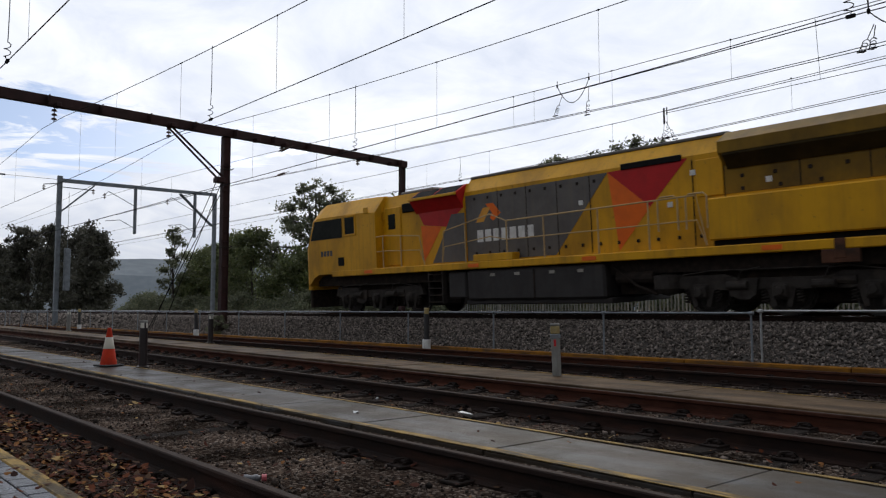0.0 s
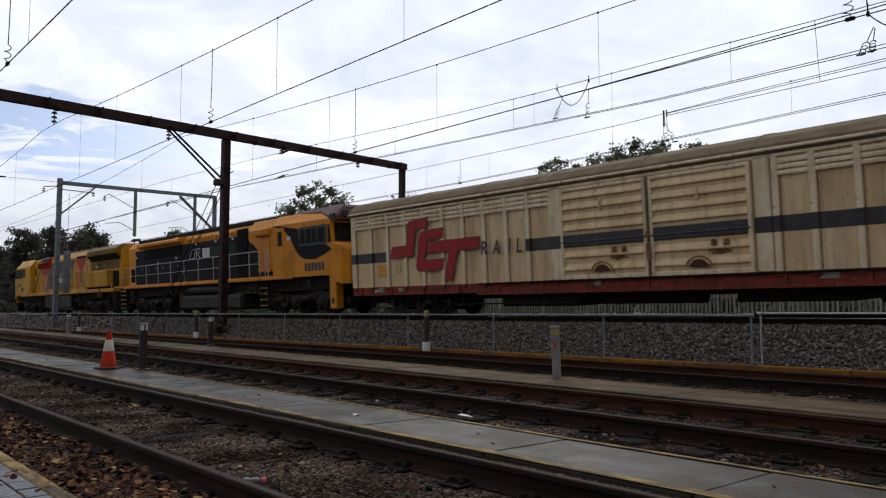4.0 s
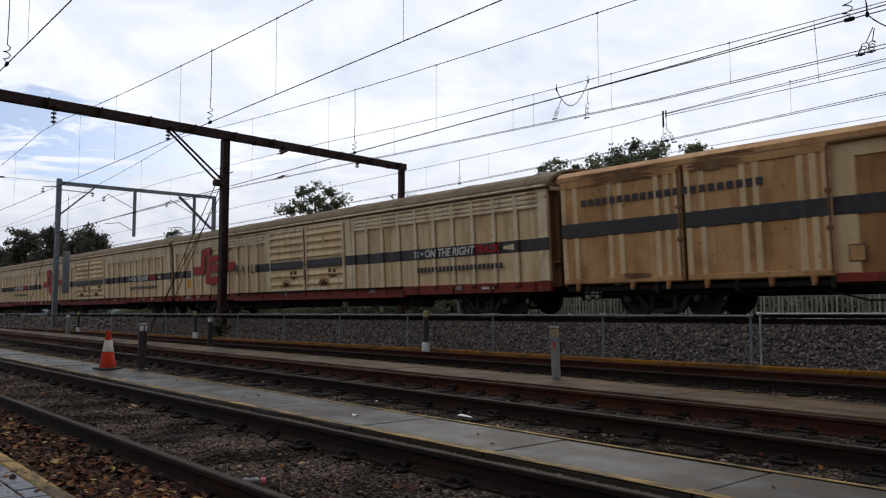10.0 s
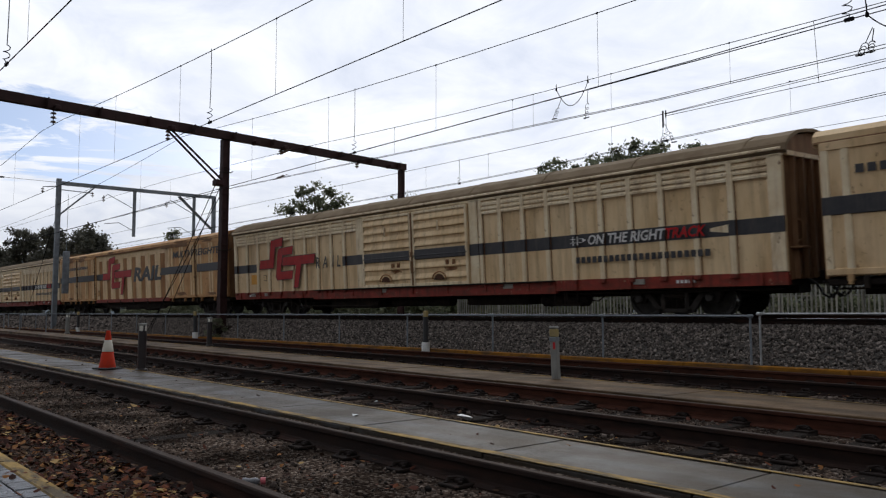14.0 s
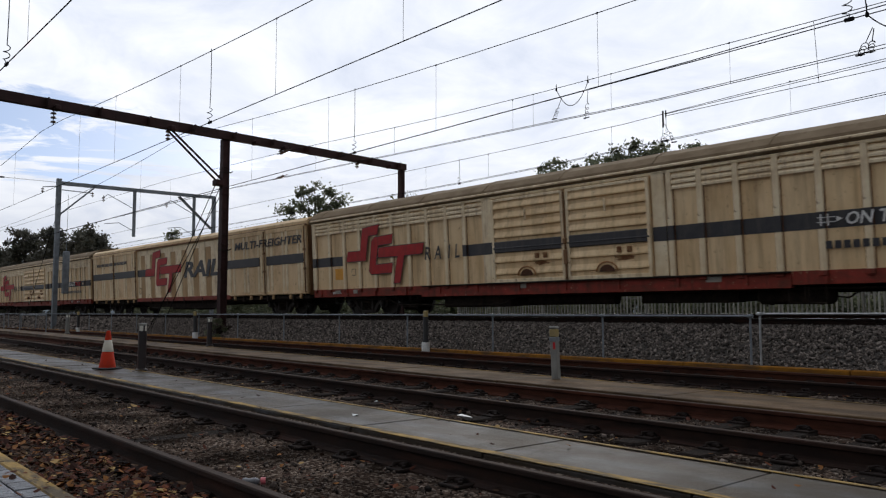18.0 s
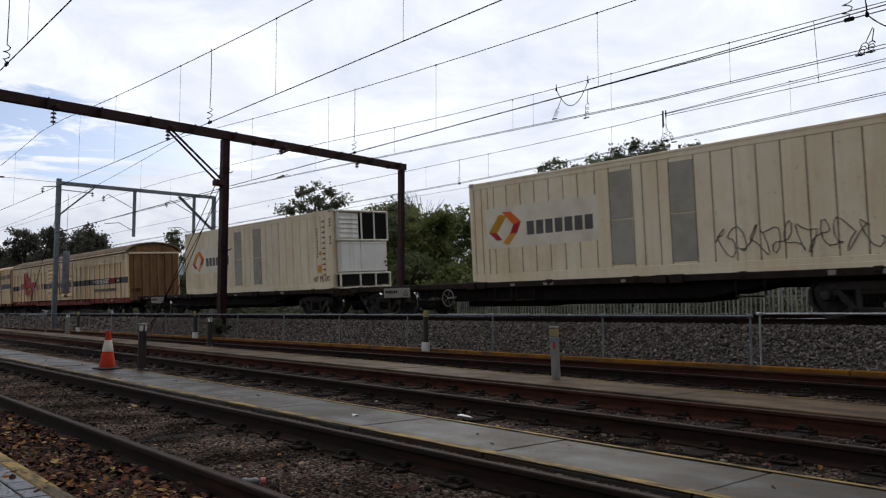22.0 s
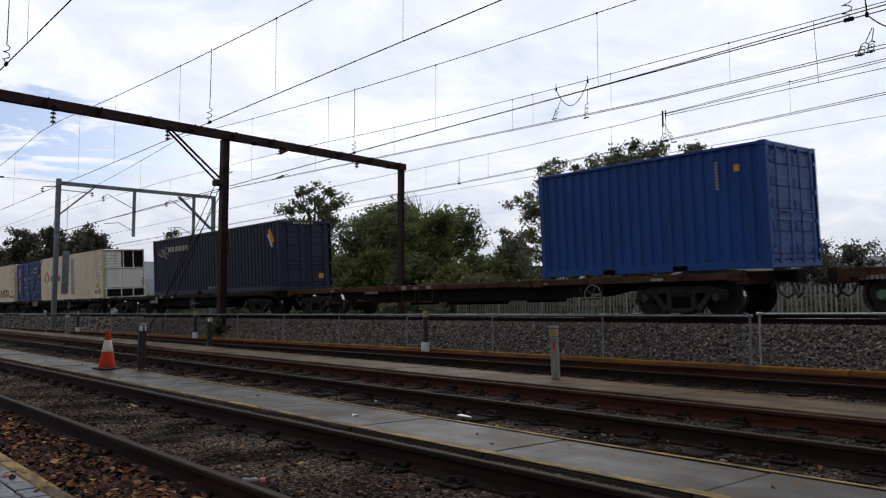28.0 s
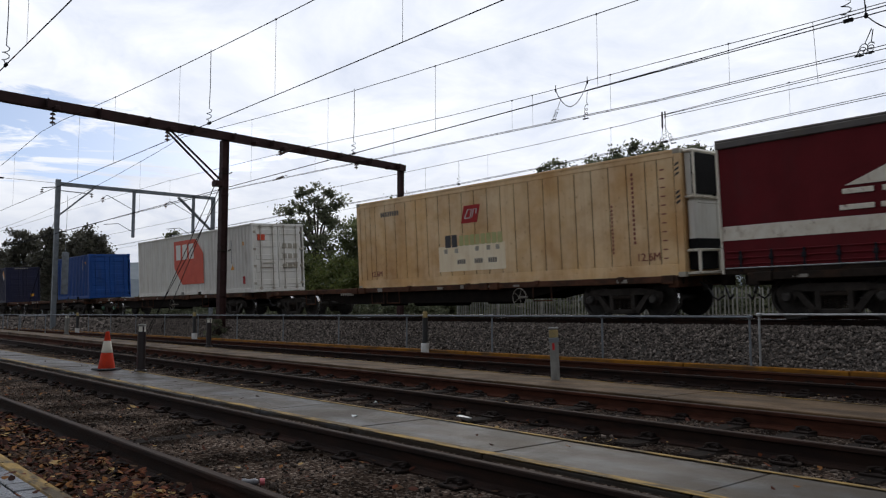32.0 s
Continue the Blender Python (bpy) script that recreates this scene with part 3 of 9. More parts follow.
M["pale_green"] = material("faded_green_paint", (0.42, 0.44, 0.16), (0.5, 0.46, 0.22), 0.6, scale=6, bump=0.03)
M["paver"] = material("wet_paving_brick", (0.042, 0.046, 0.054), (0.022, 0.024, 0.029), 0.35, scale=2.2, mix=(0.45, 0.58), bump=0.6, bump_scale=22, dirt=(0.016, 0.013, 0.011), dirt_scale=(5, 5, 5), dirt_range=(0.5, 0.6), random_tone=0.3, gloss_var=0.3, spec=0.45, fixed=True)
M["leaf"] = leafy("tree_leaf", (0.072, 0.096, 0.036), (0.172, 0.186, 0.078), 0.48)
M["leaf_dark"] = leafy("dull_tree_leaf", (0.086, 0.104, 0.058), (0.20, 0.205, 0.125), 0.50)
M["leaf_light"] = leafy("bush_leaf", (0.080, 0.112, 0.026), (0.170, 0.180, 0.055), 0.46)
M["leaf_gum"] = leafy("gum_tree_leaf", (0.060, 0.062, 0.046), (0.125, 0.118, 0.088), 0.4)
M["bark"] = material("tree_bark", (0.045, 0.038, 0.03), (0.07, 0.06, 0.05), 0.9, scale=4, stretch=(3, 3, 0.6), bump=0.6, bump_scale=20)
M["twig"] = material("dry_twig", (0.16, 0.13, 0.10), (0.11, 0.09, 0.07), 0.9, scale=4, bump=0.2)
M["reed"] = material("tall_grass_blade", (0.075, 0.085, 0.035), (0.12, 0.11, 0.06), 0.8, scale=1.0, bump=0, island=0.4)
# the hills' base colour is paled and blued for distance haze
M["hill"] = material("hazed_wooded_hill", (0.13, 0.155, 0.175), (0.17, 0.195, 0.21), 1.0, scale=0.06, bump=0.8, bump_scale=0.15)
M["picket"] = material("weathered_grey_picket", (0.30, 0.30, 0.275), (0.20, 0.20, 0.18), 0.6, 0.1, scale=3, bump=0.1, random_tone=0.35, spec=0.15)
M["cone_orange"] = material("traffic_cone_plastic", (0.36, 0.026, 0.008), (0.29, 0.024, 0.010), 0.75, scale=8, bump=0.05, dirt=(0.16, 0.03, 0.02), dirt_scale=(9, 9, 5), dirt_range=(0.55, 0.75), spec=0.1)
M["rubber"] = material("black_rubber", (0.02, 0.02, 0.02), (0.03, 0.03, 0.03), 0.8, scale=8, bump=0.1)
M["post_grey"] = material("grey_post_paint", (0.22, 0.22, 0.20), (0.17, 0.165, 0.15), 0.6, scale=6, bump=0.1, dirt=(0.10, 0.09, 0.075), dirt_scale=(5, 5, 2), dirt_range=(0.52, 0.72))
M["bollard_brown"] = material("dark_brown_post", (0.016, 0.012, 0.013), (0.026, 0.019, 0.018), 0.35, scale=8, bump=0.08)
M["lamp_lens"] = material("clear_lamp_lens", (0.80, 0.78, 0.70), (0.62, 0.60, 0.52), 0.25, scale=5, bump=0.05)
M["amber_lens"] = material("yellowed_lamp_lens", (0.34, 0.26, 0.10), (0.26, 0.2, 0.09), 0.35, scale=7, bump=0.1)
M["shed_roof"] = material("pale_sheet_roof", (0.33, 0.33, 0.30), (0.26, 0.25, 0.22), 0.6, scale=1.5, bump=0.1)
M["pale_litter"] = material("white_plastic", (0.6, 0.62, 0.62), (0.5, 0.52, 0.52), 0.3, scale=9, bump=0.1)
M["clear_litter"] = material("dirty_clear_plastic", (0.14, 0.14, 0.15), (0.09, 0.09, 0.095), 0.25, scale=9, bump=0.1)
M["pink"] = material("pink_cap_plastic", (0.5, 0.10, 0.12), (0.42, 0.09, 0.10), 0.4, scale=9, bump=0.02)


def leaf_litter():
    """Fallen leaves: each one brown, orange or yellow."""
    ma = bpy.data.materials.new("fallen_leaf")
    ma.use_nodes = True
    n, l = ma.node_tree.nodes, ma.node_tree.links
    r = n.new("ShaderNodeValToRGB")
    r.color_ramp.interpolation = "CONSTANT"
    for k, (p, c) in enumerate(((0.0, (0.026, 0.012, 0.009)), (0.28, (0.056, 0.019, 0.012)), (0.52, (0.105, 0.034, 0.016)), (0.70, (0.070, 0.040, 0.023)), (0.84, (0.19, 0.085, 0.030)), (0.94, (0.30, 0.20, 0.085)))):
        e = r.color_ramp.elements[k] if k < 2 else r.color_ramp.elements.new(p)
        e.position, e.color = p, (*c, 1)
    g = n.new("ShaderNodeNewGeometry")
    l.new(g.outputs["Random Per Island"], r.inputs[0])
    l.new(r.outputs[0], n["Principled BSDF"].inputs["Base Color"])
    n["Principled BSDF"].inputs["Roughness"].default_value = 0.75
    n["Principled BSDF"].inputs["Specular IOR Level"].default_value = 0.05
    return ma


M["litter"] = leaf_litter()
M["gravel"] = material("damp_gravel", (0.088, 0.070, 0.059), (0.030, 0.023, 0.019), 0.8, scale=12, bump=0.2, bump_scale=60, island=0.85, spec=0.06)
# ---------------------------------------------------------------- ground: one sheet to the horizon, with the main line's bank
def ground_sheet():
    ys = [-900, -60, -8, 13.3, 13.55, 14.2, 14.85, 15.25, 18.3, 19.3, 22.3, 23.2, 25.2, 40, 120, 600, 2500]
    zs = [-0.172, -0.172, -0.172, -0.172, -0.10, 0.28, 0.60, 0.66, 0.80, 0.72, 0.72, 0.62, 0.02, 0.0, 0.0, 0.0, 0.0]
    kinds = [0, 0, 0, 0, 1, 1, 1, 1, 1, 1, 1, 1, 2, 2, 2, 2]
    xs = [-2500, -600, -200, -90, -50, -30, -20, -14, -9, -4, 0, 5, 12, 30, 100, 400, 2500]
    b = Build()
    b.v = [(x, y, z) for x in xs for y, z in zip(ys, zs)]
    n = len(ys)
    me = bpy.data.meshes.new("ground")
    faces = [(i * n + j, (i + 1) * n + j, (i + 1) * n + j + 1, i * n + j + 1) for i in range(len(xs) - 1) for j in range(n - 1)]
    me.from_pydata(b.v, [], faces)
    for m in ("dirt", "ballast_bed", "field"):
        me.materials.append(M[m])
    me.polygons.foreach_set("material_index", [kinds[k % (n - 1)] for k in range(len(faces))])
    return tagged(new("ground", me), "dark gravelly yard ground rising to a grey ballast bank", "ground", kind="structure")


ground_sheet()

RAIL = [(-0.070, 0), (0.070, 0), (0.070, 0.012), (0.018, 0.030), (0.009, 0.046), (0.009, 0.124), (0.034, 0.137), (0.034, 0.163), (0.028, 0.170),
        (-0.028, 0.170), (-0.034, 0.163), (-0.034, 0.137), (-0.009, 0.124), (-0.009, 0.046), (-0.018, 0.030), (-0.070, 0.012)]


def railway(name, y, slope, z, x0, x1, label, head, tilt=0.0, step=0.65, sleepers=True, near=(-34, 4), top=-0.160, sunk=(-0.012, 0.022), webs=("rail_dark", "rail")):
    """A track: two rails with a worn running surface, sleepers, plates and clips. z is the rail's top."""
    t = thing(name, pose(0, y, z, tilt, 0, math.degrees(math.atan(slope))), label, "railway track", kind="structure")
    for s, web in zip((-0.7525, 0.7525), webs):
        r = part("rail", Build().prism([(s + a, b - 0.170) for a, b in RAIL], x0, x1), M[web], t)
        part("running_surface", Build().prism([(s - 0.029, -0.001), (s + 0.029, -0.001), (s + 0.024, 0.002), (s - 0.024, 0.002)], x0, x1), head, r, "worn rail head")
    if sleepers:
        sl = Build().cbox(-0.115, 0.115, -1.22, 1.22, -0.29, top, 0.016).mesh("sleeper", M["sleeper"])
        pl = Build()
        for s in (-0.7525, 0.7525):
            for e in (-1, 1):
                pl.cbox(-0.095, 0.095, s + e * 0.11 - 0.085, s + e * 0.11 + 0.085, top - 0.004, top + 0.018, 0.005).cbox(-0.045, 0.045, s + e * 0.085 - 0.03, s + e * 0.085 + 0.03, top, top + 0.050, 0.012)
                pl.tube([(-0.05, s + e * 0.15, top + 0.01), (-0.05, s + e * 0.13, top + 0.042), (-0.01, s + e * 0.085, top + 0.048), (0.03, s + e * 0.075, top + 0.042), (0.04, s + e * 0.045, top + 0.015)], 0.016, 6)
                pl.rod((0.055, s + e * 0.125, top), (0.055, s + e * 0.125, top + 0.036), 0.017, 6).rod((-0.055, s + e * 0.155, top), (-0.055, s + e * 0.155, top + 0.026), 0.017, 6)
        pl = pl.mesh("rail_clips", M["clip"])
        k = int((near[1] - near[0]) / step)
        for i in range(k):
            x = near[0] + i * step
            a = new("sleeper", sl)
            a.parent, a.location = t, (x + random.uniform(-0.03, 0.03), random.uniform(-0.05, 0.05), random.uniform(*sunk))
            a.rotation_euler = (0, random.uniform(-0.02, 0.02), random.uniform(-0.02, 0.02))
            c = new("rail_clips", pl)
            c.parent, c.location = a, (0, 0, -min(0, a.location.z + 0.004))
    return t


railway("yard_track", 2.89, -0.0235, 0.0, -150, 25, "rusty siding rails on half buried timber sleepers", M["rail_top"], near=(-26, 3), sunk=(-0.030, -0.004), webs=("rail_dark", "rail_dark"))
railway("yard_track", 6.78, -0.047, 0.0, -150, 40, "rusty siding rails on dark timber sleepers", M["rail_top"], near=(-30, 4))
railway("yard_track", 11.92, -0.010, 0.0, -150, 60, "dark rusty siding rails beside the yellow kerb", M["rail_top"], near=(-32, 6))
railway("main_track", 16.73, 0.0, 0.885, -400, 160, "canted main line with polished rail heads on ballast", M["rail_shiny"], tilt=3.2, near=(-34, 8), top=-0.155)
railway("main_track", 20.75, 0.0, 0.90, -400, 160, "second main line track beyond the train", M["rail_shiny"], sleepers=False)


def slab_row(name, y, slope, width, x0, x1, length, mat, label, z=0.0):
    t = thing(name, pose(0, y, z, 0, 0, math.degrees(math.atan(slope))), label, "walkway", kind="structure")
    slab = Build().cbox(0.006, length - 0.006, 0, width, -0.20, 0, 0.008).mesh("slab", mat)
    for i in range(int((x1 - x0) / length)):
        a = new("slab", slab)
        a.parent, a.location = t, (x0 + i * length, random.uniform(-0.008, 0.008), random.uniform(-0.006, 0.004))
    return t


walk1 = slab_row("walkway", 3.82, -0.0277, 0.94, -60.05, 14.2, 1.65, M["concrete"], "wet grey concrete walkway slabs with worn yellow edges between sidings")
part("edge_line", Build().box(-60, 14, 0.004, 0.092, 0.002, 0.006), M["yellow_line"], walk1, "worn yellow edge line")
part("edge_line", Build().box(-60, 14, 0.885, 0.932, 0.002, 0.006), M["yellow_line"], walk1, "faded yellow edge line")
fill = solid("gravel_fill", Build().prism([(3.70, -0.20), (3.70, -0.12), (3.74, -0.06), (3.81, -0.030), (3.81, -0.20)], -60, 14, axis=0), M["dirt"], "damp grit packed between a rail and the walkway", kind="structure", m=pose(0, 0, 0, 0, 0, -1.47))
walk2 = slab_row("walkway", 7.64, -0.064, 1.08, -80.7, 16, 2.8, M["old_concrete"], "brown stained concrete walkway beside a siding", z=0.01)
part("edge_line", Build().box(-79, 17, 1.035, 1.068, 0.002, 0.007), M["yellow_line"], walk2, "faded pale edge line")

kerb = thing("kerb", pose(0, 13.42, -0.10, 0, 0, -0.3), "yellow painted concrete kerb below the ballast bank", "kerb", kind="structure")
for i in range(26):
    part("kerb_block", Build().cbox(-62 + i * 3.0, -59.02 + i * 3.0, -0.075, 0.075, -0.20, 0.135 + random.uniform(-0.006, 0.006), 0.015), M["yellow_kerb"], kerb)

# paved strip at the camera's feet, with a worn yellow edge
pave = thing("pavement", pose(0, 1.30, 0.0, 0, 0, -1.32), "wet grey brick pavement with a worn yellow edge", "pavement", kind="structure")
part("base", Build().box(-40, 12, -6.0, -0.02, -0.16, -0.030), M["dirt"], pave)
part("edge_line", Build().cbox(-40, 12, -0.10, 0.0, -0.15, 0.002, 0.01), M["yellow_line"], pave, "worn yellow painted edging")
rest = Build()
for j in range(22):
    for i in range(58):
        if j >= 8 or i >= 34:
            x, y = -9.0 + i * 0.23 + (0.115 if j % 2 else 0), -0.10 - 0.115 * (j + 1)
            dz = random.uniform(-0.004, 0.003)
            rest.box(x + 0.004, x + 0.226, y + 0.004, y + 0.111, -0.06, dz)
part("paving_rest", rest, M["paver"], pave)["kind"] = "stuff"
brick = Build().cbox(0.003, 0.227, 0.003, 0.112, -0.06, 0.0, 0.006).mesh("brick", M["paver"])
for i in range(34):
    for j in range(8):
        o = new("brick", brick)
        o.parent, o.location = pave, (-9.0 + i * 0.23 + (0.115 if j % 2 else 0), -0.10 - 0.115 * (j + 1), random.uniform(-0.004, 0.003))
        o.rotation_euler = (random.uniform(-0.01, 0.01), random.uniform(-0.01, 0.01), 0)
# ---------------------------------------------------------------- portals and overhead wires
def h_post(b, x, y, z0, z1, w=0.28):
    """A post of two flanges and a web."""
    b.box(x - w / 2, x + w / 2, y - w / 2, y - w / 2 + 0.03, z0, z1).box(x - w / 2, x + w / 2, y + w / 2 - 0.03, y + w / 2, z0, z1).box(x - 0.09, x + 0.09, y - w / 2 + 0.03, y + w / 2 - 0.03, z0, z1)
    for k in range(int((z1 - z0) / 0.9)):
        z = z0 + 0.5 + k * 0.9
        b.box(x - w / 2 + 0.004, x + w / 2 - 0.004, y - w / 2 + 0.03, y + w / 2 - 0.03, z, z + 0.02)
    return b


PX = -28.6
portal = thing("portal_frame", pose(PX, 14.12, 0.0), "dark red-brown steel portal frame spanning the tracks", "portal")
part("post", h_post(Build(), 0, 0, -0.05, 7.84), M["portal"], portal)
part("post", h_post(Build(), -0.5, 9.45, 0.55, 7.84, 0.24), M["portal"], portal)
part("post", h_post(Build(), 0.6, -16.5, -0.3, 7.9), M["portal"], portal)
beam = part("beam", Build().add([(0.75, -16.7, 8.26), (-0.53, 9.6, 8.13), (-0.53, 9.6, 7.83), (0.75, -16.7, 7.90)] + [(1.0, -16.7, 8.26), (-0.28, 9.6, 8.13), (-0.28, 9.6, 7.83), (1.0, -16.7, 7.90)],
                                [(0, 1, 2, 3), (7, 6, 5, 4), (0, 4, 5, 1), (1, 5, 6, 2), (2, 6, 7, 3), (3, 7, 4, 0)]), M["portal"], portal)
for k in range(13):
    y = -12 + k * 1.75
    part("stiffener", Build().box(0.19 - y * 0.0486 - 0.02, 0.47 - y * 0.0486 + 0.02, y - 0.02, y + 0.02, 7.87 - y * 0.0027, 8.13 - y * 0.005), M["portal"], beam)
for d in (-0.10, 0.10):
    part("brace", Build().rod((0.16, -2.35 + d, 7.86), (0.0, -0.14 + d * 0.4, 6.12 + d), 0.042, 6), M["portal"], portal)
for y in (-9.2, -6.46, -2.4, 1.2, 2.58, 6.63, 8.4):
    part("hanger", Build().cbox(0.2 - y * 0.0486 - 0.06, 0.46 - y * 0.0486 + 0.06, y - 0.09, y + 0.09, 7.78 - y * 0.0027, 7.94 - y * 0.003, 0.02), M["portal"], portal)
for z in range(1, 8):
    part("batten", Build().box(-0.155, 0.155, -0.155, 0.155, z - 0.35, z - 0.32).cbox(0.12, 0.17, -0.18, -0.13, z - 0.39, z - 0.29, 0.01), M["portal"], portal)
for z, x, y in ((6.9, -6.9, -0.12), (5.9, -7.3, -0.10), (6.4, -6.0, 0.0)):
    part("stay_wire", Build().rod((0, 0, z), (x, y, 0.02), 0.016, 5), M["wire"], portal, "taut steel stay")
part("brace_end", Build().cbox(-0.2, 0.2, -0.42, -0.1, 5.98, 6.2, 0.02), M["portal"], portal)
part("footing", Build().cbox(-0.36, 0.36, -0.36, 0.36, -0.4, 0.46, 0.06), M["deck_dark"], portal, "grimy concrete footing")
for z in (3.4, 6.5):
    part("clamp", Build().cbox(-0.155, 0.155, -0.155, 0.155, z, z + 0.05, 0.01).rod((0.1, 0.19, z + 0.03), (0.1, 0.3, z + 0.1), 0.02, 6), M["grime"], portal)


def insulator(parent, x, y, z0, z1, n=3):
    b = Build().rod((x, y, z0), (x, y, z1), 0.02, 6)
    for k in range(n):
        z = z0 + (z1 - z0) * (k + 0.7) / (n + 0.6)
        b.lathe([(0.02, z - 0.03), (0.10, z - 0.02), (0.075, z + 0.03), (0.02, z + 0.045)], (x, y, 0), n=10)
    part("insulator", b, M["insulator"], parent)


insulator(portal, 0.3, 7.66 - 14.12, 7.36, 7.90)
insulator(portal, 0.15, 11.72 - 14.12, 7.42, 7.90)
insulator(portal, -0.1, 16.7 - 14.12, 7.60, 7.86, 2)
insulator(portal, -0.25, 20.75 - 14.12, 7.55, 7.86, 2)

FX = -49.5
far = thing("mast_portal", pose(FX, 13.85, 0.0), "galvanised steel mast portal with drop posts and arms", "portal")
part("mast", h_post(Build(), 0, 0, -0.1, 8.95, 0.25), M["galv_mast"], far)
part("mast", h_post(Build(), 0, 9.85, 0.4, 8.75, 0.22), M["galv_mast"], far)
part("beam", Build().add([(-0.10, 0, 8.58), (-0.10, 9.9, 8.67), (0.10, 9.9, 8.67), (0.10, 0, 8.58), (-0.10, 0, 8.80), (-0.10, 9.9, 8.87), (0.10, 9.9, 8.87), (0.10, 0, 8.80)], [(0, 1, 2, 3), (4, 7, 6, 5), (0, 4, 5, 1), (2, 6, 7, 3), (1, 5, 6, 2), (0, 3, 7, 4)]), M["galv_mast"], far)
part("brace", Build().rod((0, 0.1, 6.8), (0, 2.0, 8.58), 0.05, 6), M["galv_mast"], far)
for dx in (-0.12, 0.12):
    part("brace", Build().rod((dx, 9.7, 6.6), (dx, 7.4, 8.6), 0.05, 6), M["galv_mast"], far)
for y in (4.5, 8.45):
    d = part("drop_post", Build().cbox(-0.085, 0.085, y - 0.085, y + 0.085, 5.75, 8.66, 0.02), M["galv_mast"], far)
    part("arm", Build().tube([(0, y - 0.1, 6.15), (0.2, y - 1.0, 6.55), (0.3, y - 1.9, 6.42)], 0.022, 6), M["galv_mast"], d)
    part("arm", Build().tube([(0, y - 0.1, 7.55), (0.3, y - 1.75, 8.25), (0.3, y - 2.1, 7.95)], 0.024, 6), M["galv_mast"], d)
    insulator(d, 0.3, y - 2.0, 7.75, 8.15, 2)
for y in (-0.9, 1.9):
    part("arm", Build().rod((0, 0, 8.5 if y < 0 else 8.3), (0.1, y, 8.35 if y < 0 else 8.25), 0.03, 6), M["galv_mast"], far)
    insulator(far, 0.1, y, 8.0, 8.35, 2)
part("counterweight", Build().cbox(0.18, 0.50, 0.3, 0.62, 2.1, 4.6, 0.03).rod((0.34, 0.46, 4.6), (0.34, 0.46, 8.0), 0.012, 5), M["galv_mast"], far, "grey counterweight stack")
part("stay_wire", Build().rod((0, 0, 7.0), (-5.5, -0.3, 0.1), 0.016, 5), M["wire"], far)
part("back_wire", Build().tube([(0, 0, 8.72), (-1.6, -2.85, 8.95), (-13.0, -23.2, 10.4)], 0.012, 5).rod((-1.45, -2.6, 8.93), (-1.75, -3.1, 8.97), 0.05, 6), M["wire"], far, "anchoring wire with an insulator")


def wire_line(name, label, a, slope, contact, low, high, x0, x1, drops, curls=(), twin=False, ends=(PX, 26.0), apart=1.0):
    """Contact wire, hanging messenger and droppers of one track; a and slope give its line on plan."""
    t = thing(name, pose(0, 0, 0), label, "overhead wire", "overhead wires")

    def yy(x):
        return a + slope * x

    def zm(x):
        if callable(low):
            return low(x)
        m, h = (ends[0] + ends[1]) / 2, (ends[1] - ends[0]) / 2
        k = (x - m) / h
        k = (k + 1) % 2 - 1
        return low + (high - low) * k * k

    def zc(x):
        return contact(x) if callable(contact) else contact
    n = 70
    xs = [x0 + (x1 - x0) * i / n for i in range(n + 1)]
    part("contact_wire", Build().tube([(x, yy(x), zc(x)) for x in xs], 0.0092, 5), M["wire"], t)
    if twin:
        part("contact_wire", Build().tube([(x, yy(x) + 0.09 * apart, zc(x) + 0.06 * apart + 0.016 * min(max(0, x + 8), 6)) for x in xs], 0.009, 5), M["wire"], t)
    part("messenger_wire", Build().tube([(x, yy(x), zm(x)) for x in xs], 0.0092, 5), M["wire"], t)
    for x in drops:
        part("dropper", Build().rod((x, yy(x), zc(x)), (x, yy(x), zm(x)), 0.0035, 4).cbox(x - 0.02, x + 0.02, yy(x) - 0.01, yy(x) + 0.01, zm(x) - 0.02, zm(x) + 0.02, 0.005), M["wire"], t)
    for x in curls:
        top, bot = zm(x), zc(x)
        pts = [(x, yy(x), top + 0.05), (x + 0.01, yy(x), top - 0.5 * (top - bot)), (x - 0.02, yy(x), bot + 0.32)]
        pts += [(x - 0.02 + 0.07 * math.cos(k * 0.9), yy(x) + 0.05 * math.sin(k * 0.9), bot + 0.30 - 0.018 * k) for k in range(14)] + [(x, yy(x), bot)]
        part("bond_wire", Build().tube(pts, 0.008, 5).cbox(x - 0.07, x + 0.07, yy(x) - 0.02, yy(x) + 0.02, bot - 0.03, bot + 0.03, 0.01), M["wire"], t, "curled bonding wire")
    return t


W = "thin dark overhead wires with droppers above a siding"
wire_line("overhead_line", W, 2.85, -0.0129, 5.0, 6.35, 7.2, -140, 40, (-12.6, -17.0, -22.0, -8.0), (-13.9,))
wire_line("overhead_line", W, 7.20, -0.0133, 5.1, 6.42, 7.38, -140, 40, (-9.0, -12.9, -17.4, -21.8, -25.0, -33.0, -37.0), (-15.75,))
wire_line("overhead_line", W, 11.94, -0.016, 5.3, 6.68, 7.75, -140, 50, (-8.9, -13.7, -18.4, -23.0, -33.0), (-17.1, -4.3), twin=True, apart=0.25)
wire_line("overhead_line", "dark overhead wires with droppers above the main line", 16.7, 0.0, lambda x: 6.22 + 0.022 * min(max(0, -11 - x), 22), lambda x: float(np.interp(x, [-60, -40, -28.7, -24.5, -20.8, -16, -10.3, -5.7, 20], [8.1, 8.0, 7.70, 7.56, 7.39, 7.24, 7.20, 7.14, 7.3])), 0, -200, 60, (-8.6, -11.9, -14.6, -15.4, -21.0, -26.0, -34.0, -40.0), (), twin=True)
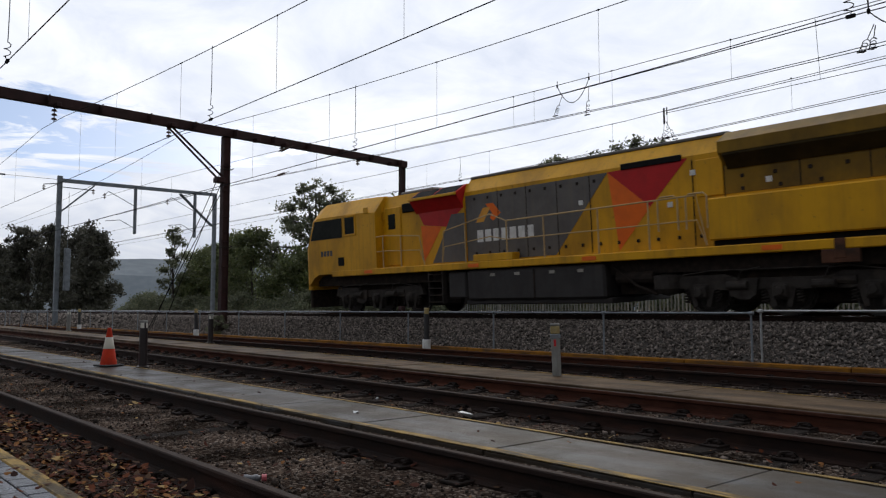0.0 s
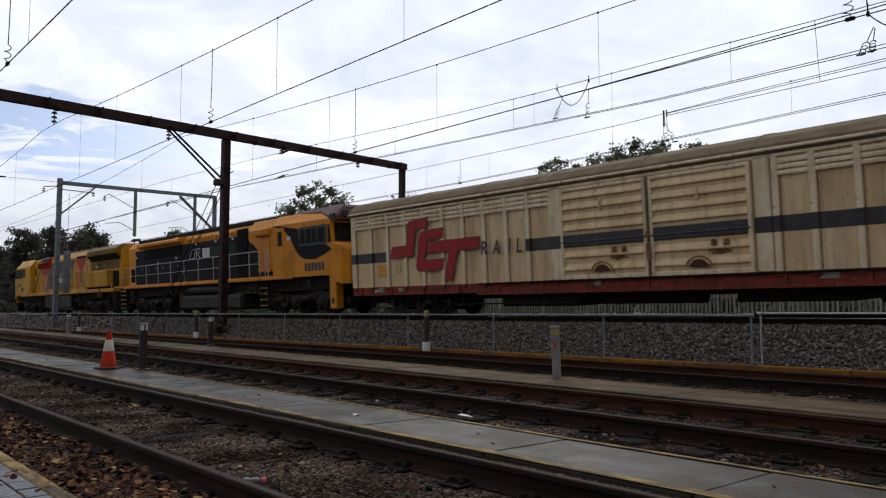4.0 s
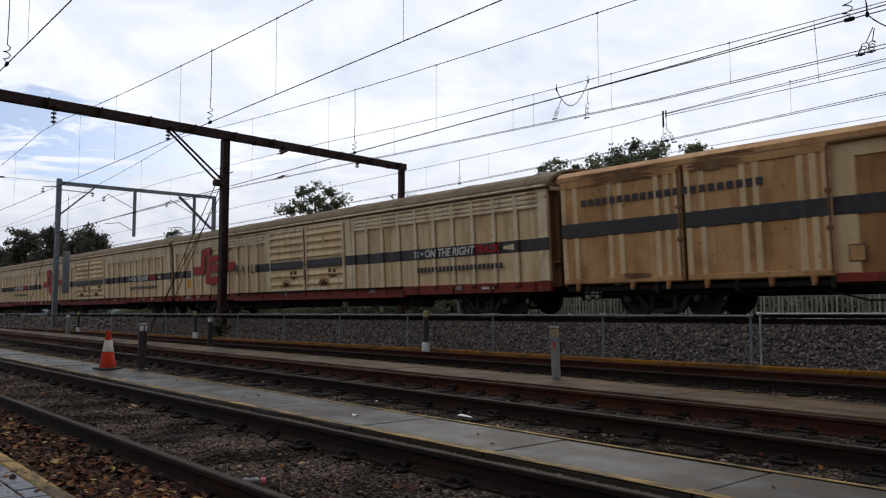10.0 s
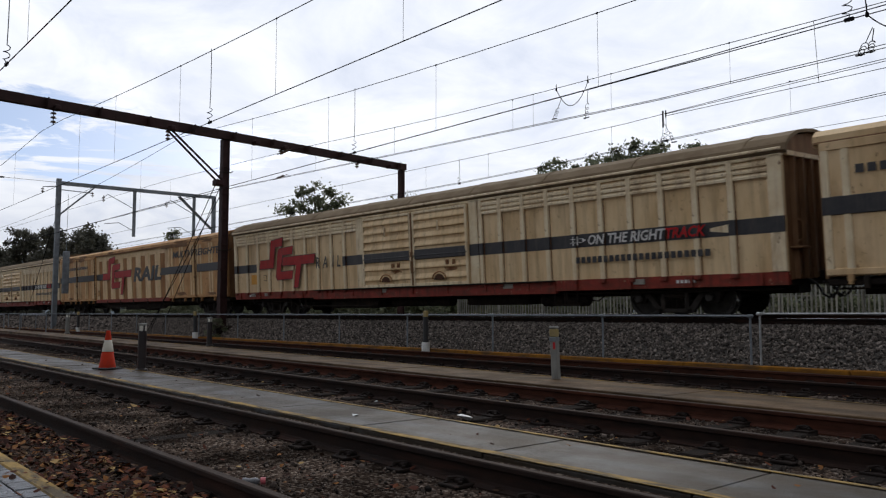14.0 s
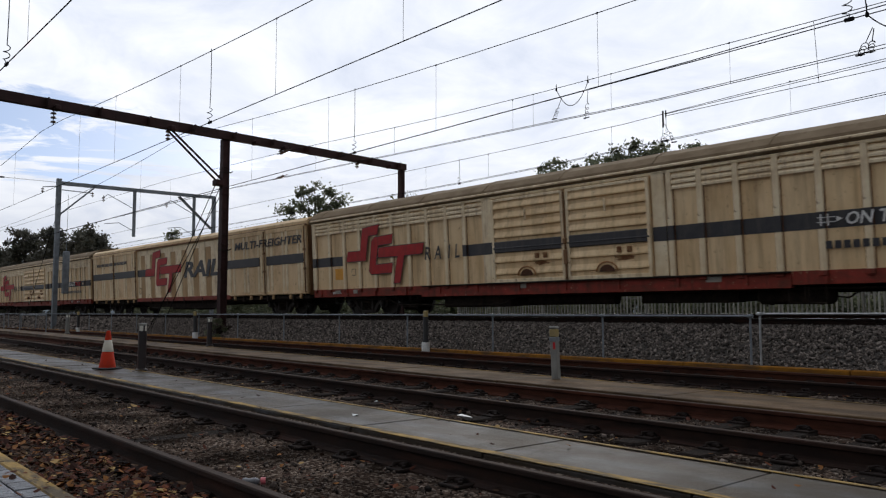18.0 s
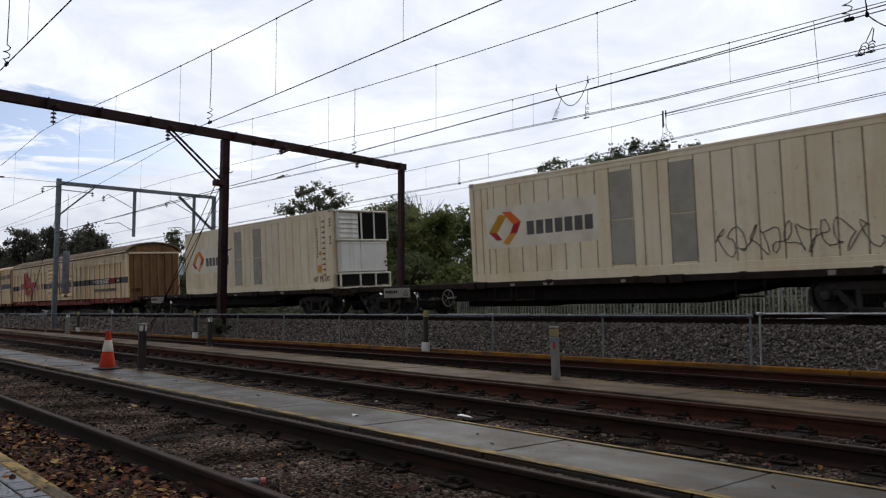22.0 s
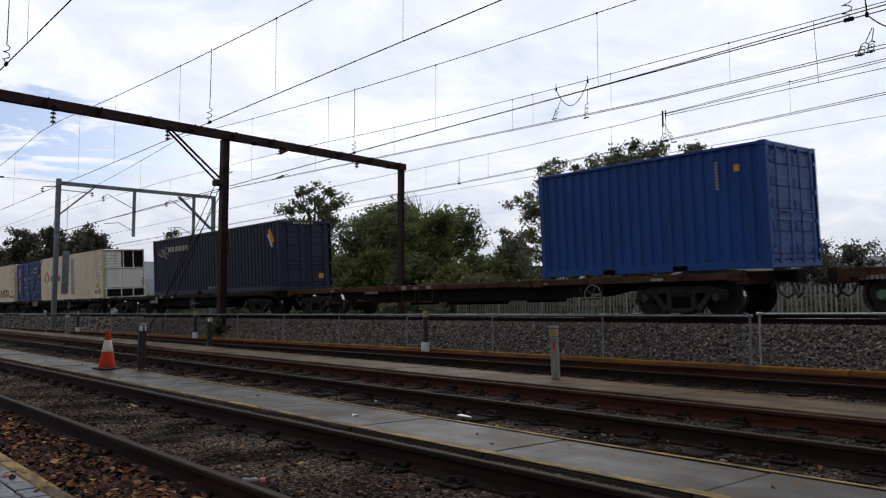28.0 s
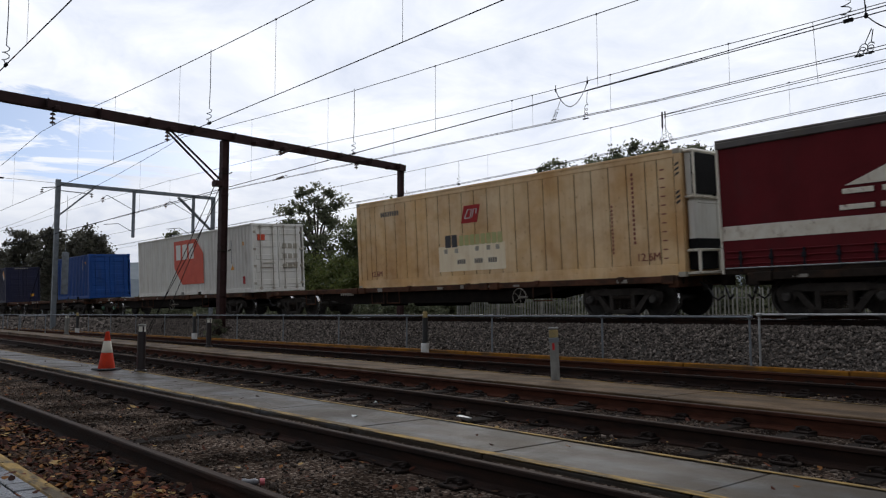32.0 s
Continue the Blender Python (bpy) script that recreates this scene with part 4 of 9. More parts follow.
wire_line("overhead_line", "dark overhead wires with droppers above the second main line", 20.75, 0.0, lambda x: 6.0 + max(0, x + 20) * 0.024 * (1 if x < 8 else 0) + (0.67 if x >= 8 else 0), lambda x: 6.93 + 0.30 / (1 + math.exp(-(x + 11.3) / 1.6)), 0, -200, 60, (-9.0, -14.8, -20.4, -24.0, -30.0), (-12.8, -22.0), twin=True, ends=(-60.0, 20.0))
for z0, dz in ((7.01, 0.0235), (6.95, 0.006)):
    tie = thing("tie_wire", pose(0, 20.75, 0), "extra thin wire strung below a messenger wire", "overhead wire", "overhead wires")
    part("wire", Build().tube([(-12.83 + 2 * k, 0, z0 + dz * 2 * min(k, 6)) for k in range(26)], 0.0092, 5), M["wire"], tie)
feeder = thing("feeder_wire", pose(0, 25, 0), "single thin feeder wire beyond the tracks", "overhead wire", "overhead wires")
part("wire", Build().tube([(-150 + 10 * k, 0, 6.72 + 0.004 * k) for k in range(21)], 0.008, 5), M["wire"], feeder)

# jumper loops between neighbouring lines, with curled ends
loops = thing("jumper_cable", pose(0, 0, 0), "looped jumper cables slung between overhead wires", "cable")


def slung(p, q, drop, r=0.013):
    p, q = Vector(p), Vector(q)
    pts = [p.lerp(q, k / 14) - Vector((0, 0, drop * (1 - (k / 7 - 1) ** 2))) for k in range(15)]
    part("loop", Build().tube([p + Vector((0, 0, 0.16))] + pts + [q + Vector((0, 0, 0.16))], r, 6).cbox(p.x - 0.022, p.x + 0.022, p.y - 0.02, p.y + 0.02, p.z - 0.04, p.z + 0.04, 0.01)
         .cbox(q.x - 0.022, q.x + 0.022, q.y - 0.02, q.y + 0.02, q.z - 0.04, q.z + 0.04, 0.01), M["wire"], loops)


def curl(p, q):
    p, q = Vector(p), Vector(q)
    d = q - p
    side_v = Vector((1, 0, 0))
    pts = [p, p + d * 0.45] + [p + d * (0.55 + 0.012 * k) + side_v * 0.055 * math.cos(k * 0.55) + Vector((0, 0, 0.05 * math.sin(k * 0.55))) for k in range(34)] + [q]
    part("curled_end", Build().tube(pts, 0.008, 5).cbox(q.x - 0.09, q.x + 0.09, q.y - 0.015, q.y + 0.015, q.z - 0.016, q.z + 0.016, 0.005), M["wire"], loops)


slung((-13.74, 16.7, 7.18), (-12.66, 16.72, 7.18), 0.55, 0.011)
curl((-13.55, 16.7, 6.92), (-13.82, 16.7, 6.37))
curl((-12.66, 16.72, 6.98), (-12.73, 16.72, 6.20))
slung((-4.05, 12.0, 5.30), (-2.9, 12.0, 5.35), 0.38, 0.009)
part("riser", Build().rod((-4.05, 12.0, 5.30), (-4.12, 12.0, 6.7), 0.009, 5), M["wire"], loops)
curl((-3.98, 11.98, 5.08), (-5.80, 16.7, 6.19))
curl((-3.96, 11.98, 5.06), (-5.60, 16.7, 6.21))
part("cross_jumper", Build().rod((-6.69, 16.7, 7.14), (-8.24, 20.75, 7.0), 0.006, 5), M["wire"], loops)
part("clamp_bar", Build().rod((-12.9, 20.75, 7.12), (-12.9, 20.75, 6.62), 0.028, 6).rod((-12.8, 20.75, 7.12), (-12.8, 20.75, 6.9), 0.02, 6), M["wire"], loops)
curl((-12.9, 20.75, 6.62), (-12.95, 20.75, 6.06))
curl((-12.85, 20.75, 6.72), (-12.55, 20.78, 6.10))
for x, y, z in ((-28.4, 16.7, 7.69), (-28.7, 16.7, 6.66)):
    part("tension_insulator", Build().rod((x - 0.24, y, z - 0.01), (x + 0.24, y, z + 0.02), 0.05, 8).rod((x - 0.6, y, z - 0.03), (x - 0.24, y, z - 0.01), 0.014, 5).rod((x + 0.24, y, z + 0.02), (x + 0.6, y, z + 0.04), 0.014, 5), M["insulator"], loops)
# ---------------------------------------------------------------- things beside the tracks
def pipe_fence(x_end, y, xs, z, label, mat, top_to):
    t = thing("pipe_fence", pose(0, y, 0), label, "fence", "pipe fences along the bank")
    part("top_rail", Build().tube([(xs[0], 0, z), (top_to, 0, z)], 0.021, 8), mat, t)
    pm = Build().rod((0, 0, -0.19), (0, 0, z), 0.021, 8).cbox(-0.05, 0.05, -0.05, 0.05, z - 0.035, z + 0.03, 0.02).mesh("post", mat)
    for x in xs:
        p = new("post", pm)
        p.parent, p.location = t, (x, 0, 0)
    return t


pipe_fence(0, 13.62, [-6.78 - 3.25 * k for k in range(24)], 0.905, "thin grey galvanised pipe fence below the ballast bank", M["galv_mast"], -6.78 - 3.25 * 23)
pipe_fence(0, 13.62, [-6.60 + 3.25 * k for k in range(7)], 0.945, "brighter galvanised pipe fence section along the bank", M["galv"], -6.60 + 3.25 * 6)

# steel palisade beyond the tracks
pal = thing("palisade_fence", pose(0, 27.2, 0.0), "weathered grey-green steel palisade fence behind the main lines", "fence")
picket = Build().add([(-0.035, 0, 0.05), (0, -0.02, 0.05), (0.035, 0, 0.05), (-0.035, 0, 1.86), (0, -0.02, 1.92), (0.035, 0, 1.86), (-0.03, 0.006, 0.05), (0.03, 0.006, 0.05), (-0.03, 0.006, 1.86), (0.03, 0.006, 1.86)],
                     [(0, 1, 4, 3), (1, 2, 5, 4), (6, 8, 9, 7), (0, 3, 8, 6), (2, 7, 9, 5), (3, 4, 5, 9, 8), (0, 6, 7, 2, 1)]).mesh("picket", M["picket"])
for k in range(190):
    o = new("picket", picket)
    o.parent, o.location = pal, (-29.0 + 0.165 * k, random.uniform(-0.01, 0.01), random.uniform(-0.03, 0.03))
    o.rotation_euler = (0, random.uniform(-0.02, 0.02), 0)
for z in (0.45, 1.5):
    part("rail", Build().box(-29.1, 2.5, 0.01, 0.05, z, z + 0.05), M["picket"], pal)
for k in range(12):
    part("post", Build().box(-29.0 + 2.75 * k, -28.9 + 2.75 * k, 0.05, 0.12, -0.2, 1.75), M["picket"], pal)


def traffic_cone(x, y):
    t = thing("traffic_cone", pose(x, y, 0.006, 0, 0, 18), "orange traffic cone with a grey reflective collar on the walkway", "traffic cone")
    part("base", Build().cbox(-0.18, 0.18, -0.18, 0.18, 0, 0.03, 0.012), M["rubber"], t, "black square rubber base")
    part("body", Build().lathe([(0.145, 0.03), (0.136, 0.05), (0.094, 0.30), (0.09, 0.30), (0.0, 0.30)], (0, 0, 0), n=28), M["cone_orange"], t, smooth=True)
    part("collar", Build().lathe([(0.096, 0.30), (0.060, 0.50), (0.0, 0.50)], (0, 0, 0), n=28), M["panel_grey"], t, "grey reflective collar", smooth=True)
    part("tip", Build().lathe([(0.058, 0.50), (0.033, 0.655), (0.025, 0.665), (0.0, 0.665)], (0, 0, 0), n=28), M["cone_orange"], t, smooth=True)


traffic_cone(-14.06, 4.83)


def light_bollard(x, y, r, h, body, lens, label, lean=0.0):
    t = thing("light_bollard", pose(x, y, 0.0, lean, 0, 0), label, "bollard", "low bollards along the walkways")
    part("shaft", Build().lathe([(r * 1.5, -0.19), (r * 1.5, 0.02), (r, 0.03), (r, h * 0.84), (0, h * 0.84)], (0, 0, 0), n=18), body, t)
    part("lens", Build().lathe([(r * 0.92, h * 0.84), (r * 0.92, h * 0.95), (0, h * 0.95)], (0, 0, 0), n=18), lens, t, "pale lamp lens")
    part("cap", Build().lathe([(r * 1.03, h * 0.95), (r * 1.03, h * 0.985), (r * 0.9, h), (0, h)], (0, 0, 0), n=18), M["post_grey"], t, "grey cap")
    part("lens_bar", Build().box(-r * 0.97, r * 0.97, -r * 0.2, r * 0.2, h * 0.84, h * 0.95).box(-r * 0.2, r * 0.2, -r * 0.97, r * 0.97, h * 0.84, h * 0.95), body, t)


light_bollard(-13.42, 5.18, 0.070, 0.80, M["bollard_brown"], M["lamp_lens"], "dark brown light bollard with clear lens beside a traffic cone")
light_bollard(-21.85, 10.42, 0.075, 0.84, M["bollard_brown"], M["lamp_lens"], "dark brown light bollard on the stained walkway")
light_bollard(-39.6, 11.7, 0.09, 0.90, M["post_grey"], M["lamp_lens"], "grey light bollard at the far end of the walkway")

gp = thing("lamp_post", pose(-7.42, 8.93, 0.0, 0, -2.2, 12), "low square grey lamp post with yellowed lens", "bollard")
part("shaft", Build().cbox(-0.052, 0.052, -0.052, 0.052, -0.05, 0.60, 0.012), M["post_grey"], gp)
part("band", Build().cbox(-0.058, 0.058, -0.058, 0.058, 0.55, 0.62, 0.01), M["galv_mast"], gp)
part("lens", Build().cbox(-0.054, 0.054, -0.054, 0.054, 0.62, 0.735, 0.012), M["amber_lens"], gp, "yellowed lamp lens")
part("cap", Build().cbox(-0.058, 0.058, -0.058, 0.058, 0.735, 0.775, 0.012), M["post_grey"], gp)
part("red_mark", Build().box(0.0, 0.035, -0.0545, -0.050, 0.44, 0.54), M["loco_red"], gp, "small red mark")


def striped_post(x, y, lean):
    t = thing("marker_post", pose(x, y, -0.06, 0, lean, 0), "black marker post with a white painted foot by the kerb", "post", "marker posts along the kerb")
    part("shaft", Build().rod((0, 0, 0), (0, 0, 0.92), 0.07, 14), M["black"], t)
    part("foot", Build().rod((0, 0, -0.12), (0, 0, 0.26), 0.105, 14), M["white"], t, "white painted foot")
    part("top", Build().lathe([(0.065, 0.92), (0.065, 1.06), (0.05, 1.08), (0, 1.08)], (0, 0, 0), n=14), M["amber_lens"], t, "yellowed top")


striped_post(-15.42, 13.32, 0)
striped_post(-29.3, 13.38, -4)
striped_post(-43.3, 13.32, -2)

rail_fence = thing("low_barrier", pose(-50.5, 12.3, -0.1), "low grey pipe barrier near the mast", "barrier")
part("rail", Build().tube([(0, 0, 0), (0, 0, 0.95), (4.5, 0.2, 0.95), (4.5, 0.2, 0)], 0.03, 6), M["galv_mast"], rail_fence)
part("rail", Build().tube([(-9, 0.4, 0), (-9, 0.4, 0.95), (-5, 0.3, 0.95), (-5, 0.3, 0)], 0.03, 6), M["galv_mast"], rail_fence)

bottle = thing("plastic_bottle", pose(-4.80, 2.60, -0.140, 0, 0, 60), "crushed clear plastic bottle with a pink cap lying between rails", "bottle")
part("body", Build().lathe([(0.0, -0.05), (0.026, -0.05), (0.028, -0.03), (0.020, 0.0), (0.027, 0.035), (0.014, 0.06), (0.0, 0.07)], (0, 0, 0), axis=0, n=14), M["clear_litter"], bottle, smooth=True)
part("cap", Build().lathe([(0.0, 0.068), (0.024, 0.068), (0.024, 0.10), (0.0, 0.10)], (0, 0, 0), axis=0, n=14), M["pink"], bottle, "pink cap")


def scrap(x, y, z, w, mat, label, seed):
    rnd = random.Random(seed)
    b = Build()
    v = [(rnd.uniform(-w, w), rnd.uniform(-w, w) * 0.6, rnd.uniform(0, w * 0.5)) for _ in range(9)]
    bm = bmesh.new()
    for p in v:
        bm.verts.new(p)
    bmesh.ops.convex_hull(bm, input=bm.verts)
    me = bpy.data.meshes.new("litter")
    bm.to_mesh(me)
    bm.free()
    me.materials.append(mat)
    o = tagged(new("litter", me), label, "litter", "scraps of litter")
    o.location = (x, y, z)


scrap(-5.95, 5.70, -0.150, 0.15, M["pale_litter"], "crumpled white plastic litter beside the walkway", 3)
scrap(-6.15, 4.42, -0.004, 0.045, M["pale_litter"], "small white scrap on the concrete walkway", 5)
scrap(-8.0, 6.1, -0.155, 0.05, M["pale_litter"], "small white scrap on the gravel", 7)
scrap(-5.6, 10.0, -0.155, 0.08, M["pale_litter"], "pale scrap lying beside a siding rail", 9)

shed = thing("shed", pose(-16.2, 31.5, -0.12), "low pale sheet-roofed shed behind the palisade", "shed")
part("wall", Build().box(-3.0, 0.4, -1.4, 1.6, -0.1, 2.0), M["shed_wall"], shed)
part("roof", Build().prism([(-4.2, 1.95), (-1.2, 3.05), (0.7, 2.97), (0.7, 2.80), (-1.2, 2.90), (-4.2, 1.85)], -1.7, 1.9, axis=1), M["shed_roof"], shed, "pale sloping sheet roof")


# ---------------------------------------------------------------- plants
def quads(name, centres, normals_seed, sizes, mat, parent=None, label="", aspect=0.55, droop=0.0, kind=""):
    """Many small leaves as one mesh: a folded pair of triangles each."""
    rng = np.random.default_rng(normals_seed)
    n = len(centres)
    a = rng.normal(size=(n, 3))
    a[:, 2] -= droop
    a /= np.linalg.norm(a, axis=1)[:, None]
    b = np.cross(a, rng.normal(size=(n, 3)))
    b /= np.linalg.norm(b, axis=1)[:, None] + 1e-9
    c = np.cross(a, b)
    s = np.asarray(sizes)[:, None]
    v = np.stack([centres - a * s * 0.5, centres + b * s * aspect * 0.5 + c * s * 0.08, centres + a * s * 0.5, centres - b * s * aspect * 0.5 + c * s * 0.08], 1).reshape(-1, 3)
    me = bpy.data.meshes.new(name)
    me.vertices.add(4 * n)
    me.vertices.foreach_set("co", v.ravel())
    me.loops.add(4 * n)
    me.loops.foreach_set("vertex_index", np.arange(4 * n, dtype=np.int32))
    me.polygons.add(n)
    me.polygons.foreach_set("loop_start", np.arange(0, 4 * n, 4, dtype=np.int32))
    me.update(calc_edges=True)
    me.materials.append(mat)
    ob = new(name, me)
    ob.parent = parent
    if label:
        ob["label"] = label
    if kind:
        ob["kind"] = kind
    return ob


def tree(name, x, y, h, spread, label, mat, seed, leaves=9000, leaf=0.24, trunk=0.16, z0=0.0, low=0.12, clump=0.5, lobes=11, category="tree", group=""):
    """Trunk and limbs that reach out to lobes of foliage; each lobe is made of loose clumps of leaves, with gaps between."""
    rnd = random.Random(seed)
    rng = np.random.default_rng(seed)
    t = thing(name, pose(x, y, z0), label, category, group)
    b = Build()
    centres = []
    top = Vector((rnd.uniform(-0.08, 0.08) * spread, rnd.uniform(-0.08, 0.08) * spread, h * 0.55))
    b.tube([(0, 0, -0.2), (top.x * 0.2, top.y * 0.3, h * 0.16), (top.x * 0.6, top.y * 0.5, h * 0.36), top], trunk, 7)
    n_clumps = max(24, leaves // 70)
    for k in range(lobes):
        f = (k + 0.5) / lobes
        z = h * (low + (0.90 - low) * f ** 0.85)
        wide = spread * (1.0 - 0.72 * max(0.0, (f - 0.35) / 0.65) ** 1.3) * (0.72 + 0.28 * min(1.0, f / 0.25))
        az = k * 2.4 + rnd.uniform(-0.6, 0.6)
        r = wide * rnd.uniform(0.35, 0.86)
        c = Vector((math.cos(az) * r, math.sin(az) * r, z))
        size = spread * rnd.uniform(0.24, 0.40)
        fork = Vector((top.x, top.y, min(z * 0.62, h * 0.5)))
        mid = fork.lerp(c, 0.5) + Vector((rnd.uniform(-0.2, 0.2), rnd.uniform(-0.2, 0.2), 0.12 * h * rnd.random()))
        b.tube([fork, mid, c], trunk * 0.34, 5)
        for _ in range(max(3, n_clumps // lobes)):
            d = Vector((rnd.gauss(0, 1), rnd.gauss(0, 1), rnd.gauss(0, 0.75))).normalized() * size * rnd.uniform(0.35, 1.15)
            p = c + d
            p.z = min(max(p.z, 0.12), h * 0.99)
            centres.append((p, clump * rnd.uniform(0.45, 1.1)))
            if rnd.random() < 0.6:
                b.tube([c, c + d * 0.5 + Vector((0, 0, 0.06)), p], trunk * 0.10 + 0.006, 3)
    part("trunk", b, M["bark"], t, "dark branching trunk")
    pts = np.array([tuple(p) for p, _ in centres])
    rad = np.array([r for _, r in centres])
    pick = rng.integers(0, len(pts), leaves)
    c = pts[pick] + rng.normal(size=(leaves, 3)) * (0.62, 0.62, 0.45) * rad[pick][:, None]
    c = c[c[:, 2] > 0.03]
    quads("crown", c, seed + 1, leaf * rng.uniform(0.6, 1.35, len(c)), mat, t, "uneven leafy crown with gaps")
    return t


TR = "broad leafy dark green tree with open crown behind the fence"
tree("tree", -28.9, 36.5, 10.3, 4.6, TR, M["leaf_dark"], 11, 21000, 0.20, 0.22, low=0.10, clump=0.40, lobes=30)
tree("tree", -24.4, 35.5, 10.7, 4.0, TR, M["leaf_dark"], 12, 18000, 0.20, 0.20, low=0.10, clump=0.40, lobes=28)
tree("tree", -20.4, 36.5, 9.5, 3.9, TR, M["leaf_dark"], 13, 18000, 0.20, 0.19, low=0.10, clump=0.40, lobes=28)
tree("tree", -34.4, 37.0, 5.4, 2.4, "smaller dark green tree beside a broad one", M["leaf_dark"], 14, 13000, 0.19, 0.12, low=0.12, clump=0.5, lobes=11)
tree("tree", -53.2, 34.0, 11.8, 4.1, "tall green tree with loose upper crown above bushes", M["leaf_dark"], 23, 12000, 0.25, 0.20, low=0.10, clump=0.50, lobes=28)
tree("tree", -44.5, 34.5, 9.0, 4.4, "dense green tree with a bushy crown", M["leaf"], 22, 24000, 0.24, 0.18, low=0.08, clump=0.62, lobes=18)
tree("tree", -39.0, 34.0, 8.0, 3.2, "light green bushy tree beside the line", M["leaf_light"], 23, 18000, 0.23, 0.16, low=0.08, clump=0.55, lobes=14)
tree("tree", -37.0, 41.0, 7.2, 2.0, "small dark green tree standing farther back", M["leaf_dark"], 24, 4000, 0.26, 0.12, low=0.12, clump=0.45, lobes=9)
for i, (x, y, h, s, m) in enumerate(((-62.5, 31.5, 7.4, 3.6, "leaf"), (-57.5, 31.0, 7.9, 3.4, "leaf"), (-68.0, 31.5, 6.9, 3.6, "leaf"), (-50.0, 30.6, 5.4, 3.0, "leaf"), (-45.5, 31.0, 4.8, 3.0, "leaf_light"), (-41.0, 30.8, 5.0, 2.6, "leaf_light"),
                                     (-37.0, 31.0, 4.4, 2.4, "leaf"), (-33.5, 31.2, 3.6, 2.2, "leaf_light"), (-30.2, 30.4, 2.8, 1.8, "leaf"), (-72.5, 33.0, 4.6, 2.0, "leaf"), (-79.0, 31.0, 2.4, 2.4, "leaf_dark"), (-26.5, 30.2, 2.2, 1.6, "leaf_light"))):
    tree("bush", x, y, h, s, "dense green bush on the far side of the line", M[m], 40 + i, 15000, 0.23, 0.09, low=0.04, clump=0.55, lobes=15, category="bush", group="bushes along the line")
for i in range(15):
    tree("bush", -31.5 + i * 2.25, 29.3 + 0.5 * math.sin(i * 2.1), 1.75 + 0.3 * math.sin(i * 1.3), 1.5, "dark low shrub growing behind the palisade", M["leaf_dark"], 120 + i, 5200, 0.16, 0.05, low=0.03, clump=0.42, lobes=14, category="bush", group="shrubs behind the palisade")
for i in range(14):
    tree("bush", -33.5 - i * 3.1, 27.6 + 0.4 * math.sin(i * 1.7), 1.7 + 0.35 * math.sin(i * 2.3), 1.9, "low green scrub beside the far track", M["leaf_dark"], 140 + i, 5200, 0.19, 0.05, low=0.03, clump=0.48, lobes=14, category="bush", group="scrub beside the far track")
tree("tree", -33.6, 33.5, 4.5, 2.4, "bushy green tree filling the gap between taller ones", M["leaf"], 161, 16000, 0.21, 0.10, low=0.05, clump=0.5, lobes=16)
tree("tree", -47.5, 37.0, 9.6, 4.6, "full green tree rising behind the bushes", M["leaf"], 162, 20000, 0.25, 0.18, low=0.06, clump=0.65, lobes=20)
tree("tree", -41.5, 37.5, 8.6, 4.2, "full green tree rising behind the bushes", M["leaf"], 163, 18000, 0.25, 0.16, low=0.06, clump=0.62, lobes=20)
tree("tree", -67.2, 28.5, 9.0, 1.7, "slender sparse tree near the portal", M["leaf_dark"], 31, 3200, 0.22, 0.09, low=0.15, clump=0.4, lobes=11)
for i, (x, y, h, s) in enumerate(((-87, 28, 10.0, 2.9), (-97, 30.5, 11.0, 3.4), (-104, 29, 12.0, 3.6), (-112, 28, 12.4, 3.6), (-127, 29, 11.0, 4.2), (-141, 30, 11.5, 5.0), (-156, 28, 12.0, 6.0))):
    tree("tree", x, y, h, s, "tall dark grey-green gum tree beyond the tracks", M["leaf_gum"], 60 + i, 15000, 0.34, 0.22, low=0.05, clump=0.62, lobes=24, group="gum trees down the line")
# bare branches over the bushes
bare = Build()
rb2 = random.Random(5)
for k in range(26):
    az, r = rb2.uniform(0, math.tau), rb2.uniform(0.8, 2.2)
    base = Vector((rb2.uniform(-0.4, 0.4), rb2.uniform(-0.4, 0.4), 6.6))
    tip = base + Vector((math.cos(az) * r, math.sin(az) * r, rb2.uniform(1.6, 3.2)))
    mid = base.lerp(tip, 0.5) + Vector((0, 0, 0.3))
    bare.tube([base - Vector((0, 0, 4)), base, mid, tip], 0.012, 4)
    bare.tube([mid, mid.lerp(tip, 0.7) + Vector((rb2.uniform(-0.4, 0.4), rb2.uniform(-0.4, 0.4), 0.3))], 0.012, 4)
bt = thing("bare_shrub", pose(-43.0, 36.5, 0), "leafless twiggy shrub rising above green bushes", "shrub")
part("branches", bare.rod((0, 0, -0.1), (0, 0, 3.0), 0.12, 8), M["twig"], bt)

# tall grass on the rise by the fence


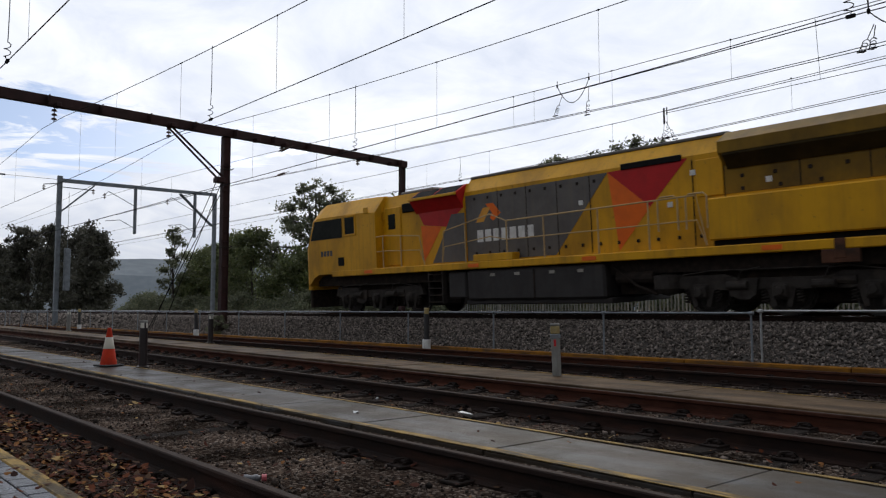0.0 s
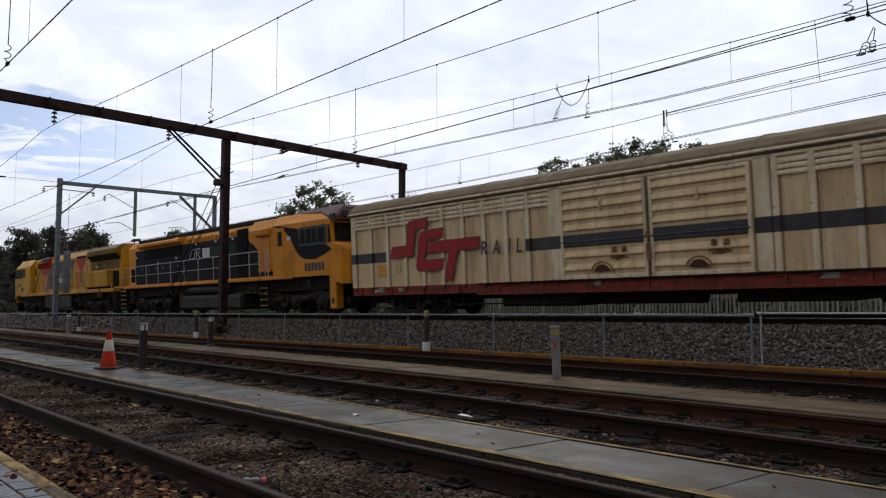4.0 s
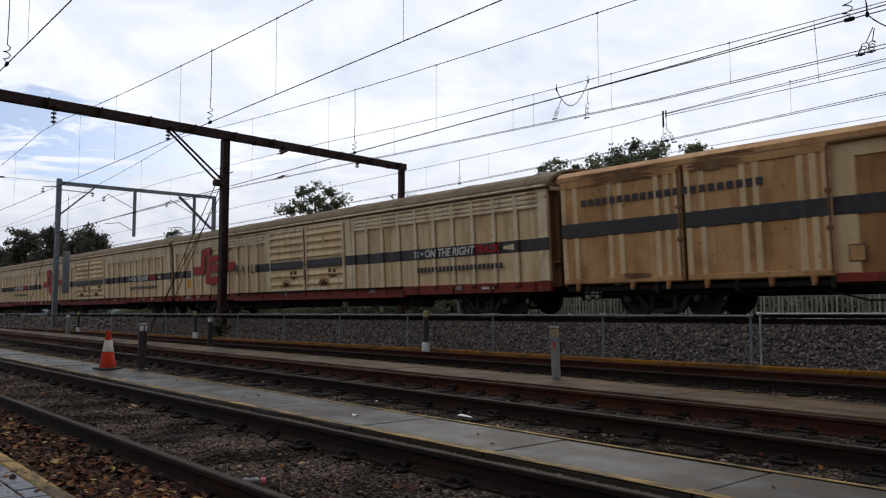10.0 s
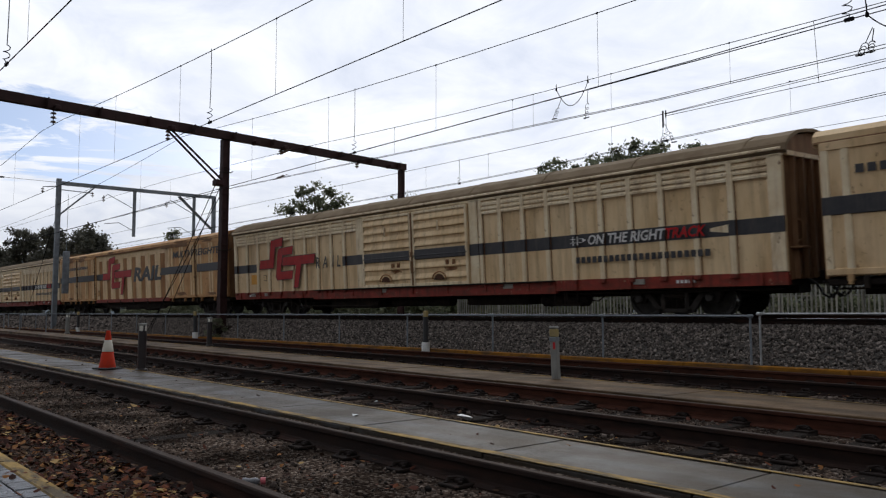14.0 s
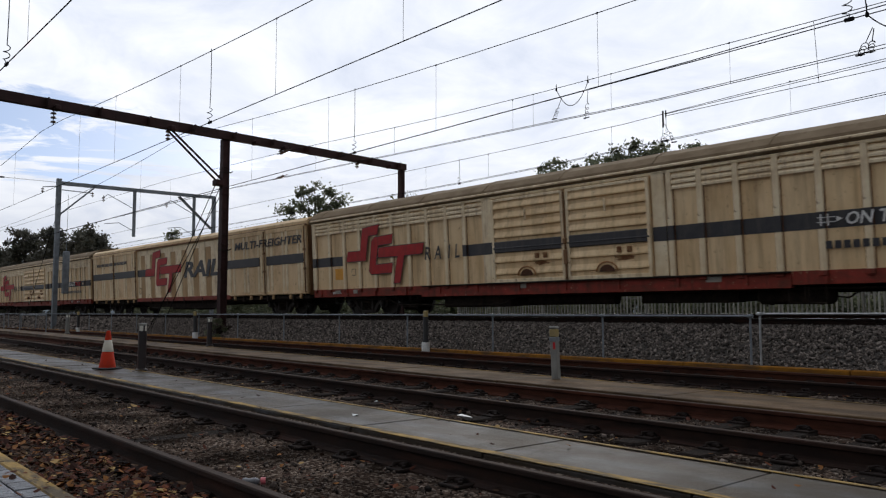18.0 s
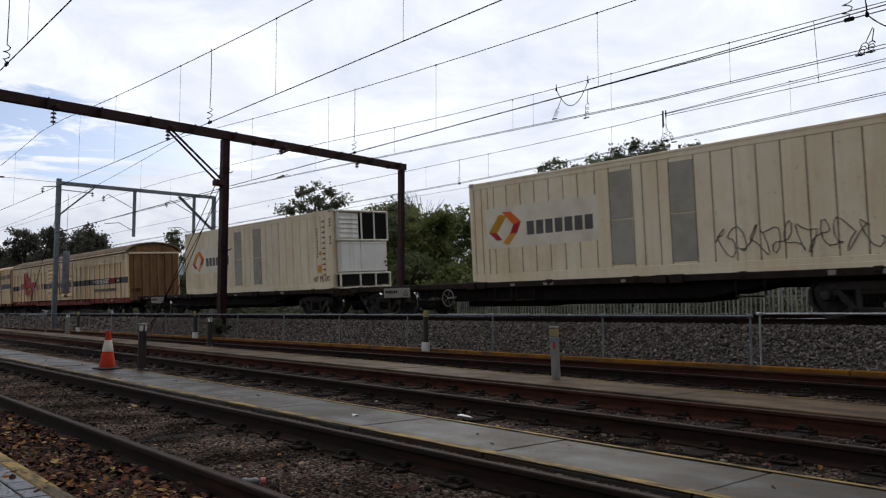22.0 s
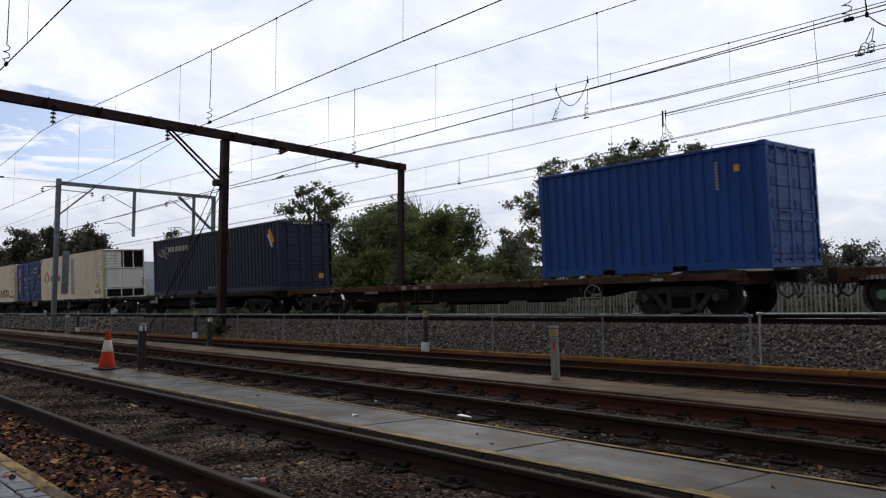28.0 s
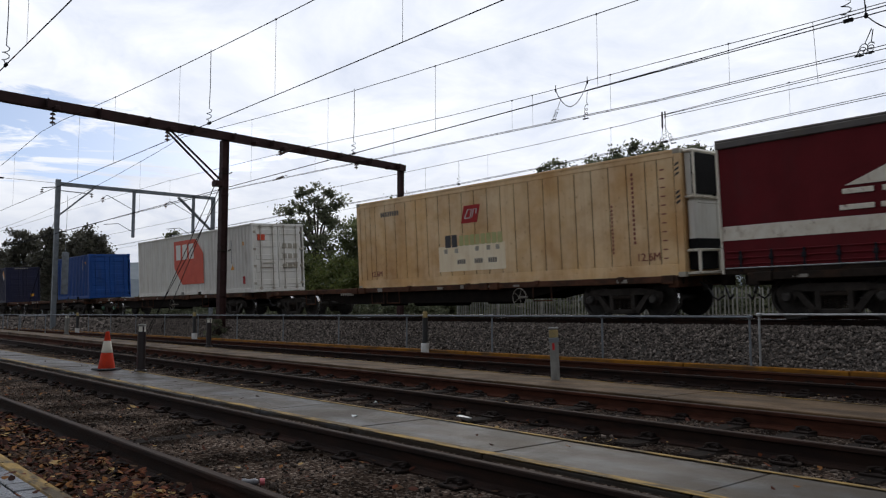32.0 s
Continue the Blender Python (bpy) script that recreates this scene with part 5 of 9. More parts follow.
def grass_clump(name, x0, x1, y0, y1, zb, h0, h1, n, mat, label, seed):
    g = np.random.default_rng(seed)
    px, py = g.uniform(x0, x1, n), g.uniform(y0, y1, n)
    hh = g.uniform(h0, h1, n) * (0.75 + 0.3 * np.sin(px * 1.3) * np.sin(py * 0.9 + 1))
    lean = g.normal(size=(n, 2)) * 0.22
    w = g.uniform(0.012, 0.03, n)
    ang = g.uniform(0, math.pi, n)
    dx, dy = np.cos(ang) * w, np.sin(ang) * w
    zb = np.full(n, zb)
    rows = []
    for f, wf in ((0, 1.0), (0.55, 0.8), (1.0, 0.1)):
        cx, cy, cz = px + lean[:, 0] * hh * f * f, py + lean[:, 1] * hh * f * f, zb + hh * f * (1 - 0.12 * f)
        rows += [np.stack([cx - dx * wf, cy - dy * wf, cz], 1), np.stack([cx + dx * wf, cy + dy * wf, cz], 1)]
    v = np.stack(rows, 1).reshape(-1, 3)
    k = np.arange(n)[:, None] * 6
    f = np.vstack([k + [0, 1, 3, 2], k + [2, 3, 5, 4]])
    me = bpy.data.meshes.new(name)
    me.from_pydata(v.tolist(), [], f.tolist())
    me.materials.append(mat)
    return tagged(new(name, me), label, "grass", kind="stuff")


mound = Build()
for i in range(13):
    for j in range(7):
        mound.v.append((-22 + i * 2.4, 38.5 + j * 2.5, -0.1 + 2.9 * max(0, 1 - abs(i - 7) / 6.5) * max(0, 1 - abs(j - 3) / 3.2)))
mound.f = [(i * 7 + j, (i + 1) * 7 + j, (i + 1) * 7 + j + 1, i * 7 + j + 1) for i in range(12) for j in range(6)]
solid("mound", mound, M["field"], "grassy rise behind the palisade", kind="structure")
grass_clump("tall_grass", -18.2, -4.0, 41.5, 45.5, 1.0, 1.0, 1.9, 5000, M["reed"], "tall dry green grass on a rise behind the fence", 8)
for i in range(6):
    tree("bush", -19.0 + 2.1 * i, 40.5 + 0.6 * math.sin(i * 2.0), 3.7 + 0.35 * math.sin(i * 1.7), 1.9, "straggly grey-green bush on the grassy rise", M["leaf_gum"], 180 + i, 6500, 0.15, 0.05, z0=0.7, low=0.04, clump=0.42, lobes=26, category="bush", group="bushes on the grassy rise")
grass_clump("tall_grass", -33.0, -6.0, 25.4, 29.5, 0.0, 0.4, 1.0, 6000, M["reed"], "rough grass along the palisade fence", 9)
grass_clump("tall_grass", -75.0, -31.0, 25.0, 29.5, 0.0, 0.5, 1.3, 7000, M["reed"], "rough grass and weeds beside the far track", 10)
tree("bush", -28.15, 13.70, 0.85, 0.45, "low dark weed growing at the portal foot", M["leaf_dark"], 91, 1400, 0.06, 0.015, z0=-0.05, low=0.06, clump=0.09, lobes=9, category="bush")

# far wooded ridge, its pale blue-grey colour painted to carry distance haze
ridge = Build()
NR = 160
for i in range(NR + 1):
    a = math.pi * (-0.15 + 1.3 * i / NR)
    for k, (r, f) in enumerate(((760, 0.0), (820, 0.55), (900, 0.92), (980, 1.0), (1150, 0.8))):
        p = Vector((math.cos(a) * r, math.sin(a) * r, 0))
        hh = 60 + 10 * noise.noise(p * 0.0035) + 7 * noise.noise(p * 0.013) + 3.5 * noise.noise(p * 0.06)
        ridge.v.append((p.x, p.y, hh * f - 1 if k else -2))
ridge.f = [(i * 5 + k, (i + 1) * 5 + k, (i + 1) * 5 + k + 1, i * 5 + k + 1) for i in range(NR) for k in range(4)]
solid("hills", ridge, M["hill"], "low wooded hills on the horizon, haze painted into their colour", kind="structure")
# ---------------------------------------------------------------- the train; each vehicle in its own space: x along it, -y towards the yard, z over the rail
TRAIN = []


def side(x, z, y, lean=0):
    """Pose of writing on a wall that faces the yard."""
    return pose(x, y, z, 90, 0, 0)


def flat(name, pts, y, mat, parent, label="", t=0.004):
    """A painted shape, from corners (x, z), on a wall that faces the yard at y."""
    return part(name, Build().prism([(x, z) for x, z in pts], y - t, y, axis=1), mat, parent, label)


def bars(name, x, z, length, height, n, mat, parent, y, label, gap=0.3, t=0.003):
    """Writing that stays as plain bars; large ones are parts of their own."""
    w = length / n
    if height >= 0.2:
        for i in range(n):
            part("name_bar", Build().box(x + i * w, x + (i + 1 - gap) * w, y - t, y, z, z + height), mat, parent, label)
        return
    b = Build()
    for i in range(n):
        b.box(x + i * w, x + (i + 1 - gap) * w, y - t, y, z, z + height)
    part(name, b, mat, parent, label)["kind"] = "stuff"


def bars_up(name, x, z, width, height, n, mat, parent, y, label, gap=0.35):
    b = Build()
    h = height / n
    for i in range(n):
        b.box(x, x + width, y - 0.003, y, z + i * h, z + (i + 1 - gap) * h)
    part(name, b, mat, parent, label)["kind"] = "stuff"


def wheelset(parent, x, r=0.46):
    b = Build()
    for s in (-1, 1):
        b.lathe([(0.0, s * 0.80), (0.10, s * 0.82), (0.13, s * 0.78), (r - 0.10, s * 0.745), (r - 0.07, s * 0.80), (r, s * 0.80), (r + 0.004, s * 0.705), (r + 0.03, s * 0.695),
                 (r + 0.03, s * 0.670), (r - 0.07, s * 0.665), (0.12, s * 0.70), (0.085, s * 0.62), (0.085, 0.0)], (0, 0, 0), axis=1, n=24)
        for k in range(3):
            b.rod((0.06 * math.cos(k * 2.1), s * 1.09, 0.06 * math.sin(k * 2.1)), (0.06 * math.cos(k * 2.1), s * 1.12, 0.06 * math.sin(k * 2.1)), 0.015, 6)
        b.rod((0, s * 0.8, 0), (0, s * 1.09, 0), 0.085, 12)
    w = part("wheelset", b, M["steel_wheel"], parent, smooth=False)
    w.location = (x, 0, r)
    w.data.materials.append(M["tread"])
    for p in w.data.polygons:
        if p.index % 12 == 5 and 0.70 < abs(p.center.y) < 0.80 and math.hypot(p.center.x, p.center.z) > r - 0.02:
            p.material_index = 1
    return w


def bogie(parent, x, cap=None):
    """A three-piece freight bogie."""
    g = part("bogie", Build().box(x - 0.16, x + 0.16, -1.0, 1.0, 0.42, 0.70), M["grime"], parent)
    for s in (-1, 1):
        f = Build()
        y0, y1 = s * 0.93, s * 1.06
        y0, y1 = min(y0, y1), max(y0, y1)
        top = [(x - 1.13, 0.50), (x - 1.10, 0.64), (x - 0.85, 0.68), (x - 0.55, 0.73), (x + 0.55, 0.73), (x + 0.85, 0.68), (x + 1.10, 0.64), (x + 1.13, 0.50), (x + 1.02, 0.49), (x + 0.95, 0.56),
               (x + 0.72, 0.57), (x - 0.72, 0.57), (x - 0.95, 0.56), (x - 1.02, 0.49)]
        f.prism(top, y0, y1, axis=1)
        for e in (-1, 1):
            f.prism([(x + e * 0.80, 0.60), (x + e * 0.66, 0.60), (x + e * 0.28, 0.16), (x + e * 0.44, 0.14)], y0, y1, axis=1)
            f.cbox(x + e * 0.30 - 0.055, x + e * 0.30 + 0.055, y0 - 0.01, y1 + 0.01, 0.20, 0.60, 0.01)
            f.prism([(x + e * 0.73, 0.46), (x + e * 0.70, 0.60), (x + e * 1.12, 0.62), (x + e * 1.08, 0.40), (x + e * 1.02, 0.34), (x + e * 0.80, 0.34)], y0 + 0.02, y1 - 0.02, axis=1)
        f.cbox(x - 0.42, x + 0.42, y0, y1, 0.13, 0.23, 0.015)
        part("side_frame", f, M["bogie_grey"], g)
        sp = Build()
        for k in (-0.18, -0.06, 0.06, 0.18):
            pts = [(x + k + 0.045 * math.cos(a * 1.05), s * 0.99 + 0.045 * math.sin(a * 1.05), 0.23 + a * 0.0075) for a in range(34)]
            sp.tube(pts, 0.012, 4)
        sp.cbox(x - 0.27, x + 0.27, s * 1.0 - 0.09, s * 1.0 + 0.09, 0.47, 0.56, 0.02)
        part("spring_nest", sp, M["grime"], g)
    for e in (-0.89, 0.89):
        wheelset(g, x + e)
        part("axle_cap", Build().lathe([(0.0, -1.17), (0.07, -1.17), (0.10, -1.14), (0.11, -1.06), (0.0, -1.06)], (x + e, 0, 0.46), axis=1, n=14), cap or M["steel_wheel"], g)
    return g


def coupler(parent, x, d):
    """Automatic coupler with its hoses; d is the way it points."""
    b = Build()
    b.cbox(min(x, x + d * 0.32), max(x, x + d * 0.32), -0.09, 0.09, 0.76, 0.96, 0.02)
    b.prism([(x + d * 0.30, -0.13), (x + d * 0.48, -0.17), (x + d * 0.55, -0.06), (x + d * 0.45, 0.02), (x + d * 0.52, 0.12), (x + d * 0.38, 0.15), (x + d * 0.28, 0.12)], 0.72, 1.0, axis=2)
    part("coupler", b, M["grime"], parent)
    for y in (-0.42, 0.38):
        h = Build().tube([(x - d * 0.05, y, 0.82), (x + d * 0.12, y, 0.70), (x + d * 0.22, y * 0.9, 0.48), (x + d * 0.30, y * 0.7, 0.40), (x + d * 0.42, y * 0.5, 0.50)], 0.026, 6)
        part("brake_hose", h, M["black"], parent)


def handwheel(parent, x, z, y=-1.42, r=0.24):
    b = Build()
    b.tube([(x + r * math.cos(a * math.tau / 20), y, z + r * math.sin(a * math.tau / 20)) for a in range(21)], 0.011, 6)
    for k in range(5):
        b.rod((x, y, z), (x + r * math.cos(k * math.tau / 5), y, z + r * math.sin(k * math.tau / 5)), 0.007, 5)
    b.rod((x, y - 0.02, z), (x, y + 0.3, z), 0.03, 8)
    part("handbrake_wheel", b, M["plate_grey"], parent, "pale spoked handbrake wheel")


def grown(pts, d):
    """A shape's corners moved outwards by d."""
    area = sum(p[0] * q[1] - q[0] * p[1] for p, q in zip(pts, pts[1:] + pts[:1]))
    sg, out = (1 if area > 0 else -1), []
    for i, p in enumerate(pts):
        o, q = Vector(pts[i - 1]), Vector(pts[(i + 1) % len(pts)])
        u, w = (Vector(p) - o).normalized(), (q - Vector(p)).normalized()
        nrm = (Vector((u.y, -u.x)) + Vector((w.y, -w.x))) * sg
        nrm = nrm / max(0.35, nrm.length_squared / 2)
        out.append((p[0] + nrm.x * d, p[1] + nrm.y * d))
    return out


def red_emblem(parent, x, k, y, h=1.0, dz=0.0):
    """The interlocked red shapes on a van's side, each with a dark edge and a pale gap to the next."""
    def q(pts):
        return [(x + a * k, 2.05 + dz + (b - 2.05) * h) for a, b in pts]
    shapes = ([(0, 1.98), (0.1, 2.33), (0.86, 2.33), (1.04, 3.12), (1.98, 3.20), (1.90, 2.86), (1.36, 2.84), (1.16, 1.98)],
              [(1.36, 1.60), (1.55, 2.62), (1.70, 2.76), (2.74, 2.80), (2.68, 2.50), (1.92, 2.47), (1.74, 1.80), (2.70, 1.82), (2.62, 1.50), (1.46, 1.48)],
              [(1.90, 2.05), (1.96, 2.38), (4.36, 2.40), (4.26, 2.06), (3.34, 2.05), (3.06, 1.14), (2.74, 1.14), (2.98, 2.04)])
    for i, pts in enumerate(shapes):
        e = flat("red_emblem", q(pts), y - 0.004 * i - 0.003, M["logo_red"], parent)
        flat("emblem_edge", grown(q(pts), 0.022), y - 0.004 * i, M["stripe"], e, "dark painted edge", t=0.003)


def stain(parent, x, z, w, h, y, seed, mat="rust_patch", label="brown rust stain"):
    """An uneven patch of rust on a side that faces the yard."""
    rnd = random.Random(seed)
    pts = []
    for k in range(34):
        r = rnd.uniform(0.5, 1.0)
        c_, s_ = math.cos(k * math.tau / 34), math.sin(k * math.tau / 34)
        pts.append((x + math.copysign(abs(c_) ** 0.6, c_) * w * r, z + math.copysign(abs(s_) ** 0.6, s_) * h * r))
    flat("rust_stain", pts, y, M[mat], parent, label, t=0.003)


def tank(parent, x0, x1, y, z, r):
    """A ribbed reservoir with its straps and pipe."""
    b = Build().lathe([(0.0, x0), (r * 0.7, x0 + 0.03), (r, x0 + 0.10), (r, x1 - 0.10), (r * 0.7, x1 - 0.03), (0.0, x1)], (0, y, z), axis=0, n=16)
    for x in (x0 + 0.3, x1 - 0.3):
        b.lathe([(r, x - 0.03), (r + 0.012, x - 0.03), (r + 0.012, x + 0.03), (r, x + 0.03)], (0, y, z), axis=0, n=16)
    part("reservoir", b.tube([(x1 - 0.1, y, z), (x1 + 0.2, y, z - 0.05), (x1 + 0.5, y + 0.1, z + 0.15)], 0.018, 5), M["grime"], parent)


# ---- bogie vans with louvred sides
def louvre_van():
    t = thing("louvre_van", pose(0, 0, 0), "weathered cream bogie van with louvred sides, black stripe and red sill", "freight wagon", "cream vans in the train")
    L, W = 22.86, 1.40
    u = part("underframe", Build().cbox(0.05, L - 0.05, -1.39, 1.42, 0.68, 0.80, 0.02).box(0.3, L - 0.3, -0.3, 0.3, 0.5, 0.7).cbox(6.5, 9.2, -1.1, -0.2, 0.30, 0.66, 0.03).cbox(13.2, 15.6, -0.9, 0.5, 0.34, 0.66, 0.03)
             .rod((9.6, -0.7, 0.48), (12.4, -0.7, 0.48), 0.16, 12), M["grime"], t)
    part("sill", Build().box(0.0, L, -W - 0.035, -W + 0.1, 0.70, 0.965).box(5.9, 17.0, -W - 0.055, -W + 0.1, 0.64, 0.90), M["sill_red"], u, "faded red side sill")
    part("door_track", Build().cbox(6.0, 17.0, -W - 0.14, -W - 0.03, 0.93, 0.97, 0.01), M["deck_dark"], u)
    for k in range(15):
        x = 0.5 + k * 1.56
        part("sill_bracket", Build().prism([(x - 0.035, 0.95), (x + 0.035, 0.95), (x + 0.03, 0.72), (x - 0.03, 0.72)], -W - 0.085, -W - 0.03, axis=1), M["sill_red"], u)
    for x, w in ((1.35, 0.30), (2.42, 0.22), (9.9, 0.20), (15.2, 0.35), (19.3, 0.30)):
        part("label_plate", Build().cbox(x, x + w, -W - 0.062, -W - 0.03, 0.80, 0.92, 0.004), M["plate_grey"], u, "small pale label plate")
    part("brake_pipe", Build().tube([(0.2, -1.2, 0.62), (3.9, -1.2, 0.58), (4.6, -1.25, 0.40), (9.0, -1.25, 0.38), (9.6, -1.2, 0.60), (L - 0.2, -1.2, 0.62)], 0.022, 5), M["grime"], u)
    for x in (4.9, 5.3, 16.9, 17.3):
        part("step_stirrup", Build().tube([(x, -1.38, 0.68), (x, -1.38, 0.34), (x + 0.32, -1.38, 0.34), (x + 0.32, -1.38, 0.68)], 0.014, 5), M["grime"], u)
    tank(u, 16.0, 17.6, -0.8, 0.46, 0.17)
    part("side_wall", Build().box(0.0, L, -W, -W + 0.06, 0.9, 3.40), M["cream"], t)
    part("side_wall", Build().box(0.0, L, W - 0.06, W, 0.7, 3.40), M["cream"], t)
    for x, d in ((0.0, 1), (L, -1)):
        e = part("end_wall", Build().prism([(-W + 0.06, 0.8), (W - 0.06, 0.8), (W - 0.06, 3.40), (0.9, 3.72), (0, 3.83), (-0.9, 3.72), (-W + 0.06, 3.40)], min(x, x + d * 0.06), max(x, x + d * 0.06)), M["end_brown"], t)
        for y in (-1.05, -0.62, -0.2, 0.2, 0.62, 1.05):
            part("end_post", Build().prism([(x, y - 0.07), (x, y + 0.07), (x - d * 0.085, y + 0.035), (x - d * 0.085, y - 0.035)], 0.82, 3.28, axis=2), M["end_brown"], e)
        part("end_rail", Build().box(min(x, x - d * 0.09), max(x, x - d * 0.09), -1.36, 1.36, 3.27, 3.36), M["cream_bar"], e)
        part("end_step", Build().cbox(min(x, x - d * 0.22), max(x, x - d * 0.22), -1.25, -0.75, 1.42, 1.46, 0.008).tube([(x - d * 0.02, -1.1, 1.5), (x - d * 0.2, -1.1, 1.62), (x - d * 0.2, -1.1, 1.95), (x - d * 0.02, -1.1, 2.05)], 0.014, 5), M["end_brown"], e)
    arc = [(-1.50, 3.36), (-1.46, 3.50), (-1.25, 3.67), (-0.9, 3.80), (-0.45, 3.875), (0, 3.90), (0.45, 3.875), (0.9, 3.80), (1.25, 3.67), (1.46, 3.50), (1.50, 3.36)]
    inner = [(y * 0.96, z - 0.06) for y, z in arc[::-1]]
    r = part("roof", Build().prism(arc + inner, -0.12, L + 0.12), M["roof"], t)
    for k in range(9):
        part("roof_seam", Build().prism([(y * 1.004, z + 0.012) for y, z in arc] + [(y, z - 0.02) for y, z in arc[::-1]], 0.6 + k * 2.68, 0.66 + k * 2.68), M["roof"], r)
    part("gutter", Build().cbox(-0.02, L + 0.02, -1.52, -1.40, 3.37, 3.43, 0.012).cbox(-0.02, L + 0.02, -1.46, -1.38, 3.24, 3.31, 0.012), M["cream_bar"], r)
    posts = [0.16, 1.05, 1.92, 2.80, 3.66, 4.52, 5.38, 6.22, 7.06, 7.84] + [14.42, 15.15, 15.97, 16.80, 17.63, 18.46, 19.28, 20.11, 20.94, 21.76]
    post_m = Build().cbox(-0.070, 0.070, -0.060, 0.02, 0.93, 3.26, 0.015).mesh("rib", M["cream_bar"])
    # rust-brown strips paint the shadow lines and grime along both rib edges
    shade_line_m = Build().box(-0.092, -0.068, -0.006, 0.01, 0.97, 3.24).box(0.068, 0.092, -0.006, 0.01, 0.97, 3.24).mesh("rusty_seam", M["rust_patch"])
    foot_m = Build().cbox(-0.085, 0.085, -0.100, 0.0, 0.86, 0.96, 0.012).mesh("rib_foot", M["sill_red"])
    for x in posts:
        p = new("rib", post_m)
        p.parent, p.location = t, (x, -W, 0)
        for nm, me in (("rusty_seam", shade_line_m), ("rib_foot", foot_m)):
            q = new(nm, me)
            q.parent, q.location = p, (0, 0, 0)
    plates = ((0.0, 0.12), (22.56, 22.86), (8.58, 8.97), (13.98, 14.32))
    for x0, x1 in plates:
        part("corner_plate", Build().cbox(x0, x1, -W - 0.06, -W + 0.01, 0.97, 3.30, 0.012), M["cream_bar"], t)
    spans = list(zip(posts[:9], posts[1:10])) + [(7.84, 8.66)] + list(zip(posts[10:-1], posts[11:])) + [(21.76, 22.62)]
    for a, b_ in spans:
        for k in range(3):
            z = 2.90 + k * 0.118
            part("louvre", Build().prism([(-W - 0.002, z + 0.01), (-W - 0.054, z - 0.03), (-W - 0.057, z + 0.02), (-W - 0.002, z + 0.092)], a + 0.072, b_ - 0.072), M["cream_bar"], t)
    for x0, x1 in ((9.00, 11.48), (11.56, 13.95)):
        d = part("sliding_door", Build().box(x0, x1, -W - 0.085, -W - 0.005, 0.96, 3.22), M["cream"], t)
        part("door_frame", Build().cbox(x0, x0 + 0.09, -W - 0.13, -W - 0.07, 0.96, 3.22, 0.012).cbox(x1 - 0.09, x1, -W - 0.13, -W - 0.07, 0.96, 3.22, 0.012)
             .cbox(x0, x1, -W - 0.12, -W - 0.07, 3.14, 3.22, 0.012).cbox(x0, x1, -W - 0.12, -W - 0.07, 0.96, 1.06, 0.012), M["cream_bar"], d)
        for z in (1.24, 1.56, 2.22, 2.48, 2.74, 3.00):
            part("door_rib", Build().prism([(-W - 0.084, z - 0.08), (-W - 0.135, z - 0.055), (-W - 0.135, z - 0.02), (-W - 0.084, z + 0.10)], x0 + 0.09, x1 - 0.09), M["cream"], d)
        part("door_stripe", Build().cbox(x0 + 0.03, x1 - 0.03, -W - 0.128, -W - 0.085, 1.76, 2.06, 0.03).cbox(x0 + 0.03, x1 - 0.03, -W - 0.142, -W - 0.10, 1.86, 1.90, 0.01), M["stripe"], d, "black band across the door")
        xm = (x0 + x1) / 2
        part("door_handle", Build().cbox(xm - 0.025, xm + 0.025, -W - 0.17, -W - 0.12, 2.56, 2.86, 0.01), M["cream_bar"], d)
        for dx in (-0.02, 0.26):
            part("lock_plate", Build().cbox(xm + dx + 0.30, xm + dx + 0.43, -W - 0.155, -W - 0.12, 1.56, 1.70, 0.01), M["rust_patch"], d, "rusty latch")
        arch = [(xm - 0.02 + 0.30 * math.cos(a_ * math.pi / 12), 1.14 + 0.22 * math.sin(a_ * math.pi / 12)) for a_ in range(13)]
        part("lift_arch", Build().tube([(x_, -W - 0.14, z_) for x_, z_ in arch], 0.022, 6), M["recess_brown"], d, "arched lifting pocket")
        flat("arch_recess", [(x_ * 0.72 + (xm - 0.02) * 0.28, 1.13 + (z_ - 1.14) * 0.75) for x_, z_ in arch], -W - 0.137, M["deck_brown"], d, "rusty dark recess")
        stain(d, xm + 0.45, 1.46, 0.30, 0.10, -W - 0.087, int(x0 * 10))
    part("lock_gear", Build().rod((11.52, -W - 0.13, 1.0), (11.52, -W - 0.13, 3.15), 0.02, 6).cbox(11.46, 11.58, -W - 0.16, -W - 0.10, 1.36, 1.72, 0.01).cbox(11.47, 11.57, -W - 0.17, -W - 0.10, 1.86, 2.0, 0.01), M["end_brown"], t, "rusty door locking gear")
    for x0, x1 in ((0.0, 1.92), (7.76, 9.02), (13.96, 22.86)):
        b = Build()
        b.box(x0, x1, -W - 0.005, -W + 0.01, 1.75, 2.07)
        for x in posts:
            if x0 < x < x1:
                b.box(x - 0.073, x + 0.073, -W - 0.064, -W, 1.75, 2.07)
        for p0, p1 in plates:
            if p0 >= x0 - 0.1 and p1 <= x1 + 0.1:
                b.box(p0, p1, -W - 0.064, -W, 1.75, 2.07)
        part("stripe", b, M["stripe"], t, "black painted stripe")
    red_emblem(t, 2.10, 0.92, -W - 0.061, 0.92, -0.12)
    for ch, x in (("R", 6.10), ("A", 6.56), ("I", 7.13), ("L", 7.42)):
        letters("lettering", ch, 0.40, M["stripe"], t, side(x, 1.74, -W - 0.064), wide=0.78, shear=0.18, bold=0.006)
    letters("lettering", "ON THE RIGHT", 0.235, M["white"], t, side(18.06, 1.80, -W - 0.069), wide=0.94, shear=0.22, bold=0.006)
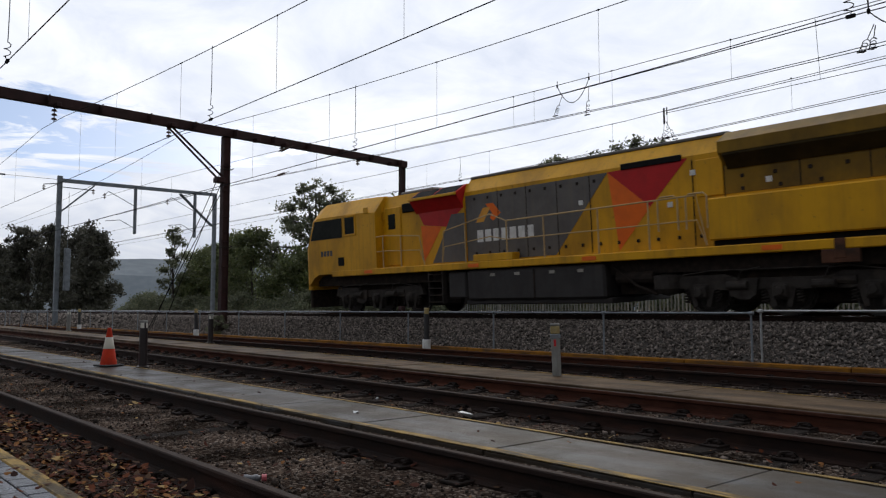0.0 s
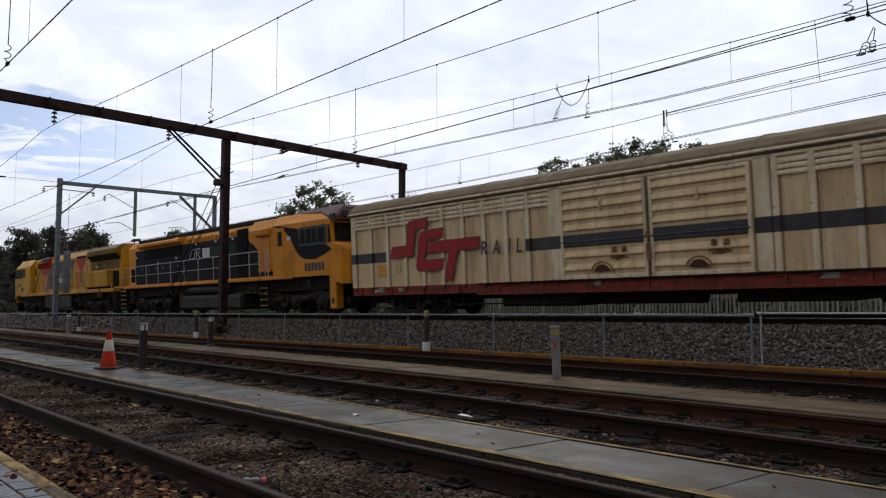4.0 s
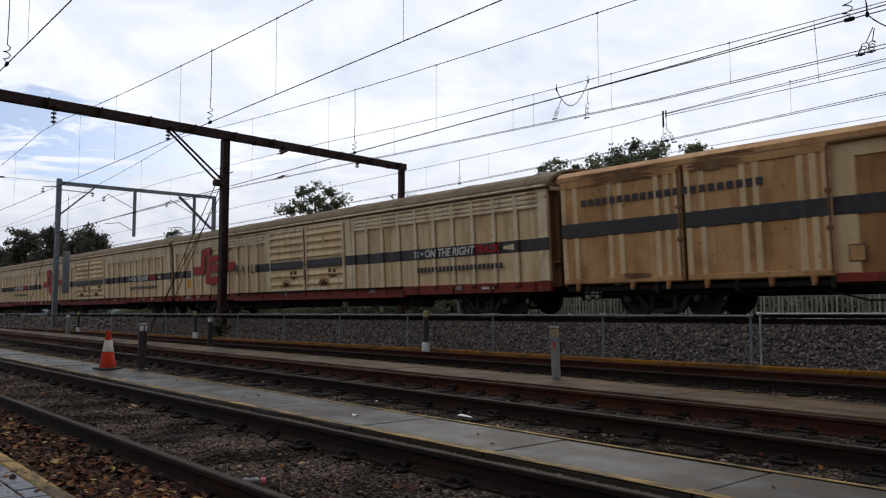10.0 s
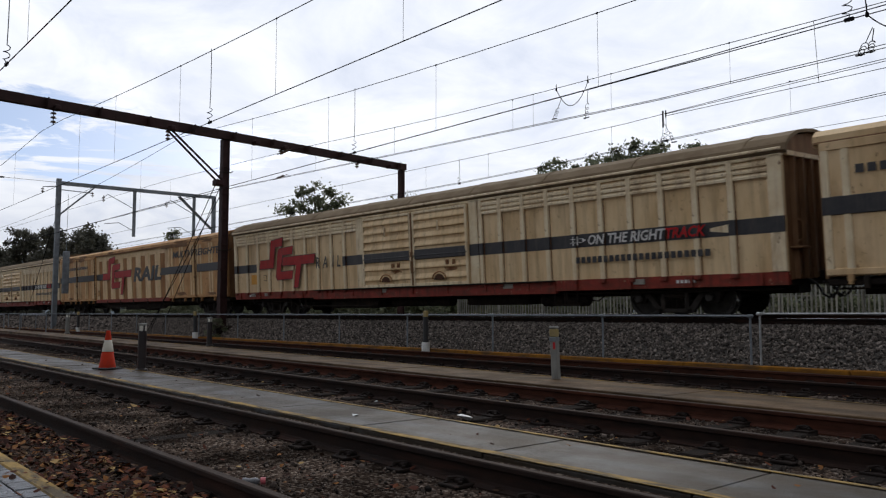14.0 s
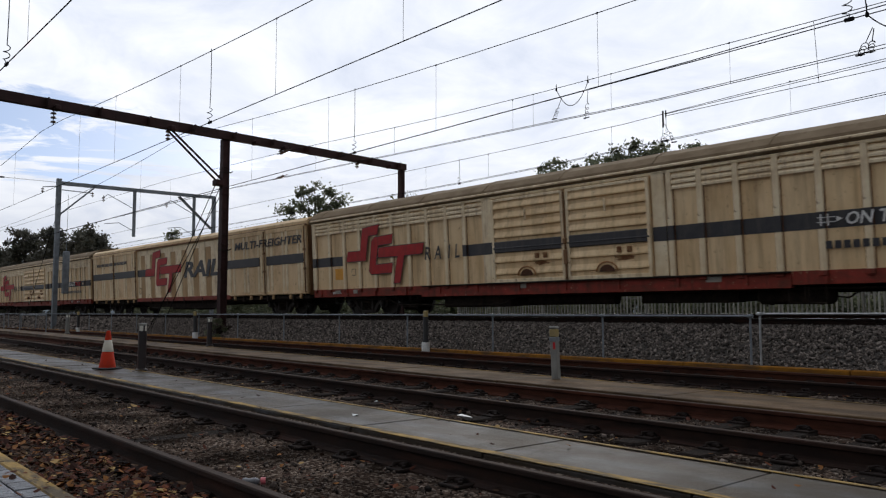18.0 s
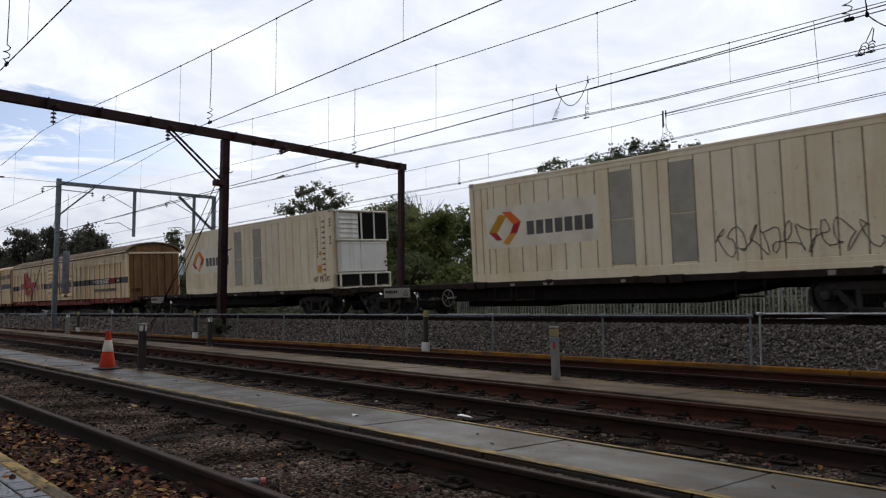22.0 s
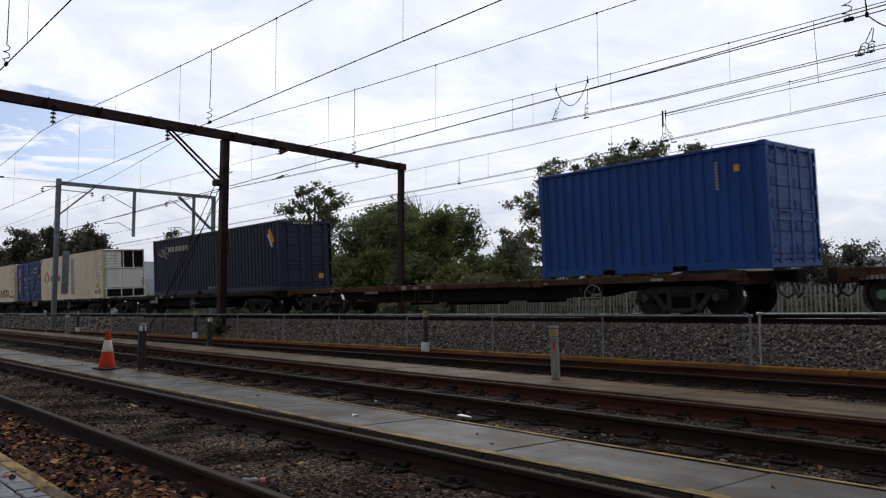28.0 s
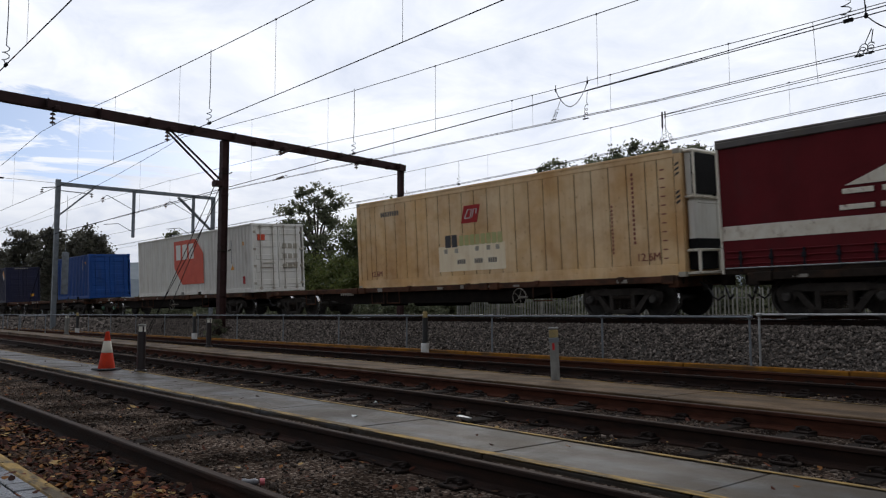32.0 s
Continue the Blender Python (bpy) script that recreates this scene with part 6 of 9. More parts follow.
    letters("lettering", "TRACK", 0.235, M["loco_red"], t, side(20.18, 1.80, -W - 0.069), wide=0.92, shear=0.22, bold=0.006)
    part("track_mark", Build().box(17.56, 17.90, -W - 0.070, -W - 0.06, 1.95, 1.965).box(17.56, 17.90, -W - 0.070, -W - 0.06, 1.86, 1.875).box(17.62, 17.65, -W - 0.070, -W - 0.06, 1.80, 2.02).box(17.75, 17.78, -W - 0.070, -W - 0.06, 1.80, 2.02)
         .prism([(17.92, 1.86), (17.92, 1.97), (18.03, 1.915)], -W - 0.070, -W - 0.06, axis=1), M["white"], t)
    flat("arrow_mark", [(21.25, 1.87), (21.25, 1.94), (21.72, 2.00), (21.72, 1.81)], -W - 0.006, M["cream_bar"], t)
    bars("lettering_bars", 17.7, 1.36, 3.6, 0.15, 22, M["stripe"], t, -W - 0.062, "plain dark line of writing")
    flat("notice", [(1.32, 1.28), (1.32, 1.66), (1.84, 1.66), (1.84, 1.28)], -W - 0.003, M["amber"], t, "small orange notice")
    flat("notice", [(2.30, 1.40), (2.30, 1.62), (2.52, 1.62), (2.52, 1.40)], -W - 0.003, M["stripe"], t)
    flat("notice", [(2.315, 1.415), (2.315, 1.605), (2.505, 1.605), (2.505, 1.415)], -W - 0.006, M["cream"], t)
    bars("number_bars", 1.2, 0.80, 0.5, 0.07, 5, M["white"], t, -W - 0.038, "small white number bars")
    bars("number_bars", 20.4, 0.80, 0.5, 0.07, 5, M["white"], t, -W - 0.038, "small white number bars")
    for x in (2.6, 20.1):
        bogie(t, x)
    coupler(t, 0.0, -1)
    coupler(t, L, 1)
    return t


van = louvre_van()
STARTS = [18.88] + [18.6 + 23.29 * i for i in range(1, 7)]
for i in (0, 1, 2, 4, 6):
    v = van if i == 0 else copy_thing(van, pose(0, 0, 0))
    TRAIN.append((v, STARTS[i]))


# ---- long-door vans: recessed panels between broad flat ribs
def panel_van(main, rib, label):
    t = thing("panel_van", pose(0, 0, 0), label, "freight wagon", "cream vans in the train")
    L, W = 22.70, 1.42
    u = part("underframe", Build().cbox(0.05, L - 0.05, -1.40, 1.40, 0.66, 0.78, 0.02).box(0.3, L - 0.3, -0.3, 0.3, 0.45, 0.68).prism([(6.4, 0.66), (7.6, 0.42), (15.2, 0.42), (16.4, 0.66)], -1.2, -1.05, axis=1).cbox(9.5, 11.5, -0.9, 0.6, 0.30, 0.6, 0.03), M["grime"], t)
    part("sill", Build().cbox(6.5, 16.7, -W - 0.04, -W + 0.1, 0.72, 0.90, 0.012), M["sill_red"], u, "faded red side sill")
    # the darker tone goes on the set-back wall, its creases and the door feet
    recess = M["recess_brown"] if main == M["cream_rusty"] else M["recess_pale"]
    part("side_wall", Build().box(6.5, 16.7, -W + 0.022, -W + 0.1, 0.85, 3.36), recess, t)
    part("side_wall", Build().box(0.0, L, W - 0.06, W, 0.7, 3.40), main, t)
    for x, d in ((0.0, 1), (L, -1)):
        e = part("end_wall", Build().prism([(-W + 0.06, 0.8), (W - 0.06, 0.8), (W - 0.06, 3.40), (1.1, 3.58), (-1.1, 3.58), (-W + 0.06, 3.40)], min(x, x + d * 0.06), max(x, x + d * 0.06)), M["end_brown"], t)
        for y in (-0.9, -0.3, 0.3, 0.9):
            part("end_post", Build().cbox(min(x, x - d * 0.07), max(x, x - d * 0.07), y - 0.05, y + 0.05, 0.85, 3.4, 0.01), M["end_brown"], e)
    arc = [(-1.47, 3.36), (-1.47, 3.50), (-1.30, 3.62), (-0.7, 3.70), (0, 3.73), (0.7, 3.70), (1.30, 3.62), (1.47, 3.50), (1.47, 3.36)]
    r = part("roof", Build().prism(arc + [(y * 0.95, z - 0.07) for y, z in arc[::-1]], -0.05, L + 0.05), main, t, "roof in the same weathered cream")
    part("roof_edge", Build().cbox(-0.03, L + 0.03, -1.50, -1.42, 3.33, 3.39, 0.012), M["end_brown"], r, "rusty roof edge")
    part("top_band", Build().box(6.5, 16.7, -W - 0.0, -W + 0.06, 3.05, 3.36), rib, t)
    xs = [6.62 + 1.235 * i for i in range(9)]
    for x in xs:
        part("rib", Build().prism([(x - 0.335, -W + 0.024), (x - 0.31, -W - 0.005), (x + 0.31, -W - 0.005), (x + 0.335, -W + 0.024)], 0.88, 3.06, axis=2), rib, t)
    for a, b_ in zip(xs[:-1], xs[1:]):
        m = (a + b_) / 2
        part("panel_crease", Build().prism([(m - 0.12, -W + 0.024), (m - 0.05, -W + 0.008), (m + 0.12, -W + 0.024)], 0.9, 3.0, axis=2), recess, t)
    for x0, x1 in ((0.05, 3.38), (3.46, 6.52), (16.72, 19.74), (19.82, L - 0.05)):
        d = part("plug_door", Build().cbox(x0, x1, -W - 0.06, -W + 0.06, 0.84, 3.40, 0.025), main, t)
        w = x1 - x0
        for f in (0.03, 0.14, 0.44, 0.53, 0.82, 0.90, 0.975):
            part("stiffener", Build().prism([(x0 + f * w - 0.075, -W - 0.058), (x0 + f * w - 0.06, -W - 0.084), (x0 + f * w + 0.06, -W - 0.084), (x0 + f * w + 0.075, -W - 0.058)], 0.95, 3.22, axis=2), rib, d)
        part("door_rail", Build().cbox(x0 + 0.02, x1 - 0.02, -W - 0.088, -W - 0.05, 0.86, 0.98, 0.01).cbox(x0 + 0.02, x1 - 0.02, -W - 0.088, -W - 0.05, 3.20, 3.36, 0.01), main, d)
        part("door_stripe", Build().cbox(x0 + 0.01, x1 - (0.45 if 17 < x1 < 20 else 0.15 if x1 > 22 else 0.01), -W - 0.090, -W - 0.05, 1.98, 2.33, 0.012), M["stripe"], d, "black band across the door")
        for xf in (x0 + 0.45, x0 + 0.60 * w, x1 - 0.40):
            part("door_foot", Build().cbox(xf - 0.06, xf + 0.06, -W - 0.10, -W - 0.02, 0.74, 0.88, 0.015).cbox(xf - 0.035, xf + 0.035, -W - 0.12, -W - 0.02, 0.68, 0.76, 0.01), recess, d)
        part("door_bar", Build().rod((x1 - 0.03, -W - 0.11, 0.9), (x1 - 0.03, -W - 0.11, 3.3), 0.024, 8).cbox(x1 - 0.10, x1 + 0.02, -W - 0.14, -W - 0.08, 1.72, 1.80, 0.01).cbox(x1 - 0.10, x1 + 0.02, -W - 0.14, -W - 0.08, 2.42, 2.50, 0.01), M["end_brown"], d, "rusty locking bar")
    part("stripe", Build().box(6.52, 7.62, -W - 0.009, -W, 1.98, 2.33), M["stripe"], t, "black painted stripe")
    part("stripe", Build().prism([(15.55, 1.98), (15.75, 2.33), (16.7, 2.33), (16.7, 1.98)], -W - 0.009, -W, axis=1), M["stripe"], t, "black painted stripe")
    red_emblem(t, 7.55, 1.0, -W - 0.010)
    letters("lettering", "RAIL", 0.70, M["stripe"], t, side(12.05, 1.80, -W - 0.008), wide=1.84, shear=0.22, bold=0.035)
    letters("lettering", "MULTI-FREIGHTER", 0.30, M["stripe"], t, side(17.25, 2.72, -W - 0.090), wide=1.53, shear=0.22, bold=0.008)
    bars("lettering_bars", 0.7, 2.72, 4.6, 0.16, 22, M["stripe"], t, -W - 0.088, "plain dark line of writing")
    if main == M["cream_rusty"]:
        for k, (x, z, w, h) in enumerate(((1.9, 3.30, 1.0, 0.13), (4.2, 3.28, 0.7, 0.13), (16.9, 3.30, 1.1, 0.10), (18.3, 3.30, 0.9, 0.13), (21.0, 3.32, 0.6, 0.08), (2.2, 1.0, 0.5, 0.08), (18.2, 1.05, 0.6, 0.10), (21.3, 1.0, 0.5, 0.08))):
            stain(t, x, z, w, h, -W - 0.089, 300 + k, "end_brown")
        for k, (x, w) in enumerate(((1.6, 1.3), (4.4, 0.8), (18.2, 0.8), (20.3, 1.1), (9.0, 0.5))):
            stain(t, x, 3.445, w, 0.055, -1.471, 330 + k, "end_brown")
    for k in range(12):
        x = 0.7 + k * 1.9
        part("sill_bracket", Build().cbox(x, x + 0.10, -W - 0.05, -W + 0.02, 0.60, 0.84, 0.01), M["grime"], u)
    part("brake_pipe", Build().tube([(0.2, -1.2, 0.60), (6.2, -1.2, 0.58), (7.0, -1.28, 0.38), (15.6, -1.28, 0.38), (16.4, -1.2, 0.6), (L - 0.2, -1.2, 0.6)], 0.022, 5), M["grime"], u)
    tank(u, 12.2, 13.9, -0.85, 0.44, 0.17)
    flat("notice", [(6.75, 1.10), (6.75, 1.42), (7.05, 1.42), (7.05, 1.10)], -W - 0.008, M["stripe"], t)
    flat("notice", [(6.77, 1.12), (6.77, 1.40), (7.03, 1.40), (7.03, 1.12)], -W - 0.011, main, t)
    for x in (2.55, 20.2):
        bogie(t, x)
    coupler(t, 0.0, -1)
    coupler(t, L, 1)
    return t


TRAIN.append((panel_van(M["cream_rusty"], M["cream_pale"], "rust-stained cream panel van with black stripe and red emblem"), STARTS[3]))
TRAIN.append((panel_van(M["cream_pale"], M["cream_bar"], "pale cream panel van with black stripe and red emblem"), STARTS[5] + 0.25))


# ---- container flats
def flat_wagon(sill, label, plates=(), wheel=None, well=True):
    t = thing("container_flat", pose(0, 0, 0), label, "flat wagon", "container flats in the train")
    L, z1 = 18.3, 0.98
    part("side_sill", Build().prism([(0.1, 0.98), (0.1, 0.80), (3.4, 0.78), (5.2, 0.46), (13.1, 0.46), (14.9, 0.78), (L - 0.1, 0.80), (L - 0.1, 0.98)], -1.10, -1.00, axis=1), M["sill_black"], t)
    part("side_sill", Build().prism([(0.1, 0.98), (0.1, 0.80), (3.4, 0.78), (5.2, 0.46), (13.1, 0.46), (14.9, 0.78), (L - 0.1, 0.80), (L - 0.1, 0.98)], 1.00, 1.10, axis=1), M["sill_black"], t)
    part("edge_beam", Build().cbox(0.1, L - 0.1, -1.26, -1.14, 0.83, 0.985, 0.012), sill, t)
    part("edge_beam", Build().cbox(0.1, L - 0.1, 1.14, 1.26, 0.83, 0.985, 0.012), sill, t)
    part("centre_sill", Build().box(0.1, L - 0.1, -0.22, 0.22, 0.62, 0.94), M["sill_black"], t)
    for i in range(12):
        x = 0.7 + i * (L - 1.4) / 11
        part("cross_beam", Build().box(x - 0.09, x + 0.09, -1.15, 1.15, 0.84, 0.96), sill, t)
    for x in (0.1, L - 0.35):
        part("headstock", Build().cbox(x, x + 0.25, -1.28, 1.28, 0.72, 0.99, 0.02), sill, t)
    for x in (0.3, 5.9, 6.3, 12.0, 12.4, L - 0.5):
        part("twistlock_seat", Build().cbox(x, x + 0.32, -1.33, -1.05, 0.80, 1.0, 0.015), sill, t)
    part("brake_gear", Build().rod((8.0, -0.2, 0.5), (10.4, -0.2, 0.5), 0.17, 12).cbox(6.4, 7.2, -0.5, 0.1, 0.36, 0.6, 0.03).tube([(3.4, -0.9, 0.72), (5.2, -0.95, 0.62), (11.5, -0.95, 0.60), (14.2, -0.9, 0.72)], 0.02, 5)
         .cbox(10.9, 12.0, 0.1, 0.6, 0.36, 0.6, 0.03), M["sill_black"], t)
    part("ladder", Build().rod((4.0, -1.22, 0.84), (4.0, -1.22, 0.36), 0.015, 5).rod((4.4, -1.22, 0.84), (4.4, -1.22, 0.36), 0.015, 5).rod((4.0, -1.22, 0.40), (4.4, -1.22, 0.40), 0.015, 5), M["grime"], t)
    for x in (2.9, 6.9, 7.7, 13.9):
        part("stirrup", Build().tube([(x, -1.21, 0.86), (x, -1.21, 0.48), (x + 0.62, -1.21, 0.48), (x + 0.62, -1.21, 0.86)], 0.022, 6), sill, t)
    for k in range(7):
        x = 1.0 + k * 2.6
        part("deck_lug", Build().cbox(x, x + 0.16, -1.285, -1.15, 0.90, 1.005, 0.01).rod((x + 0.08, -1.29, 0.86), (x + 0.08, -1.29, 0.92), 0.02, 6), sill, t)
    if sill == M["deck_dark"]:
        part("equipment_box", Build().cbox(5.5, 8.6, -0.92, 0.92, 0.30, 0.62, 0.04).cbox(8.9, 12.9, -0.80, 0.92, 0.34, 0.62, 0.04), M["sill_black"], t)
    rusty = sill == M["deck_brown"]
    for x, n in plates if rusty else ():
        bars("number_bars", x, 0.76, n * 0.6, 0.08, 7, M["plate_grey"], t, -1.264, "pale number bars")
        part("label_plate", Build().cbox(x + n * 1.6, x + n * 1.6 + 0.24, -1.27, -1.25, 0.85, 0.97, 0.004), M["plate_grey"], t, "small pale label plate")
    for x, n in () if rusty else plates:
        part("number_plate", Build().cbox(x, x + n, -1.285, -1.25, 0.62, 0.92, 0.008), M["plate_grey"], t, "pale plate with number bars")
        bars("number_bars", x + 0.08, 0.76, n * 0.5, 0.09, 6, M["deck_dark"], t, -1.287, "number bars")
        flat("warning_triangle", [(x + n - 0.30, 0.68), (x + n - 0.06, 0.68), (x + n - 0.18, 0.88)], -1.286, M["black"], t)
        flat("warning_triangle", [(x + n - 0.25, 0.705), (x + n - 0.11, 0.705), (x + n - 0.18, 0.83)], -1.291, M["plate_grey"], t)
    rnd = random.Random(int(wheel * 10) if wheel else 3)
    for k in range(5):
        x, w = rnd.uniform(0.8, L - 1.2), rnd.uniform(0.12, 0.34)
        part("label_plate", Build().cbox(x, x + w, -1.266, -1.255, 0.86, 0.86 + rnd.uniform(0.05, 0.10), 0.002), M["plate_grey"], t, "small pale label plate")
    if wheel == 11.1:
        letters("lettering", "115 KPH", 0.085, M["text_brown"], t, side(3.92, 0.855, -1.264), "faded red lettering")
    if wheel:
        handwheel(t, wheel, 0.58)
    for x in (1.7, 16.55):
        bogie(t, x, M["axle_green"] if "underframe" not in label and sill == M["deck_brown"] and x < 3 and "half" not in label else None)
    coupler(t, 0.0, -1)
    coupler(t, L, 1)
    return t


BOGIE_AT = [183.75, 202.65, 221.55, 240.9, 260.0, 279.9, 299.5, 319.2]
WAGONS = [(M["deck_dark"], "grimy dark container flat wagon", ((1.9, 1.5),), None), (M["deck_dark"], "grimy dark container flat wagon", ((2.0, 1.3),), 5.2), (M["deck_dark"], "grimy dark container flat wagon", ((4.3, 1.2),), 12.8),
          (M["deck_dark"], "dark container flat wagon, partly empty", ((6.0, 0.9),), 11.2), (M["deck_brown"], "rusty brown container flat wagon, half empty", ((5.0, 1.2),), 14.4), (M["deck_brown"], "rusty brown container flat wagon", ((0.5, 1.0),), 11.1),
          (M["deck_brown"], "rusty brown container flat wagon with grimy underframe", ((5.2, 1.3),), 13.6), (M["deck_dark"], "grimy dark container flat wagon", ((3.6, 1.2),), None)]
for (sill, label, plates, wheel), at in zip(WAGONS, BOGIE_AT):
    TRAIN.append((flat_wagon(sill, label, plates, wheel), at - 1.7))


# ---- containers
def corrugated(x0, x1, z0, z1, y, d, period=0.278, depth=0.034):
    """A trapezoidal sheet along x; d is the way its face looks in y."""
    n = max(1, round((x1 - x0) / period))
    p = (x1 - x0) / n
    pts = []
    for i in range(n):
        a = x0 + i * p
        pts += [(a, y), (a + 0.32 * p, y), (a + 0.46 * p, y - d * depth), (a + 0.86 * p, y - d * depth)]
    pts.append((x1, y))
    back = y - d * (depth + 0.012)
    return Build().prism(pts + [(x1, back), (x0, back)], z0, z1, axis=2)


def castings(t, L, H, mat):
    c = Build().cbox(0, 0.178, 0, 0.162, 0, 0.118, 0.012).mesh("corner_casting", mat)
    for x in (0, L - 0.178):
        for y in (-1.222, 1.06):
            for z in (0, H - 0.118 + 0.004):
                o = new("corner_casting", c)
                o.parent, o.location = t, (x, y, z)


def container_doors(t, L, H, mat, gear):
    """Two end doors with bars, handles and hinges, at the rear end."""
    for y0, y1 in ((-1.09, -0.008), (0.008, 1.09)):
        d = part("door", Build().cbox(L - 0.075, L - 0.03, y0, y1, 0.17, H - 0.13, 0.008), mat, t)
        for k in range(5):
            z = 0.40 + k * (H - 0.75) / 4
            part("door_ridge", Build().cbox(L - 0.035, L - 0.010, y0 + 0.06, y1 - 0.06, z - 0.11, z + 0.11, 0.015), mat, d)
        for y in (y0 + 0.26, y1 - 0.26):
            part("lock_bar", Build().rod((L + 0.015, y, 0.10), (L + 0.015, y, H - 0.06), 0.017, 8).cbox(L - 0.01, L + 0.03, y - 0.05, y + 0.05, 0.12, 0.20, 0.006).cbox(L - 0.01, L + 0.03, y - 0.05, y + 0.05, H - 0.18, H - 0.10, 0.006), gear, d)
        part("door_handle", Build().cbox(L + 0.01, L + 0.04, y0 + 0.22, y1 - 0.30, 0.98, 1.03, 0.008).cbox(L + 0.01, L + 0.04, y0 + 0.34, y1 - 0.18, 1.16, 1.20, 0.008), gear, d)
        side_y = y0 if y0 < -0.5 else y1
        for k in range(4):
            z = 0.36 + k * (H - 0.72) / 3
            part("hinge", Build().cbox(L - 0.06, L + 0.012, side_y - 0.06, side_y + 0.06, z - 0.05, z + 0.05, 0.006), gear, d)


def box_frame(t, L, H, mat, doors=True, pockets=()):
    for y in (-1.219, 1.159):
        part("top_rail", Build().cbox(0.17, L - 0.17, y, y + 0.06, H - 0.075, H - 0.012, 0.008), mat, t)
        b = Build()
        cuts = [0.17] + [q for p in pockets for q in (p, p + 0.36)] + [L - 0.17]
        for a, c in zip(cuts[::2], cuts[1::2]):
            b.cbox(a, c, y, y + 0.06, 0.012, 0.17, 0.008)
        b.box(0.17, L - 0.17, y + 0.005, y + 0.05, 0.13, 0.168)
        part("bottom_rail", b, mat, t)
        for x in (0.0, L - 0.16):
            part("corner_post", Build().cbox(x, x + 0.16, min(y, y + 0.06), y + 0.06 + (0.05 if y < 0 else 0), 0.11, H - 0.11, 0.01), mat, t)
    part("floor", Build().box(0.05, L - 0.08, -1.16, 1.16, 0.10, 0.16), M["deck_dark"], t)
    part("roof", Build().box(0.05, L - 0.05, -1.18, 1.18, H - 0.03, H - 0.006), mat, t)
    part("front_wall", Build().box(0.03, 0.07, -1.13, 1.13, 0.12, H - 0.08), mat, t)
    part("rear_header", Build().cbox(L - 0.16, L, -1.10, 1.10, H - 0.125, H - 0.012, 0.01), mat, t)
    part("rear_sill", Build().cbox(L - 0.16, L, -1.10, 1.10, 0.012, 0.16, 0.01), mat, t)
    if not doors:
        part("rear_wall", Build().box(L - 0.07, L - 0.03, -1.13, 1.13, 0.12, H - 0.08), mat, t)


def dry_box(name, L, H, mat, gear, label, pockets=()):
    t = thing(name, pose(0, 0, 0), label, "shipping container", "containers on the train")
    box_frame(t, L, H, mat, True, pockets)
    part("side_wall", corrugated(0.15, L - 0.15, 0.15, H - 0.06, -1.195, -1), mat, t)
    part("side_wall", corrugated(0.15, L - 0.15, 0.15, H - 0.06, 1.195, 1), mat, t)
    castings(t, L, H, mat)
    container_doors(t, L, H, mat, gear)
    return t


def put(t, start, z):
    """Sets the box on its wagon: all parts ride at the height of the deck."""
    for c in t.children:
        c.location.z += z
    TRAIN.append((t, start))


